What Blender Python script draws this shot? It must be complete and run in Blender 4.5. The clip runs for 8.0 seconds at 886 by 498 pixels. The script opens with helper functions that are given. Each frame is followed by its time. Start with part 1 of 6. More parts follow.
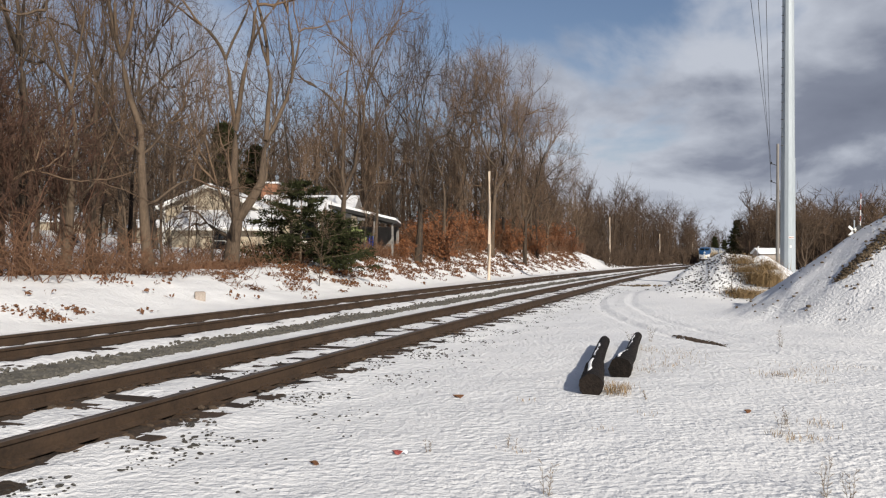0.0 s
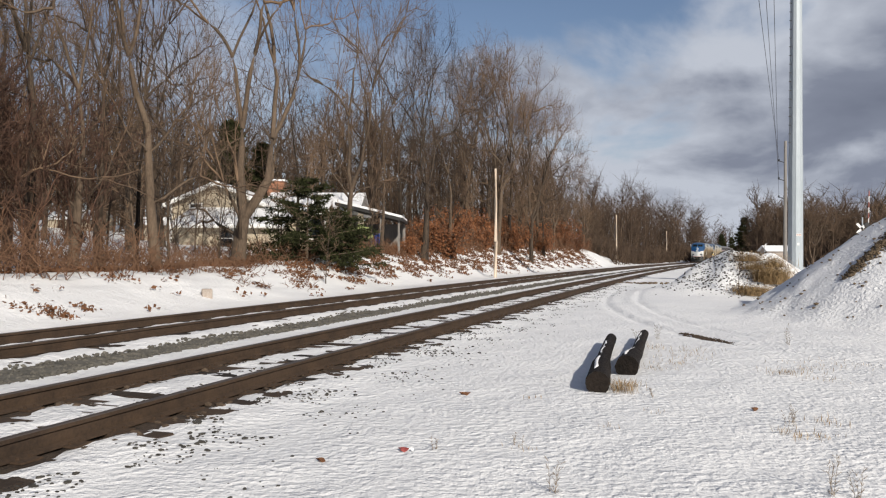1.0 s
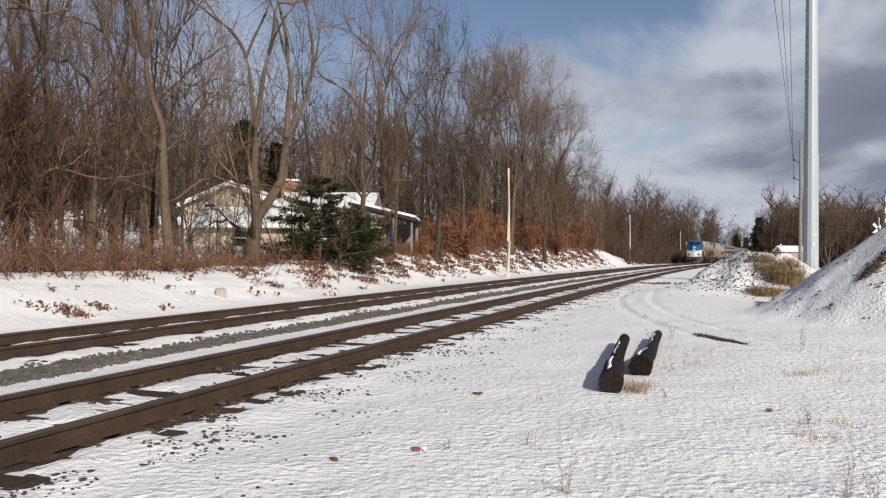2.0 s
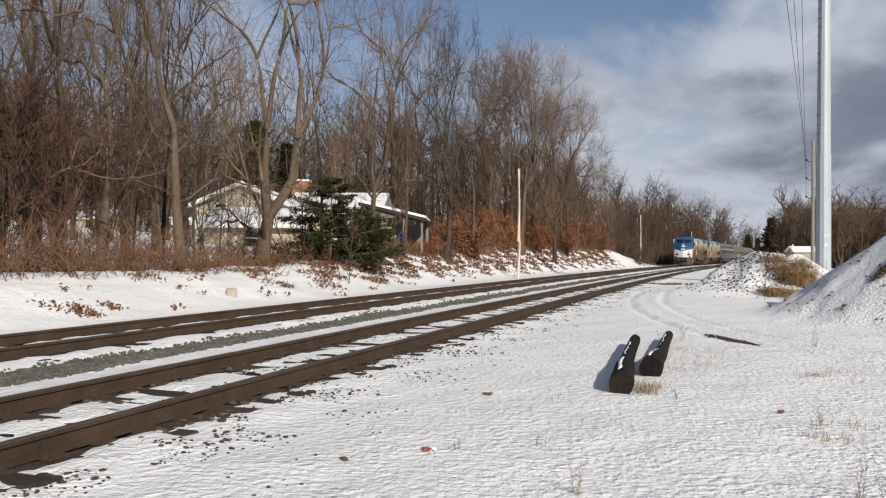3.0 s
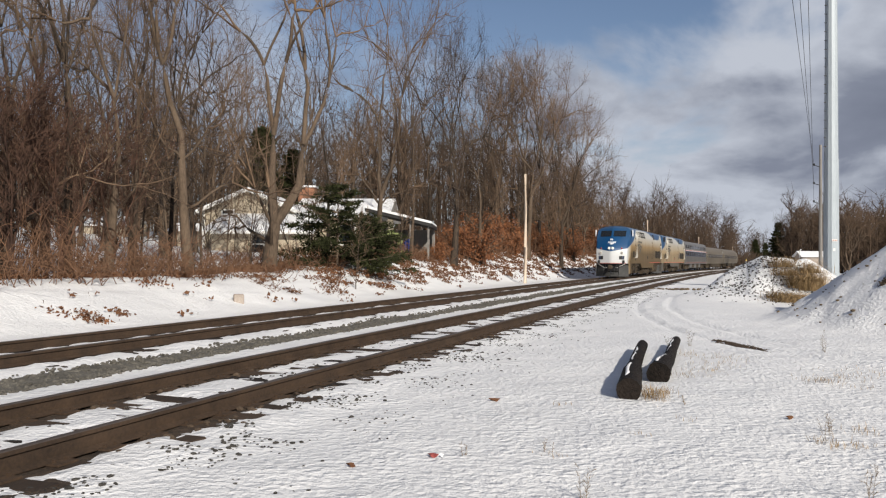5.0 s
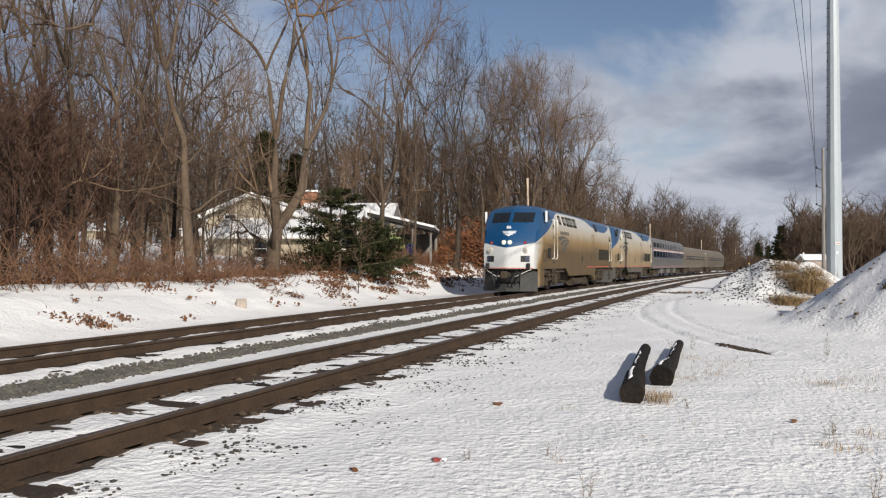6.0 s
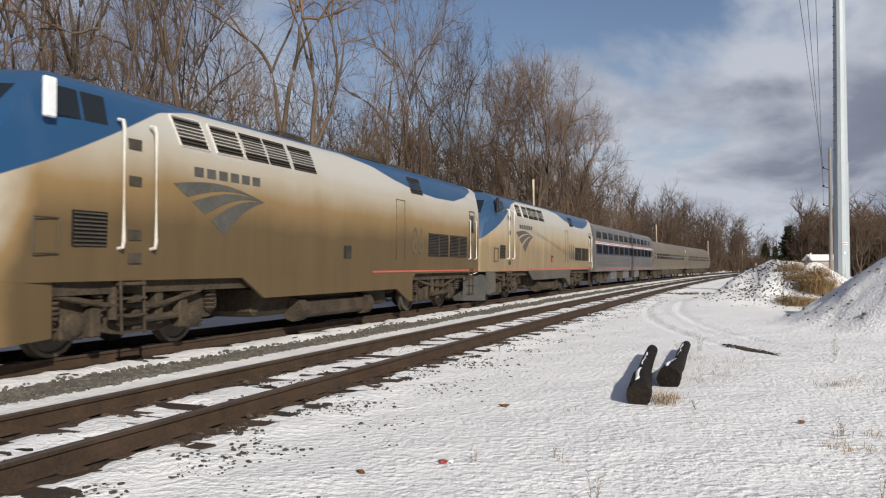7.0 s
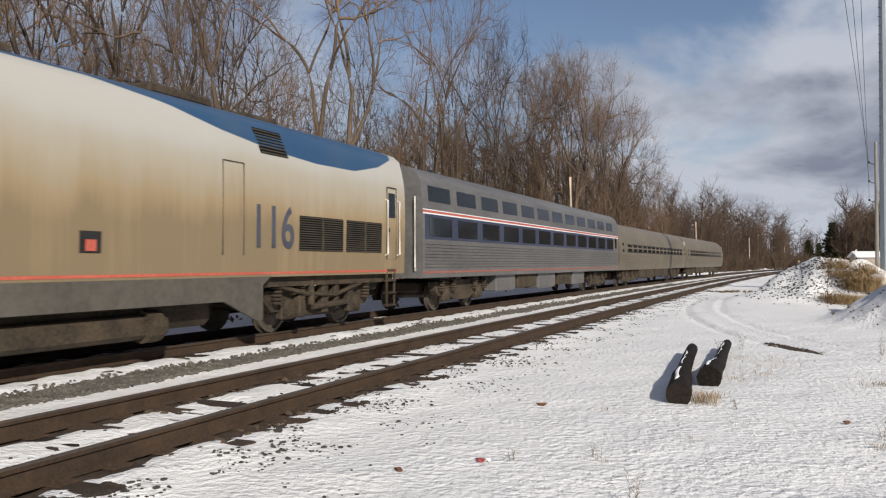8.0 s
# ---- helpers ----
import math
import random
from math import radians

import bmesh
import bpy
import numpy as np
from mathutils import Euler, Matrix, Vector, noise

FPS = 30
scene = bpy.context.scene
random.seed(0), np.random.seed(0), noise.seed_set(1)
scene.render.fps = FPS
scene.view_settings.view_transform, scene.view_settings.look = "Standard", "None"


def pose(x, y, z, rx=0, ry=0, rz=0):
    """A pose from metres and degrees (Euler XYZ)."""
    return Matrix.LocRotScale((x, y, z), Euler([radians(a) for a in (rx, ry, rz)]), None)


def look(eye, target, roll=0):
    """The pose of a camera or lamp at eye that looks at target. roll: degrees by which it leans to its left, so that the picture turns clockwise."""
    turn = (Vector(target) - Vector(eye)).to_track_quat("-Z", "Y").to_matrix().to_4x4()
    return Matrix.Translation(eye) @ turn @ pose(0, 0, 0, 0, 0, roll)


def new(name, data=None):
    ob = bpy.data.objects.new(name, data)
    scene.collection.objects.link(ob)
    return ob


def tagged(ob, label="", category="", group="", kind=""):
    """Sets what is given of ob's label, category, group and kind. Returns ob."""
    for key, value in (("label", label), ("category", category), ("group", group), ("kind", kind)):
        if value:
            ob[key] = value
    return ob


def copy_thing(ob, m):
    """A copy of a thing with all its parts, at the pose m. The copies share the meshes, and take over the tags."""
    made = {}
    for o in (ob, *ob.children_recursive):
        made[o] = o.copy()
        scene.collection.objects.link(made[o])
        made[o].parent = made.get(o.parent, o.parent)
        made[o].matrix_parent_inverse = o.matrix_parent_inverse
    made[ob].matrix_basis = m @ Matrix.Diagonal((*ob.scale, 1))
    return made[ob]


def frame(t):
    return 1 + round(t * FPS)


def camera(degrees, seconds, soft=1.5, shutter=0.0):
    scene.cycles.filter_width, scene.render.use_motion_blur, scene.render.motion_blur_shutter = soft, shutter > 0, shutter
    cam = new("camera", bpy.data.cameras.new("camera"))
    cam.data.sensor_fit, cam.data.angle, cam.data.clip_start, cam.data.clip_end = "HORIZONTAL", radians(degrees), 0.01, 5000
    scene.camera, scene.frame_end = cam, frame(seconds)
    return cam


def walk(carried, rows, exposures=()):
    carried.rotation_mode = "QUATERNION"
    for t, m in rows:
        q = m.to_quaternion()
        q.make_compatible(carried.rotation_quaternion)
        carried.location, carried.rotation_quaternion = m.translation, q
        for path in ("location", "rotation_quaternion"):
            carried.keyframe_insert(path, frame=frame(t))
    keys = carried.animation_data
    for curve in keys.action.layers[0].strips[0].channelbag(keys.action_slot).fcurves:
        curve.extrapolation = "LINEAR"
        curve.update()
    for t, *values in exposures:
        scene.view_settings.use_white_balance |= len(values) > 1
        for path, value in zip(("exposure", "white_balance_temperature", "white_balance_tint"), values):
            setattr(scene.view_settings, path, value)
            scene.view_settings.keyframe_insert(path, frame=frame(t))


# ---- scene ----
cam = camera(58.01, 8.0, soft=1.2, shutter=0.05)
EYE = (0.0, 0.0, 1.6)
TURN = [
    (0.0, 0.0, 0.552, -0.337), (0.5, 0.159, 0.41, -0.367), (1.0, 0.455, 0.365, -0.349),
    (1.5, 0.889, 0.361, -0.349), (2.0, 1.373, 0.345, -0.43), (3.5, 2.317, 0.40, -0.492),
    (4.0, 2.427, 0.486, -0.506), (4.5, 2.502, 0.612, -0.425), (6.0, 2.751, 1.058, -0.188),
    (6.5, 2.912, 1.159, -0.057), (7.0, 3.181, 1.186, 0.034), (7.5, 4.053, 1.166, 0.124),
    (8.0, 5.806, 1.075, 0.218)]
walk(cam, [(t, pose(*EYE, 90 + p, r, y)) for t, y, p, r in TURN], exposures=[(0.0, 0.0), (8.0, 0.0)])

# ---- light ----
SUN_AZ, SUN_EL = 153.0, 28.0          # degrees clockwise from ahead, and above the horizon
world = bpy.data.worlds.new("winter_sky")
scene.world = world
world.use_nodes = True


def wire(tree, a, b):
    tree.links.new(a, b)


def build_sky():
    nt = world.node_tree
    nt.nodes.clear()
    N = nt.nodes.new
    out, bg = N("ShaderNodeOutputWorld"), N("ShaderNodeBackground")
    sky = N("ShaderNodeTexSky")
    sky.sky_type, sky.sun_disc = "NISHITA", False
    sky.sun_elevation, sky.sun_rotation = radians(SUN_EL), radians(SUN_AZ)
    sky.air_density, sky.dust_density, sky.ozone_density = 1.0, 0.6, 1.5
    dim = N("ShaderNodeMix")
    dim.data_type, dim.blend_type = "RGBA", "MULTIPLY"
    dim.inputs[0].default_value = 1.0
    dim.inputs[7].default_value = (0.080, 0.077, 0.081, 1)
    wire(nt, sky.outputs[0], dim.inputs[6])
    co, sep = N("ShaderNodeTexCoord"), N("ShaderNodeSeparateXYZ")
    wire(nt, co.outputs["Generated"], sep.inputs[0])

    def calc(op, a, b=None, c=None):
        n = N("ShaderNodeMath")
        n.operation = op
        for i, v in enumerate((a, b, c)):
            if v is None:
                continue
            if isinstance(v, (int, float)):
                n.inputs[i].default_value = v
            else:
                wire(nt, v, n.inputs[i])
        return n.outputs[0]

    lift = calc("ADD", calc("MAXIMUM", sep.outputs[2], 0.0), 0.40)
    flat = N("ShaderNodeCombineXYZ")
    wire(nt, calc("DIVIDE", sep.outputs[0], lift), flat.inputs[0])
    wire(nt, calc("DIVIDE", sep.outputs[1], lift), flat.inputs[1])
    flat.inputs[2].default_value = 3.4

    def cloud(scale, detail, rough, shift):
        n = N("ShaderNodeTexNoise")
        n.inputs["Scale"].default_value, n.inputs["Detail"].default_value = scale, detail
        n.inputs["Roughness"].default_value, n.inputs["Distortion"].default_value = rough, 0.25
        m = N("ShaderNodeMapping")
        m.inputs["Location"].default_value = shift
        wire(nt, flat.outputs[0], m.inputs[0])
        wire(nt, m.outputs[0], n.inputs[0])
        return n.outputs[0]

    # broken cloud all round, with a clear hole high ahead of the eye
    across = calc("ADD", sep.outputs[0], -0.06)
    above = calc("ADD", sep.outputs[2], -0.37)
    away = calc("SQRT", calc("ADD", calc("MULTIPLY", calc("MULTIPLY", across, across), 0.8), calc("MULTIPLY", calc("MULTIPLY", above, above), 1.7)))
    puff = cloud(2.3, 7, 0.52, (0.3, 0.1, 0))
    deep = calc("ADD", calc("MULTIPLY_ADD", away, 1.2, -0.245), calc("MULTIPLY_ADD", puff, 0.9, -0.45))
    ramp = N("ShaderNodeValToRGB")
    ramp.color_ramp.elements[0].position, ramp.color_ramp.elements[1].position = 0.0, 0.14
    ramp.color_ramp.interpolation = "EASE"
    wire(nt, deep, ramp.inputs[0])
    shade = N("ShaderNodeValToRGB")
    e = shade.color_ramp.elements
    e.new(0.30)
    for el, at, tone in zip(e, (0.06, 0.28, 0.75), ((0.52, 0.555, 0.63), (0.225, 0.25, 0.32), (0.125, 0.143, 0.198))):
        el.position, el.color = at, (*tone, 1)
    body = calc("MULTIPLY", calc("MINIMUM", deep, 0.75), 0.95)
    haze = calc("MULTIPLY", calc("MAXIMUM", calc("SUBTRACT", 0.17, sep.outputs[2]), 0.0), -2.4)
    wire(nt, calc("ADD", calc("ADD", body, haze), calc("MULTIPLY_ADD", cloud(2.8, 6, 0.52, (2.3, 0.7, 0.4)), 1.0, -0.48)), shade.inputs[0])
    mix = N("ShaderNodeMix")
    mix.data_type = "RGBA"
    # the cloud thins out over the wood
    thin = calc("MINIMUM", calc("MAXIMUM", calc("MULTIPLY_ADD", sep.outputs[0], 3.0, 0.72), 0.55), 1.0)
    wire(nt, calc("MULTIPLY", ramp.outputs[0], thin), mix.inputs[0])
    wire(nt, dim.outputs[2], mix.inputs[6])
    wire(nt, shade.outputs[0], mix.inputs[7])
    wire(nt, mix.outputs[2], bg.inputs[0])
    wire(nt, bg.outputs[0], out.inputs[0])


build_sky()
sun = new("sun", bpy.data.lights.new("sun", "SUN"))
sun.data.energy, sun.data.angle, sun.data.color = 4.95, radians(0.55), (1.0, 0.93, 0.82)
_a, _e = radians(SUN_AZ), radians(SUN_EL)
SUN_WAY = Vector((math.sin(_a) * math.cos(_e), math.cos(_a) * math.cos(_e), math.sin(_e)))
sun.matrix_world = look(SUN_WAY * 50, (0, 0, 0))

# ---- materials ----


def shader(name):
    m = bpy.data.materials.new(name)
    m.use_nodes = True
    return m, m.node_tree, m.node_tree.nodes["Principled BSDF"]


def noise_node(nt, scale, detail=4, rough=0.55, vec=None, stretch=None):
    n = nt.nodes.new("ShaderNodeTexNoise")
    n.inputs["Scale"].default_value, n.inputs["Detail"].default_value = scale, detail
    n.inputs["Roughness"].default_value = rough
    co = vec
    if co is None:
        co = nt.nodes.new("ShaderNodeTexCoord").outputs["Object"]
    if stretch:
        m = nt.nodes.new("ShaderNodeMapping")
        m.inputs["Scale"].default_value = stretch
        wire(nt, co, m.inputs[0])
        co = m.outputs[0]
    wire(nt, co, n.inputs[0])
    return n.outputs[0]


def ramp_node(nt, fac, stops):
    r = nt.nodes.new("ShaderNodeValToRGB")
    els = r.color_ramp.elements
    while len(els) < len(stops):
        els.new(0.5)
    for el, (p, c) in zip(els, stops):
        el.position, el.color = p, (*c, 1)
    wire(nt, fac, r.inputs[0])
    return r.outputs[0]


def math_node(nt, op, a, b=None, c=None, clamp=False):
    n = nt.nodes.new("ShaderNodeMath")
    n.operation, n.use_clamp = op, clamp
    for i, v in enumerate((a, b, c)):
        if v is None:
            continue
        if isinstance(v, (int, float)):
            n.inputs[i].default_value = v
        else:
            wire(nt, v, n.inputs[i])
    return n.outputs[0]


def mix_node(nt, fac, a, b, blend="MIX"):
    n = nt.nodes.new("ShaderNodeMix")
    n.data_type, n.blend_type = "RGBA", blend
    for s, v in ((0, fac), (6, a), (7, b)):
        if isinstance(v, (int, float)):
            n.inputs[s].default_value = v
        elif isinstance(v, tuple):
            n.inputs[s].default_value = (*v, 1)
        else:
            wire(nt, v, n.inputs[s])
    return n.outputs[2]


def bump_node(nt, bsdf, height, strength, dist):
    b = nt.nodes.new("ShaderNodeBump")
    b.inputs["Strength"].default_value, b.inputs["Distance"].default_value = strength, dist
    wire(nt, height, b.inputs["Height"])
    wire(nt, b.outputs[0], bsdf.inputs["Normal"])


def surf(name, dark, light, scale=6.0, rough=0.7, metal=0.0, bump=0.3, dist=0.01, stretch=None, vary=0.0, spec=0.4):
    """A worn surface: two scales of colour, grain in the relief, and a spread from object to object."""
    m, nt, b = shader(name)
    fine, coarse = noise_node(nt, scale * 6, 5, 0.65, None, stretch), noise_node(nt, scale * 0.7, 3, 0.5, None, stretch)
    f = math_node(nt, "MULTIPLY_ADD", fine, 0.55, math_node(nt, "MULTIPLY", coarse, 0.45))
    if vary:
        rnd = nt.nodes.new("ShaderNodeObjectInfo").outputs["Random"]
        f = math_node(nt, "ADD", f, math_node(nt, "MULTIPLY_ADD", rnd, vary, -vary / 2))
    col = ramp_node(nt, f, [(0.32, dark), (0.68, light)])
    wire(nt, col, b.inputs["Base Color"])
    b.inputs["Roughness"].default_value, b.inputs["Metallic"].default_value = rough, metal
    b.inputs["Specular IOR Level"].default_value = spec
    if bump:
        bump_node(nt, b, fine, bump, dist)
    return m


def snow_material(name, clean=False):
    m, nt, b = shader(name)
    pos = nt.nodes.new("ShaderNodeTexCoord").outputs["Object"]
    big, mid = noise_node(nt, 0.5, 3, 0.5, pos), noise_node(nt, 13.0, 2, 0.5, pos)
    fine = noise_node(nt, 42.0, 3, 0.6, pos)
    tint = ramp_node(nt, big, [(0.3, (0.765, 0.77, 0.785)), (0.7, (0.85, 0.85, 0.855))])
    wire(nt, tint, b.inputs["Base Color"])
    b.inputs["Roughness"].default_value = 0.55
    b.inputs["Specular IOR Level"].default_value = 0.25
    lumps = math_node(nt, "MULTIPLY", mid, math_node(nt, "MULTIPLY_ADD", noise_node(nt, 1.9, 3, 0.6, pos), 2.4, -0.25))
    h = math_node(nt, "MULTIPLY_ADD", fine, 0.32, lumps)
    bump_node(nt, b, h, 0.95 if not clean else 0.4, 0.043)
    return m


SNOW = snow_material("snow")
SNOW_ROOF = snow_material("snow_on_roof", True)
RAIL_SIDE = surf("rusted_rail", (0.024, 0.015, 0.0095), (0.076, 0.046, 0.027), 5, 0.85, 0.0, 0.3, 0.004)
RAIL_TOP = surf("worn_rail_head", (0.045, 0.036, 0.032), (0.10, 0.082, 0.072), 3, 0.5, 0.2, 0.1, 0.002)
TIE = surf("creosoted_tie", (0.010, 0.007, 0.0055), (0.066, 0.042, 0.027), 4, 0.9, 0, 0.6, 0.02, (1, 8, 1), 0.3)
BALLAST = surf("dirty_ballast", (0.014, 0.010, 0.008), (0.135, 0.092, 0.062), 9, 0.95, 0, 1.0, 0.05)
DARK_STONE = surf("dark_grey_stone", (0.012, 0.011, 0.010), (0.085, 0.078, 0.068), 5, 0.9, 0, 0.4, 0.02)
CRIB_STONE = surf("brown_crib_stone", (0.018, 0.013, 0.010), (0.135, 0.094, 0.062), 4, 0.95, 0, 0.5, 0.02)
STONE = surf("grey_ballast_stone", (0.040, 0.037, 0.032), (0.175, 0.162, 0.138), 5, 0.9, 0, 0.4, 0.02)
BARK = surf("grey_bark", (0.018, 0.0125, 0.009), (0.146, 0.104, 0.071), 3, 0.9, 0, 0.7, 0.04, (1, 1, 0.25), 0.35)
# darker copy of the twig bark: shade of the massed woods put into its colour
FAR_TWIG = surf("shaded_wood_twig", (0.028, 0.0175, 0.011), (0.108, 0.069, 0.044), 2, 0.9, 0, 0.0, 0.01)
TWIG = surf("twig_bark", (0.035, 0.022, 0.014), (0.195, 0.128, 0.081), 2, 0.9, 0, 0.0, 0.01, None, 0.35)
RED_TWIG = surf("red_brown_twig", (0.042, 0.022, 0.015), (0.128, 0.066, 0.042), 2, 0.9, 0, 0.0, 0.01, None, 0.3)
DRY_TWIG = surf("dry_bramble", (0.050, 0.026, 0.016), (0.190, 0.102, 0.058), 2, 0.9, 0, 0.0, 0.01, None, 0.3)
RUST_LEAF = surf("rust_oak_leaf", (0.085, 0.032, 0.015), (0.34, 0.135, 0.052), 1.2, 0.8, 0, 0.0, 0.01, None, 0.2)
LITTER = surf("leaf_litter", (0.06, 0.026, 0.013), (0.22, 0.10, 0.045), 3, 0.9, 0, 0.0, 0.01)
NEEDLE = surf("dark_needles", (0.016, 0.019, 0.008), (0.066, 0.072, 0.032), 2, 0.9, 0, 0.0, 0.01, None, 0.2, 0.08)
GRASS = surf("dry_grass", (0.15, 0.098, 0.045), (0.43, 0.30, 0.155), 3, 0.9, 0, 0.0, 0.01)
WEED = surf("grey_weed", (0.16, 0.13, 0.10), (0.34, 0.28, 0.22), 3, 0.9, 0, 0.0, 0.01)
POST = surf("weathered_post", (0.46, 0.35, 0.25), (0.72, 0.62, 0.52), 3, 0.85, 0, 0.3, 0.01, (1, 1, 0.1))
GALV = surf("galvanised_steel", (0.33, 0.37, 0.40), (0.43, 0.475, 0.505), 2.2, 0.55, 0.15, 0.05, 0.004, (1, 1, 0.15))
DARK_WOOD = surf("old_pole_wood", (0.14, 0.13, 0.12), (0.30, 0.28, 0.26), 3, 0.85, 0, 0.3, 0.01, (1, 1, 0.1))
LOG_BARK = surf("tarred_log", (0.003, 0.0026, 0.0024), (0.026, 0.019, 0.015), 3.5, 0.75, 0, 0.8, 0.03, None, 0, 0.15)
DIRT = surf("bare_dirt", (0.05, 0.036, 0.022), (0.22, 0.16, 0.10), 4, 0.95, 0, 0.9, 0.05)
BLACK = surf("black_paint", (0.008, 0.008, 0.009), (0.028, 0.027, 0.026), 4, 0.6, 0, 0.1, 0.004)
CABLE = surf("black_cable", (0.012, 0.012, 0.013), (0.03, 0.03, 0.03), 4, 0.7, 0, 0, 0.004)
CREAM = surf("cream_siding", (0.34, 0.285, 0.21), (0.50, 0.43, 0.325), 1.5, 0.8, 0, 0.15, 0.006)
WHITE = surf("white_trim", (0.62, 0.61, 0.58), (0.78, 0.77, 0.74), 3, 0.6, 0, 0.05, 0.004)
BRICK = surf("chimney_brick", (0.20, 0.09, 0.055), (0.40, 0.20, 0.12), 5, 0.9, 0, 0.3, 0.01, None, 0.3)
GREEN = surf("green_tarp", (0.16, 0.21, 0.07), (0.34, 0.38, 0.16), 2, 0.6, 0, 0.2, 0.01)
BLUE_PLASTIC = surf("blue_plastic", (0.008, 0.03, 0.20), (0.02, 0.07, 0.36), 3, 0.4, 0, 0.05, 0.004)
RED_BIT = surf("red_plastic", (0.17, 0.03, 0.03), (0.33, 0.08, 0.07), 9, 0.5, 0, 0.1, 0.004)
SIGN_YELLOW = surf("yellow_sign", (0.40, 0.26, 0.05), (0.55, 0.38, 0.10), 3, 0.6, 0, 0, 0.004)
SIGN_RED = surf("red_sign", (0.28, 0.08, 0.06), (0.38, 0.14, 0.11), 3, 0.6, 0, 0, 0.004)
CONCRETE = surf("old_concrete", (0.24, 0.20, 0.17), (0.45, 0.39, 0.34), 4, 0.9, 0, 0.3, 0.01)


def glass_material(name, tint=(0.012, 0.016, 0.02)):
    m, nt, b = shader(name)
    b.inputs["Base Color"].default_value = (*tint, 1)
    b.inputs["Roughness"].default_value = 0.06
    b.inputs["Specular IOR Level"].default_value = 0.7
    bump_node(nt, b, noise_node(nt, 2.5, 2), 0.05, 0.01)
    return m


GLASS = glass_material("dark_glass")

# ---- building helpers ----


def link(name, bm, material, parent=None, label="", smooth=False):
    me = bpy.data.meshes.new(name)
    bm.to_mesh(me)
    bm.free()
    return link_mesh(name, me, material, parent, label, smooth)


def link_mesh(name, me, material, parent=None, label="", smooth=False):
    for mm in (material if isinstance(material, (list, tuple)) else [material]):
        me.materials.append(mm)
    if smooth:
        me.polygons.foreach_set("use_smooth", [True] * len(me.polygons))
    ob = new(name, me)
    if parent is not None:
        ob.parent = parent
    if label:
        tagged(ob, label)
    return ob


def part(name, bm, material, parent, label="", smooth=False):
    return link(name, bm, material, parent, label, smooth)


def thing(name, m, label, category, group="", kind=""):
    ob = new(name)
    ob.empty_display_size = 0.2
    ob.matrix_basis = m
    return tagged(ob, label, category, group, kind)


def box(bm, x0, x1, y0, y1, z0, z1, bevel=0.0):
    vs = [bm.verts.new(p) for p in ((x0, y0, z0), (x1, y0, z0), (x1, y1, z0), (x0, y1, z0),
                                    (x0, y0, z1), (x1, y0, z1), (x1, y1, z1), (x0, y1, z1))]
    fs = [bm.faces.new([vs[i] for i in q]) for q in
          ((3, 2, 1, 0), (4, 5, 6, 7), (0, 1, 5, 4), (1, 2, 6, 5), (2, 3, 7, 6), (3, 0, 4, 7))]
    if bevel:
        es = {e for f in fs for e in f.edges}
        bmesh.ops.bevel(bm, geom=list(es), offset=bevel, segments=1, affect="EDGES")
    return bm


def boxed(*a, bevel=0.0):
    return box(bmesh.new(), *a, bevel=bevel)


def tube(bm, pts, radii, n=8, cap=True):
    rings = []
    for i, p in enumerate(pts):
        p = Vector(p)
        d = Vector(pts[min(i + 1, len(pts) - 1)]) - Vector(pts[max(i - 1, 0)])
        q = d.to_track_quat("Z", "Y")
        r = radii[i] if isinstance(radii, (list, tuple)) else radii
        rings.append([bm.verts.new(p + q @ Vector((r * math.cos(k * math.tau / n), r * math.sin(k * math.tau / n), 0))) for k in range(n)])
    for a, b in zip(rings, rings[1:]):
        for k in range(n):
            bm.faces.new((a[k], a[(k + 1) % n], b[(k + 1) % n], b[k]))
    if cap:
        bm.faces.new(rings[0][::-1])
        bm.faces.new(rings[-1])
    return bm


def tubed(pts, radii, n=8):
    return tube(bmesh.new(), pts, radii, n)


def prism(bm, outline, axis, lo, hi):
    """An outline of (a, b) pairs pushed along an axis: 'x', 'y' or 'z'."""
    def at(a, b, c):
        return {"x": (c, a, b), "y": (a, c, b), "z": (a, b, c)}[axis]
    u, w = ([bm.verts.new(at(a, b, c)) for a, b in outline] for c in (lo, hi))
    n = len(outline)
    bm.faces.new(u)
    bm.faces.new(w[::-1])
    for i in range(n):
        bm.faces.new((u[i], w[i], w[(i + 1) % n], u[(i + 1) % n]))
    bmesh.ops.recalc_face_normals(bm, faces=bm.faces[:])
    return bm


# ---- the line: near track's centre, s metres along it, o metres to its right ----
LINE_D, LINE_A = 5.624, 0.29735
TRACK_2 = -4.75
RAIL_Z = 0.22


def heading(s):
    c = np.clip(s, 0.0, 250.0)
    return LINE_A + 0.000525 * np.clip(s, -60.0, 250.0) + 2.0e-6 * c ** 2 - 8.44e-9 * c ** 3


_S = np.arange(-2000.0, 3600.0, 0.25)
_A = heading(_S)
_X = np.concatenate([[0], np.cumsum(np.sin((_A[1:] + _A[:-1]) / 2)) * 0.25])
_Y = np.concatenate([[0], np.cumsum(np.cos((_A[1:] + _A[:-1]) / 2)) * 0.25])
_X += -np.interp(0, _S, _X) - LINE_D * math.cos(LINE_A)
_Y += -np.interp(0, _S, _Y) + LINE_D * math.sin(LINE_A)


def spot(s, o):
    a = heading(s)
    return np.interp(s, _S, _X) + o * np.cos(a), np.interp(s, _S, _Y) - o * np.sin(a)


def along(x, y):
    """The s and o of a place."""
    i = int(np.argmin((_X - x) ** 2 + (_Y - y) ** 2))
    a, dx, dy = _A[i], x - _X[i], y - _Y[i]
    return _S[i] + dx * math.sin(a) + dy * math.cos(a), dx * math.cos(a) - dy * math.sin(a)


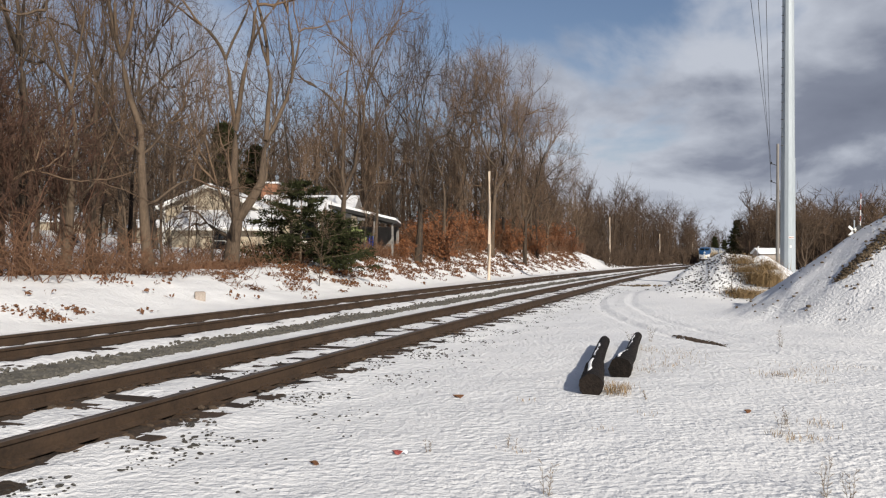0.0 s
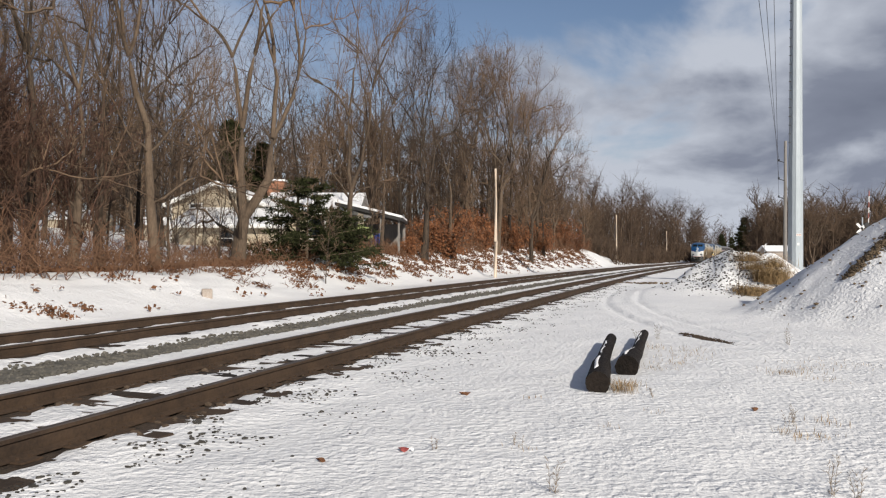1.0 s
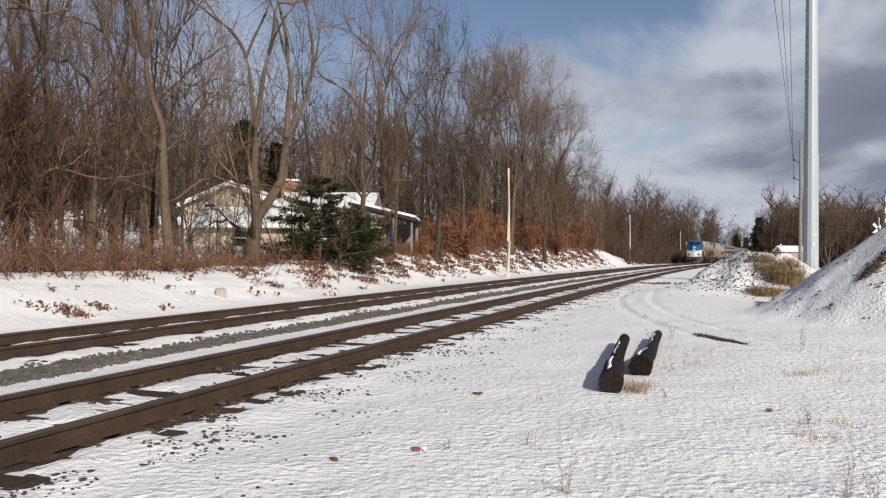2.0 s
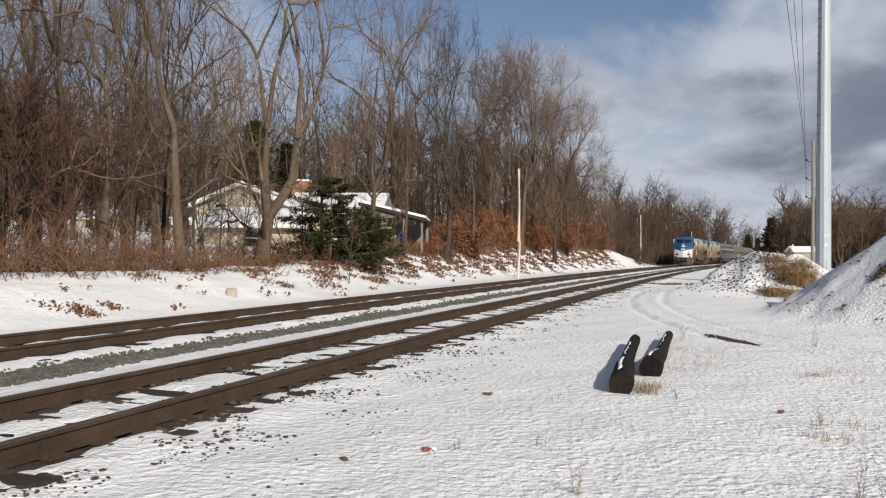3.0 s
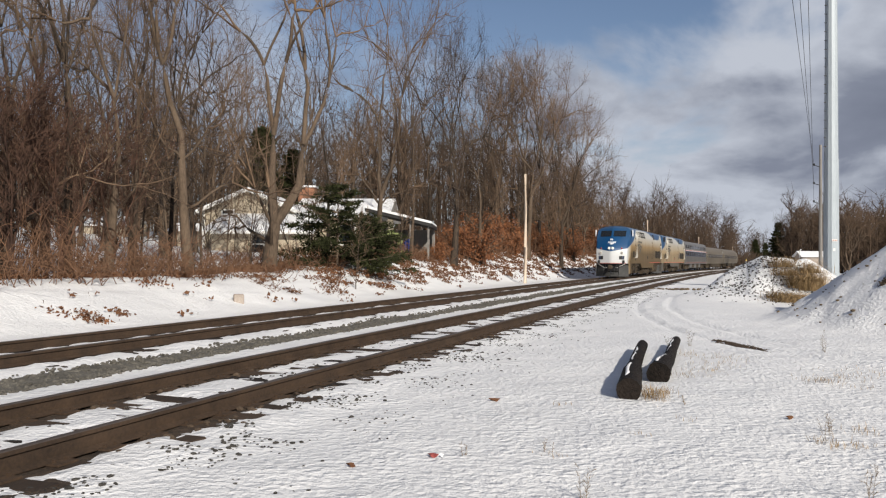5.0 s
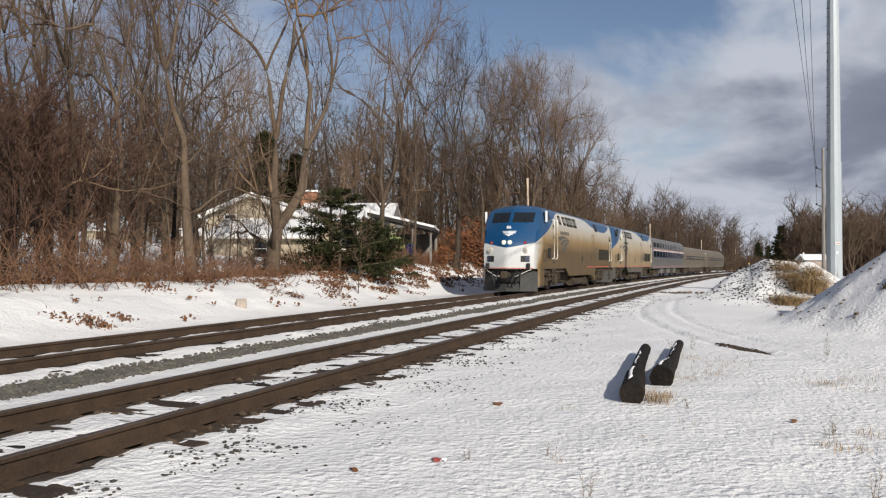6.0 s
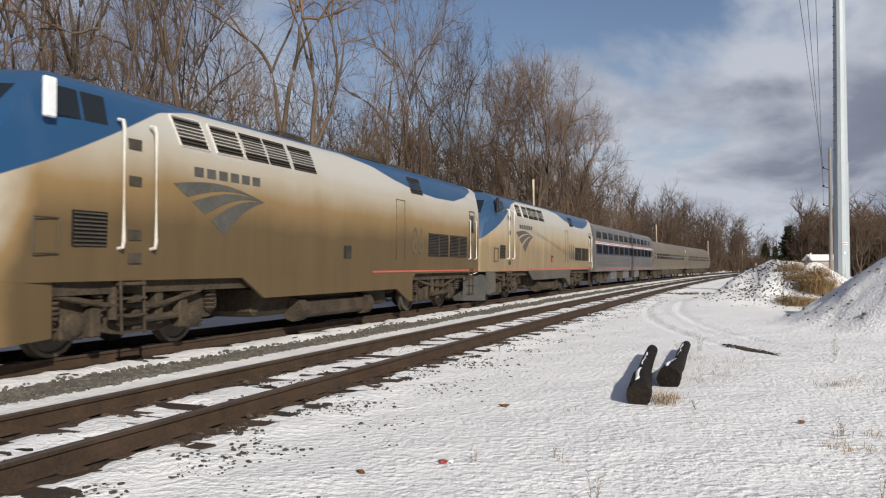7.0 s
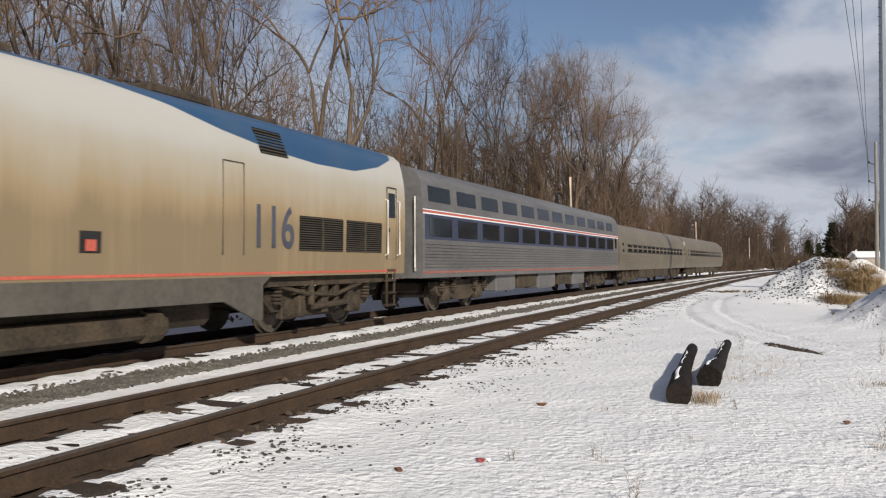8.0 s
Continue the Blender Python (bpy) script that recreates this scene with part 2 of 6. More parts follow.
def wave(x, y, k):
    """Smooth uneven ground from a few crossed sines."""
    return (np.sin(1.3 * k * x + 0.7 * k * y) + np.sin(-0.8 * k * x + 1.7 * k * y + 1.3)
            + np.sin(2.3 * k * x - 1.1 * k * y + 4.0) * 0.6 + np.sin(3.1 * k * x + 2.7 * k * y + 2.0) * 0.4) / 3.0


def step(a, b, x):
    t = np.clip((x - a) / (b - a), 0, 1)
    return t * t * (3 - 2 * t)


PILE = (14.3, 21.8, 4.4, 5.9)        # the big snow heap: x, y, height, foot radius
MOUND = (12.7, 34.2, 1.95, 3.05)


def ground_z(s, o):
    """Height of the snow sheet."""
    s, o = np.asarray(s, float), np.asarray(o, float)
    x, y = spot(s, o)
    z = 0.02 * wave(s, o, 0.9) + 0.012 * wave(s, o, 3.1)
    near = np.exp(-(np.maximum(np.abs(s), 40) - 40) ** 2 / 400.0)
    # snow in and beside the two tracks
    for c in (0.0, TRACK_2):
        d = np.abs(o - c)
        bed = 1 - step(1.25, 1.9, d)
        lie = (0.042 if c == 0.0 else 0.06) + 0.024 * wave(s * 0.9, o, 2.9) + 0.022 * wave(s, o, 6.5)
        lie = lie - 0.062 * np.exp(-((d - 0.76) / 0.15) ** 2) - 0.004 * np.exp(-((d - 1.15) / 0.18) ** 2)
        z = z * (1 - bed) + bed * lie
    # gravel strip between the tracks
    z = z - 0.03 * np.exp(-((o + 2.65) / 0.75) ** 4)
    # the bank to the left
    toe = -7.3 - 1.4 * step(20, 50, s)
    crest = 1.0 + 0.9 * step(22, 45, s) + 0.9 * step(45, 80, s) - 2.6 * step(105, 150, s)
    run = 4.2 + 1.4 * step(25, 60, s)
    d = toe - o
    z = z + crest * step(0, 1, d / run) + np.where(d > 0, 0.05 * wave(s, o, 1.1) * step(0, 2, d), 0)
    z = z + 0.5 * step(8, 24, d) + 2.6 * step(30, 70, d) * (1 - step(60, 140, s)) + 6.0 * step(90, 500, d)
    # right-hand field
    z = z - 0.10 * step(3.5, 12, o) * step(14, 30, s) + 0.03 * wave(s, o, 0.33) * step(3, 6, o)
    # wheel tracks in the snow on the service road
    q = x - 4.6 - np.where(y > 18.8, 0.0105 * (y - 18.8) ** 2, 0.034 * (18.8 - y) ** 2)
    rut = np.exp(-(q / 0.12) ** 2) + np.exp(-((q - 1.15) / 0.12) ** 2) - 0.35 * np.exp(-((q - 0.27) / 0.14) ** 2) - 0.35 * np.exp(-((q - 0.88) / 0.14) ** 2)
    z = z - 0.04 * rut * step(9.5, 11, y) * (1 - step(30, 40, y)) * (1 + 0.5 * wave(s, o, 2.3))
    # heap of snow-covered fill
    r = np.hypot(x - PILE[0], (y - PILE[1]) / 1.05)
    cone = PILE[2] * (1 - r / PILE[3]) + 0.10 * wave(x, y, 1.7) + 0.05 * wave(x, y, 4.3)
    top = np.where(r < PILE[3] * 1.25, np.log1p(np.exp(np.clip(cone * 5, -30, 30))) / 5, 0)
    top = np.minimum(top, PILE[2] - 0.15)
    z = z + top
    # low brushy mound beyond it
    r = np.hypot((x - MOUND[0]) / 1.3, y - MOUND[1]) / MOUND[3]
    z = z + MOUND[2] * np.exp(-(r * 1.35) ** 2 * 1.2) * (1 + 0.25 * wave(x, y, 1.5))
    # far rise of the land
    z = z + 5.0 * step(300, 1400, np.abs(s)) + 5.0 * step(250, 1200, o)
    return z


def gz(x, y):
    s, o = along(x, y)
    return float(ground_z(s, o))


def grid_mesh(name, S, O, zf):
    ss, oo = np.meshgrid(S, O, indexing="ij")
    x, y = spot(ss, oo)
    z = zf(ss, oo)
    v = np.stack([x, y, z], -1).reshape(-1, 3)
    n, m = len(S), len(O)
    i = (np.arange(n - 1)[:, None] * m + np.arange(m - 1)[None, :]).ravel()
    f = np.stack([i, i + 1, i + m + 1, i + m], -1)[:, ::-1]
    me = bpy.data.meshes.new(name)
    me.from_pydata(v.tolist(), [], f.tolist())
    me.update()
    return me


def spread(lo, hi, first, grow):
    out, d = [lo], first
    sign = 1 if hi > lo else -1
    while (hi - out[-1]) * sign > 0:
        out.append(out[-1] + sign * d)
        d *= grow
    return out


S_LINES = np.array(sorted(set(spread(-4, -1400, 1.0, 1.25)) | set(np.arange(-3.9, 26, 0.16)) | set(np.arange(26, 70, 0.45)) | set(spread(70, 3000, 0.6, 1.06))))
O_LINES = np.array(sorted(set(spread(-9.2, -1400, 0.3, 1.07)) | set(np.arange(-9.1, 4.0, 0.11)) | set(np.arange(4.0, 8.5, 0.12)) | set(np.arange(8.5, 22, 0.3)) | set(spread(22, 1400, 0.5, 1.1))))
ground = link_mesh("ground", grid_mesh("ground", S_LINES, O_LINES, ground_z), SNOW, smooth=True)
tagged(ground, "snow-covered ground with a bank beside the railway", "ground", kind="structure")


# ---- railway ----
def bed_z(c):
    def f(s, o):
        d = np.abs(o - c)
        return 0.022 + 0.018 * wave(s, o, 5.3) + 0.012 * wave(s, o, 11.0) - 0.35 * step(1.35, 1.75, d)
    return f


BED_S = np.concatenate([np.arange(-6, 40, 0.12), np.arange(40, 420, 1.0)])
for c in (0.0, TRACK_2):
    b = link_mesh("ballast_bed", grid_mesh("ballast_bed", BED_S, c + np.arange(-1.8, 1.81, 0.1), bed_z(c)), BALLAST, smooth=True)
    tagged(b, "dirty brown ballast showing through thin snow", "ballast", kind="structure")

def strip_z(s, o):
    half = 0.34 * (1 + 0.3 * wave(s, 0 * o, 0.8)) * (1 - 0.75 * step(0.55, 0.95, wave(s, 0 * o + 3.0, 0.45)))
    return ground_z(s, o) + 0.022 - 0.07 * step(half * 0.75, half * 1.1, np.abs(o + 2.82)) + 0.012 * wave(s, o, 9.0)


STRIP = link_mesh("gravel_strip", grid_mesh("gravel_strip", np.concatenate([np.arange(1, 40, 0.15), np.arange(40, 150, 1.0)]), np.arange(-3.6, -2.0, 0.08), strip_z), STONE, smooth=True)
tagged(STRIP, "grey crushed stone strip between the two tracks", "gravel", kind="structure")

RAIL_OUT = [(-0.07, -0.178), (0.07, -0.178), (0.07, -0.168), (0.012, -0.145), (0.010, -0.05), (0.034, -0.04), (0.036, -0.008), (0.028, 0.0),
            (-0.028, 0.0), (-0.036, -0.008), (-0.034, -0.04), (-0.010, -0.05), (-0.012, -0.145), (-0.07, -0.168)]


def build_rail(c):
    S = np.concatenate([np.arange(-40, 60, 1.0), np.arange(60, 450, 3.0)])
    verts, faces, mats = [], [], []
    n = len(RAIL_OUT)
    for s in S:
        for a, b in RAIL_OUT:
            x, y = spot(s, c + a)
            verts.append((float(x), float(y), RAIL_Z + b))
    for i in range(len(S) - 1):
        for k in range(n):
            faces.append((i * n + k, i * n + (k + 1) % n, (i + 1) * n + (k + 1) % n, (i + 1) * n + k))
            mats.append(1 if k in (6, 7, 8) else 0)
    me = bpy.data.meshes.new("rail")
    me.from_pydata(verts, [], faces)
    ob = link_mesh("rail", me, [RAIL_SIDE, RAIL_TOP])
    me.polygons.foreach_set("material_index", mats)
    return tagged(ob, "rusty brown steel rail with a dull worn head", "rail", "rails of the two tracks", "structure")


for c in (0.0, TRACK_2):
    for side in (-0.7525, 0.7525):
        build_rail(c + side)


# ---- the train ----
def livery(name, dirt, tan, lead):
    """Silver-grey sides under road grime, blue nose and roof with a swept edge."""
    m, nt, b = shader(name)
    co = nt.nodes.new("ShaderNodeTexCoord").outputs["Object"]
    sep = nt.nodes.new("ShaderNodeSeparateXYZ")
    wire(nt, co, sep.inputs[0])
    u, z = math_node(nt, "ADD", sep.outputs[0], 10.0), sep.outputs[2]
    edge_stops = [(-0.45, 2.12), (0.08, 2.36), (1.3, 2.84), (2.5, 3.38), (3.6, 3.90), (4.6, 4.08), (10.3, 4.10), (11.8, 3.93), (13.0, 3.72),
                  (14.5, 3.54), (16.0, 3.46), (17.6, 3.48), (18.8, 3.70), (19.6, 3.98), (20.0, 4.3)]
    edge = ramp_node(nt, math_node(nt, "DIVIDE", math_node(nt, "ADD", u, 1.0), 22.0), [((a + 1) / 22, (c / 5,) * 3) for a, c in edge_stops])
    blue = math_node(nt, "MULTIPLY", math_node(nt, "SUBTRACT", z, math_node(nt, "MULTIPLY", edge, 5.0)), 60.0, clamp=True)
    streak = noise_node(nt, 1.0, 4, 0.6, co, (2.2, 2.2, 0.22))
    cloud = noise_node(nt, 0.5, 4, 0.55, co)
    grain = noise_node(nt, 40.0, 3, 0.6, co)
    height = math_node(nt, "ADD", z, math_node(nt, "MULTIPLY_ADD", cloud, -0.7, 0.35))
    low = math_node(nt, "MULTIPLY", math_node(nt, "SUBTRACT", 3.65, height), 0.62, clamp=True)
    back = math_node(nt, "MULTIPLY", math_node(nt, "ADD", u, math_node(nt, "MULTIPLY_ADD", cloud, 1.4, -0.95 if lead else 1.5)), 1.3, clamp=True)
    grime = math_node(nt, "MULTIPLY", math_node(nt, "MULTIPLY", low, back), math_node(nt, "MULTIPLY_ADD", streak, 0.16 if lead else 0.9, 0.90 if lead else 0.55), clamp=True)
    grime = math_node(nt, "MULTIPLY", grime, dirt, clamp=True)
    silver = mix_node(nt, grain, (0.40, 0.39, 0.365), (0.46, 0.45, 0.42))
    if lead:
        silver = mix_node(nt, math_node(nt, "MULTIPLY_ADD", u, -1.6, 1.0, clamp=True), silver, (0.52, 0.53, 0.53))
    dust = ramp_node(nt, grime, [(0.0, (0.42, 0.41, 0.385)), (0.28, (0.38, 0.34, 0.27)), (0.58, tan), (1.0, tuple(c * 0.40 for c in tan))])
    silver = mix_node(nt, math_node(nt, "MULTIPLY", grime, 5.0, clamp=True), silver, dust)
    navy = mix_node(nt, math_node(nt, "MULTIPLY", streak, 0.35), (0.002, 0.048, 0.145), (0.012, 0.075, 0.17))
    roof_dust = math_node(nt, "MULTIPLY", math_node(nt, "MULTIPLY", back, cloud), 0.55 if lead else 0.9, clamp=True)
    navy = mix_node(nt, roof_dust, navy, (0.055, 0.095, 0.15))
    wire(nt, mix_node(nt, blue, silver, navy), b.inputs["Base Color"])
    wire(nt, math_node(nt, "MULTIPLY_ADD", grime, 0.4, 0.33), b.inputs["Roughness"])
    bump_node(nt, b, cloud, 0.12, 0.03)
    return m


LIVERY_LEAD = livery("grimy_silver_and_blue_paint", 1.0, (0.228, 0.150, 0.065), True)
LIVERY_TRAIL = livery("dusty_silver_and_blue_paint", 0.78, (0.31, 0.232, 0.135), False)
GRIMY = surf("grimy_underframe", (0.010, 0.008, 0.006), (0.090, 0.066, 0.042), 3, 0.85, 0, 0.4, 0.01)
SKIRT = surf("dusty_grey_skirt", (0.055, 0.050, 0.043), (0.115, 0.104, 0.088), 1.5, 0.8, 0, 0.1, 0.006)
PLOW = surf("dark_grey_plow", (0.014, 0.014, 0.014), (0.052, 0.052, 0.050), 2, 0.7, 0, 0.15, 0.006)
SLAT = surf("dark_louvre", (0.022, 0.02, 0.017), (0.085, 0.07, 0.05), 6, 0.7, 0, 0.1, 0.004)
LOUVRE_BACK = surf("black_louvre_back", (0.004, 0.004, 0.004), (0.012, 0.011, 0.01), 4, 0.9, 0, 0, 0.004)
SILVER_BAR = surf("bright_handrail", (0.62, 0.60, 0.55), (0.80, 0.78, 0.72), 6, 0.4, 0.2, 0.05, 0.002)
LOGO_GREY = surf("faded_blue_grey_mark", (0.045, 0.048, 0.05), (0.105, 0.10, 0.085), 3, 0.7, 0, 0, 0.002)
NUMBER_DARK = surf("slate_blue_numeral", (0.04, 0.045, 0.07), (0.085, 0.09, 0.115), 3, 0.6, 0, 0, 0.002)
NUMBER_FADED = surf("grimed_numeral", (0.085, 0.066, 0.042), (0.13, 0.10, 0.063), 3, 0.7, 0, 0, 0.002)
MARK_WHITE = surf("white_mark", (0.66, 0.68, 0.72), (0.80, 0.82, 0.84), 3, 0.5, 0, 0, 0.002)
STRIPE_RED = surf("red_stripe", (0.40, 0.07, 0.05), (0.56, 0.15, 0.10), 2, 0.6, 0, 0, 0.002)
STRIPE_BLUE = surf("navy_stripe", (0.02, 0.028, 0.06), (0.05, 0.06, 0.10), 2, 0.5, 0, 0, 0.002)
STEEL = surf("stainless_side", (0.115, 0.111, 0.109), (0.20, 0.193, 0.188), 1.2, 0.42, 0.3, 0.05, 0.004, (0.4, 1, 1))
STEEL_WARM = surf("dull_stainless_side", (0.13, 0.108, 0.078), (0.225, 0.188, 0.138), 1.2, 0.45, 0.3, 0.05, 0.004, (0.4, 1, 1))
STEEL_ROOF = surf("grey_car_roof", (0.13, 0.13, 0.13), (0.22, 0.22, 0.22), 1.5, 0.6, 0.2, 0.1, 0.006)
WHEEL = surf("dull_wheel_steel", (0.05, 0.04, 0.032), (0.15, 0.125, 0.10), 4, 0.6, 0.3, 0.1, 0.004)
LENS = surf("lamp_lens", (0.22, 0.21, 0.19), (0.50, 0.48, 0.44), 20, 0.15, 0, 0, 0.002, None, 0, 0.8)
RED_LENS = surf("red_lens", (0.30, 0.02, 0.03), (0.50, 0.06, 0.07), 20, 0.15, 0, 0, 0.002, None, 0, 0.8)


def lamp_material(name, color, strength):
    m, nt, b = shader(name)
    b.inputs["Base Color"].default_value = (0.8, 0.78, 0.7, 1)
    b.inputs["Emission Color"].default_value = (*color, 1)
    b.inputs["Emission Strength"].default_value = strength
    return m


HEADLIGHT = lamp_material("lit_headlamp", (1.0, 0.90, 0.72), 0.2)


def hull(levels, x0, x1, front, cols=16, xs=None, narrow=1.0, full=0.0):
    """A car body: mirrored (z, half width) levels run from x0 to x1, the front face shaped by front(y, z).
    A narrow front widens to the full body at x = full."""
    bm = bmesh.new()
    ys = [-1 + 2 * i / cols for i in range(cols + 1)]
    cap = [[bm.verts.new((front(t * w * narrow, z, w), t * w * narrow, z)) for t in ys] for z, w in levels[:-1]]
    zt = levels[-1][0]
    tip = bm.verts.new((front(0, zt, 1), 0, zt))
    for a, b in zip(cap, cap[1:]):
        for i in range(cols):
            bm.faces.new((a[i + 1], a[i], b[i], b[i + 1]))
    for i in range(cols):
        bm.faces.new((cap[-1][i + 1], cap[-1][i], tip))
    xs = xs or [x0 + (x1 - x0) * k / 12 for k in range(1, 13)]
    for si in (0, -1):
        prev, prev_tip = [r[si] for r in cap], tip
        for x in xs:
            ring = []
            for z, w in levels[:-1]:
                xx = max(x, front(w * narrow, z, w) + 0.03 * (x - x0 + 1)) if x < full else x
                wide = 1.0 if x >= full else narrow + (1 - narrow) * max(0.0, min(1.0, (xx - x0) / (full - x0))) ** 0.8
                ring.append(bm.verts.new((xx, (-1 if si == 0 else 1) * w * wide, z)))
            top = bm.verts.new((max(x, front(0, zt, 1) + 0.03 * (x - x0 + 1)) if x < full else x, 0, zt))
            for k in range(len(ring) - 1):
                bm.faces.new((prev[k], ring[k], ring[k + 1], prev[k + 1]))
            bm.faces.new((prev[-1], ring[-1], top, prev_tip))
            prev, prev_tip = ring, top
        bm.faces.new(prev + [prev_tip])
    bmesh.ops.remove_doubles(bm, verts=bm.verts[:], dist=0.0005)
    bmesh.ops.recalc_face_normals(bm, faces=bm.faces[:])
    return bm


def sharpen(ob, angle=32):
    """Smooth shading, with hard edges past an angle."""
    me = ob.data
    bm = bmesh.new()
    bm.from_mesh(me)
    for f in bm.faces:
        f.smooth = True
    for e in bm.edges:
        e.smooth = e.is_manifold and e.calc_face_angle(0) < radians(angle)
    bm.to_mesh(me)
    bm.free()
    return ob


def words(name, text, size, m, material, parent, depth=0.004):
    cu = bpy.data.curves.new(name, "FONT")
    cu.body, cu.size, cu.extrude, cu.align_x, cu.align_y, cu.offset = text, size, depth, "CENTER", "CENTER", size * 0.012
    tmp = bpy.data.objects.new(name, cu)
    scene.collection.objects.link(tmp)
    me = bpy.data.meshes.new_from_object(tmp.evaluated_get(bpy.context.evaluated_depsgraph_get()))
    bpy.data.objects.remove(tmp)
    me.transform(m)
    return link_mesh(name, me, material, parent)


def ring_tube(bm, center, axis, R, r, n=12, k=5):
    q = Vector(axis).to_track_quat("Z", "Y")
    rings = []
    for i in range(n):
        a = i * math.tau / n
        d = Vector((math.cos(a), math.sin(a), 0))
        rings.append([bm.verts.new(Vector(center) + q @ (d * (R + r * math.cos(j * math.tau / k)) + Vector((0, 0, r * math.sin(j * math.tau / k))))) for j in range(k)])
    for i in range(n):
        a, b = rings[i], rings[(i + 1) % n]
        for j in range(k):
            bm.faces.new((a[j], b[j], b[(j + 1) % k], a[(j + 1) % k]))
    return bm


def disc(bm, center, axis, radii_depths, n=24):
    """A turned body: (radius, place along the axis) pairs from one face to the other."""
    q = Vector(axis).to_track_quat("Z", "Y")
    rings = [[bm.verts.new(Vector(center) + q @ Vector((r * math.cos(k * math.tau / n), r * math.sin(k * math.tau / n), d))) for k in range(n)] for r, d in radii_depths]
    for a, b in zip(rings, rings[1:]):
        for k in range(n):
            bm.faces.new((a[k], a[(k + 1) % n], b[(k + 1) % n], b[k]))
    bm.faces.new(rings[0][::-1])
    bm.faces.new(rings[-1])
    return bm


def wheelset(parent, x, r=0.51):
    bm = bmesh.new()
    for sy in (-1, 1):
        disc(bm, (x, sy * 0.72, r), (0, sy, 0), [(r + 0.025, -0.07), (r + 0.025, -0.04), (r, -0.035), (r - 0.01, 0.065), (r - 0.07, 0.068), (r - 0.10, 0.035), (0.17, 0.03), (0.15, 0.08), (0.02, 0.085)])
    tube(bm, [(x, -0.7, r), (x, 0.7, r)], 0.09, 10)
    ob = part("wheelset", bm, WHEEL, parent)
    return sharpen(ob)


def truck(parent, xc, base, heavy):
    """A two-axle truck: frame, side beams, springs, boxes, and its wheels."""
    t = part("truck_frame", boxed(xc - base / 2 - 0.75, xc + base / 2 + 0.75, -0.55, 0.55, 0.55, 0.85, bevel=0.04), GRIMY, parent)
    for sx in (-1, 1):
        wheelset(t, xc + sx * base / 2, 0.51 if heavy else 0.457)
    for sy in (-1, 1):
        y0, y1 = sorted((sy * 0.92, sy * 1.14))
        bm = bmesh.new()
        w = base / 2 + 0.72
        prism(bm, [(xc - w, 0.62), (xc - w + 0.2, 0.45), (xc - base / 2 + 0.35, 0.42), (xc - 0.5, 0.30), (xc + 0.5, 0.30), (xc + base / 2 - 0.35, 0.42), (xc + w - 0.2, 0.45), (xc + w, 0.62),
                   (xc + w, 0.86), (xc + 0.7, 0.90), (xc - 0.7, 0.90), (xc - w, 0.86)], "y", y0, y1)
        part("side_frame", bm, GRIMY, t)
        for sx in (-1, 1):
            xa = xc + sx * base / 2
            bm = bmesh.new()
            disc(bm, (xa, sy * 1.05, 0.5), (0, sy, 0), [(0.19, 0), (0.19, 0.16), (0.15, 0.2), (0.07, 0.22)], 14)
            box(bm, xa - 0.24, xa + 0.24, *sorted((sy * 1.02, sy * 1.2)), 0.28, 0.66, bevel=0.03)
            part("axle_box", bm, GRIMY, t)
            for dx in (-0.42, 0.42):
                bm = bmesh.new()
                for k in range(6):
                    ring_tube(bm, (xa + dx, sy * 1.2, 0.62 + k * 0.075), (0, 0, 1), 0.095, 0.026, 12, 5)
                part("coil_spring", bm, GRIMY, t)
        if heavy:
            bm = bmesh.new()
            for dx, z0, z1, wd in ((-0.15, 0.35, 1.08, 0.12), (0.34, 0.42, 1.02, 0.09), (-1.05, 0.3, 0.75, 0.10), (0.95, 0.32, 0.8, 0.11)):
                box(bm, xc + dx - wd, xc + dx + wd, *sorted((sy * 1.14, sy * 1.32)), z0, z1, bevel=0.025)
            tube(bm, [(xc - 1.9, sy * 1.28, 0.96), (xc - 0.9, sy * 1.34, 0.78), (xc + 0.2, sy * 1.34, 0.72), (xc + 1.4, sy * 1.3, 0.95)], 0.045, 7)
            tube(bm, [(xc - 0.6, sy * 1.33, 0.5), (xc + 0.75, sy * 1.33, 0.55)], 0.06, 8)
            part("brake_gear", bm, GRIMY, t)
            bm = bmesh.new()
            tube(bm, [(xc - 0.72, sy * 1.3, 1.12), (xc - 0.74, sy * 1.33, 0.55)], 0.075, 10)
            part("damper", bm, GRIMY, t)
    return t


NOSE = 0.83        # the prow is narrower than the body
LOCO_LEVELS = [(1.15, 1.49), (1.6, 1.51), (2.2, 1.525), (2.46, 1.525), (3.0, 1.52), (3.25, 1.51), (3.42, 1.49), (3.70, 1.435), (3.97, 1.365), (4.12, 1.20), (4.24, 0.88), (4.31, 0.5), (4.33, 0.0)]


def loco_face(y, z, w):
    slope = float(np.interp(z, [1.15, 2.25, 2.7, 3.2, 3.42, 3.97, 4.12, 4.24, 4.31, 4.33], [0.0, 0.07, 0.28, 0.60, 0.76, 1.22, 1.42, 1.72, 2.1, 2.4]))
    return -10.45 + slope + 0.45 * abs(y / (NOSE * max(w, 0.6))) ** 1.15


def side_y(z):
    zs, ws = [a for a, _ in LOCO_LEVELS], [b for _, b in LOCO_LEVELS]
    return float(np.interp(z, zs, ws))


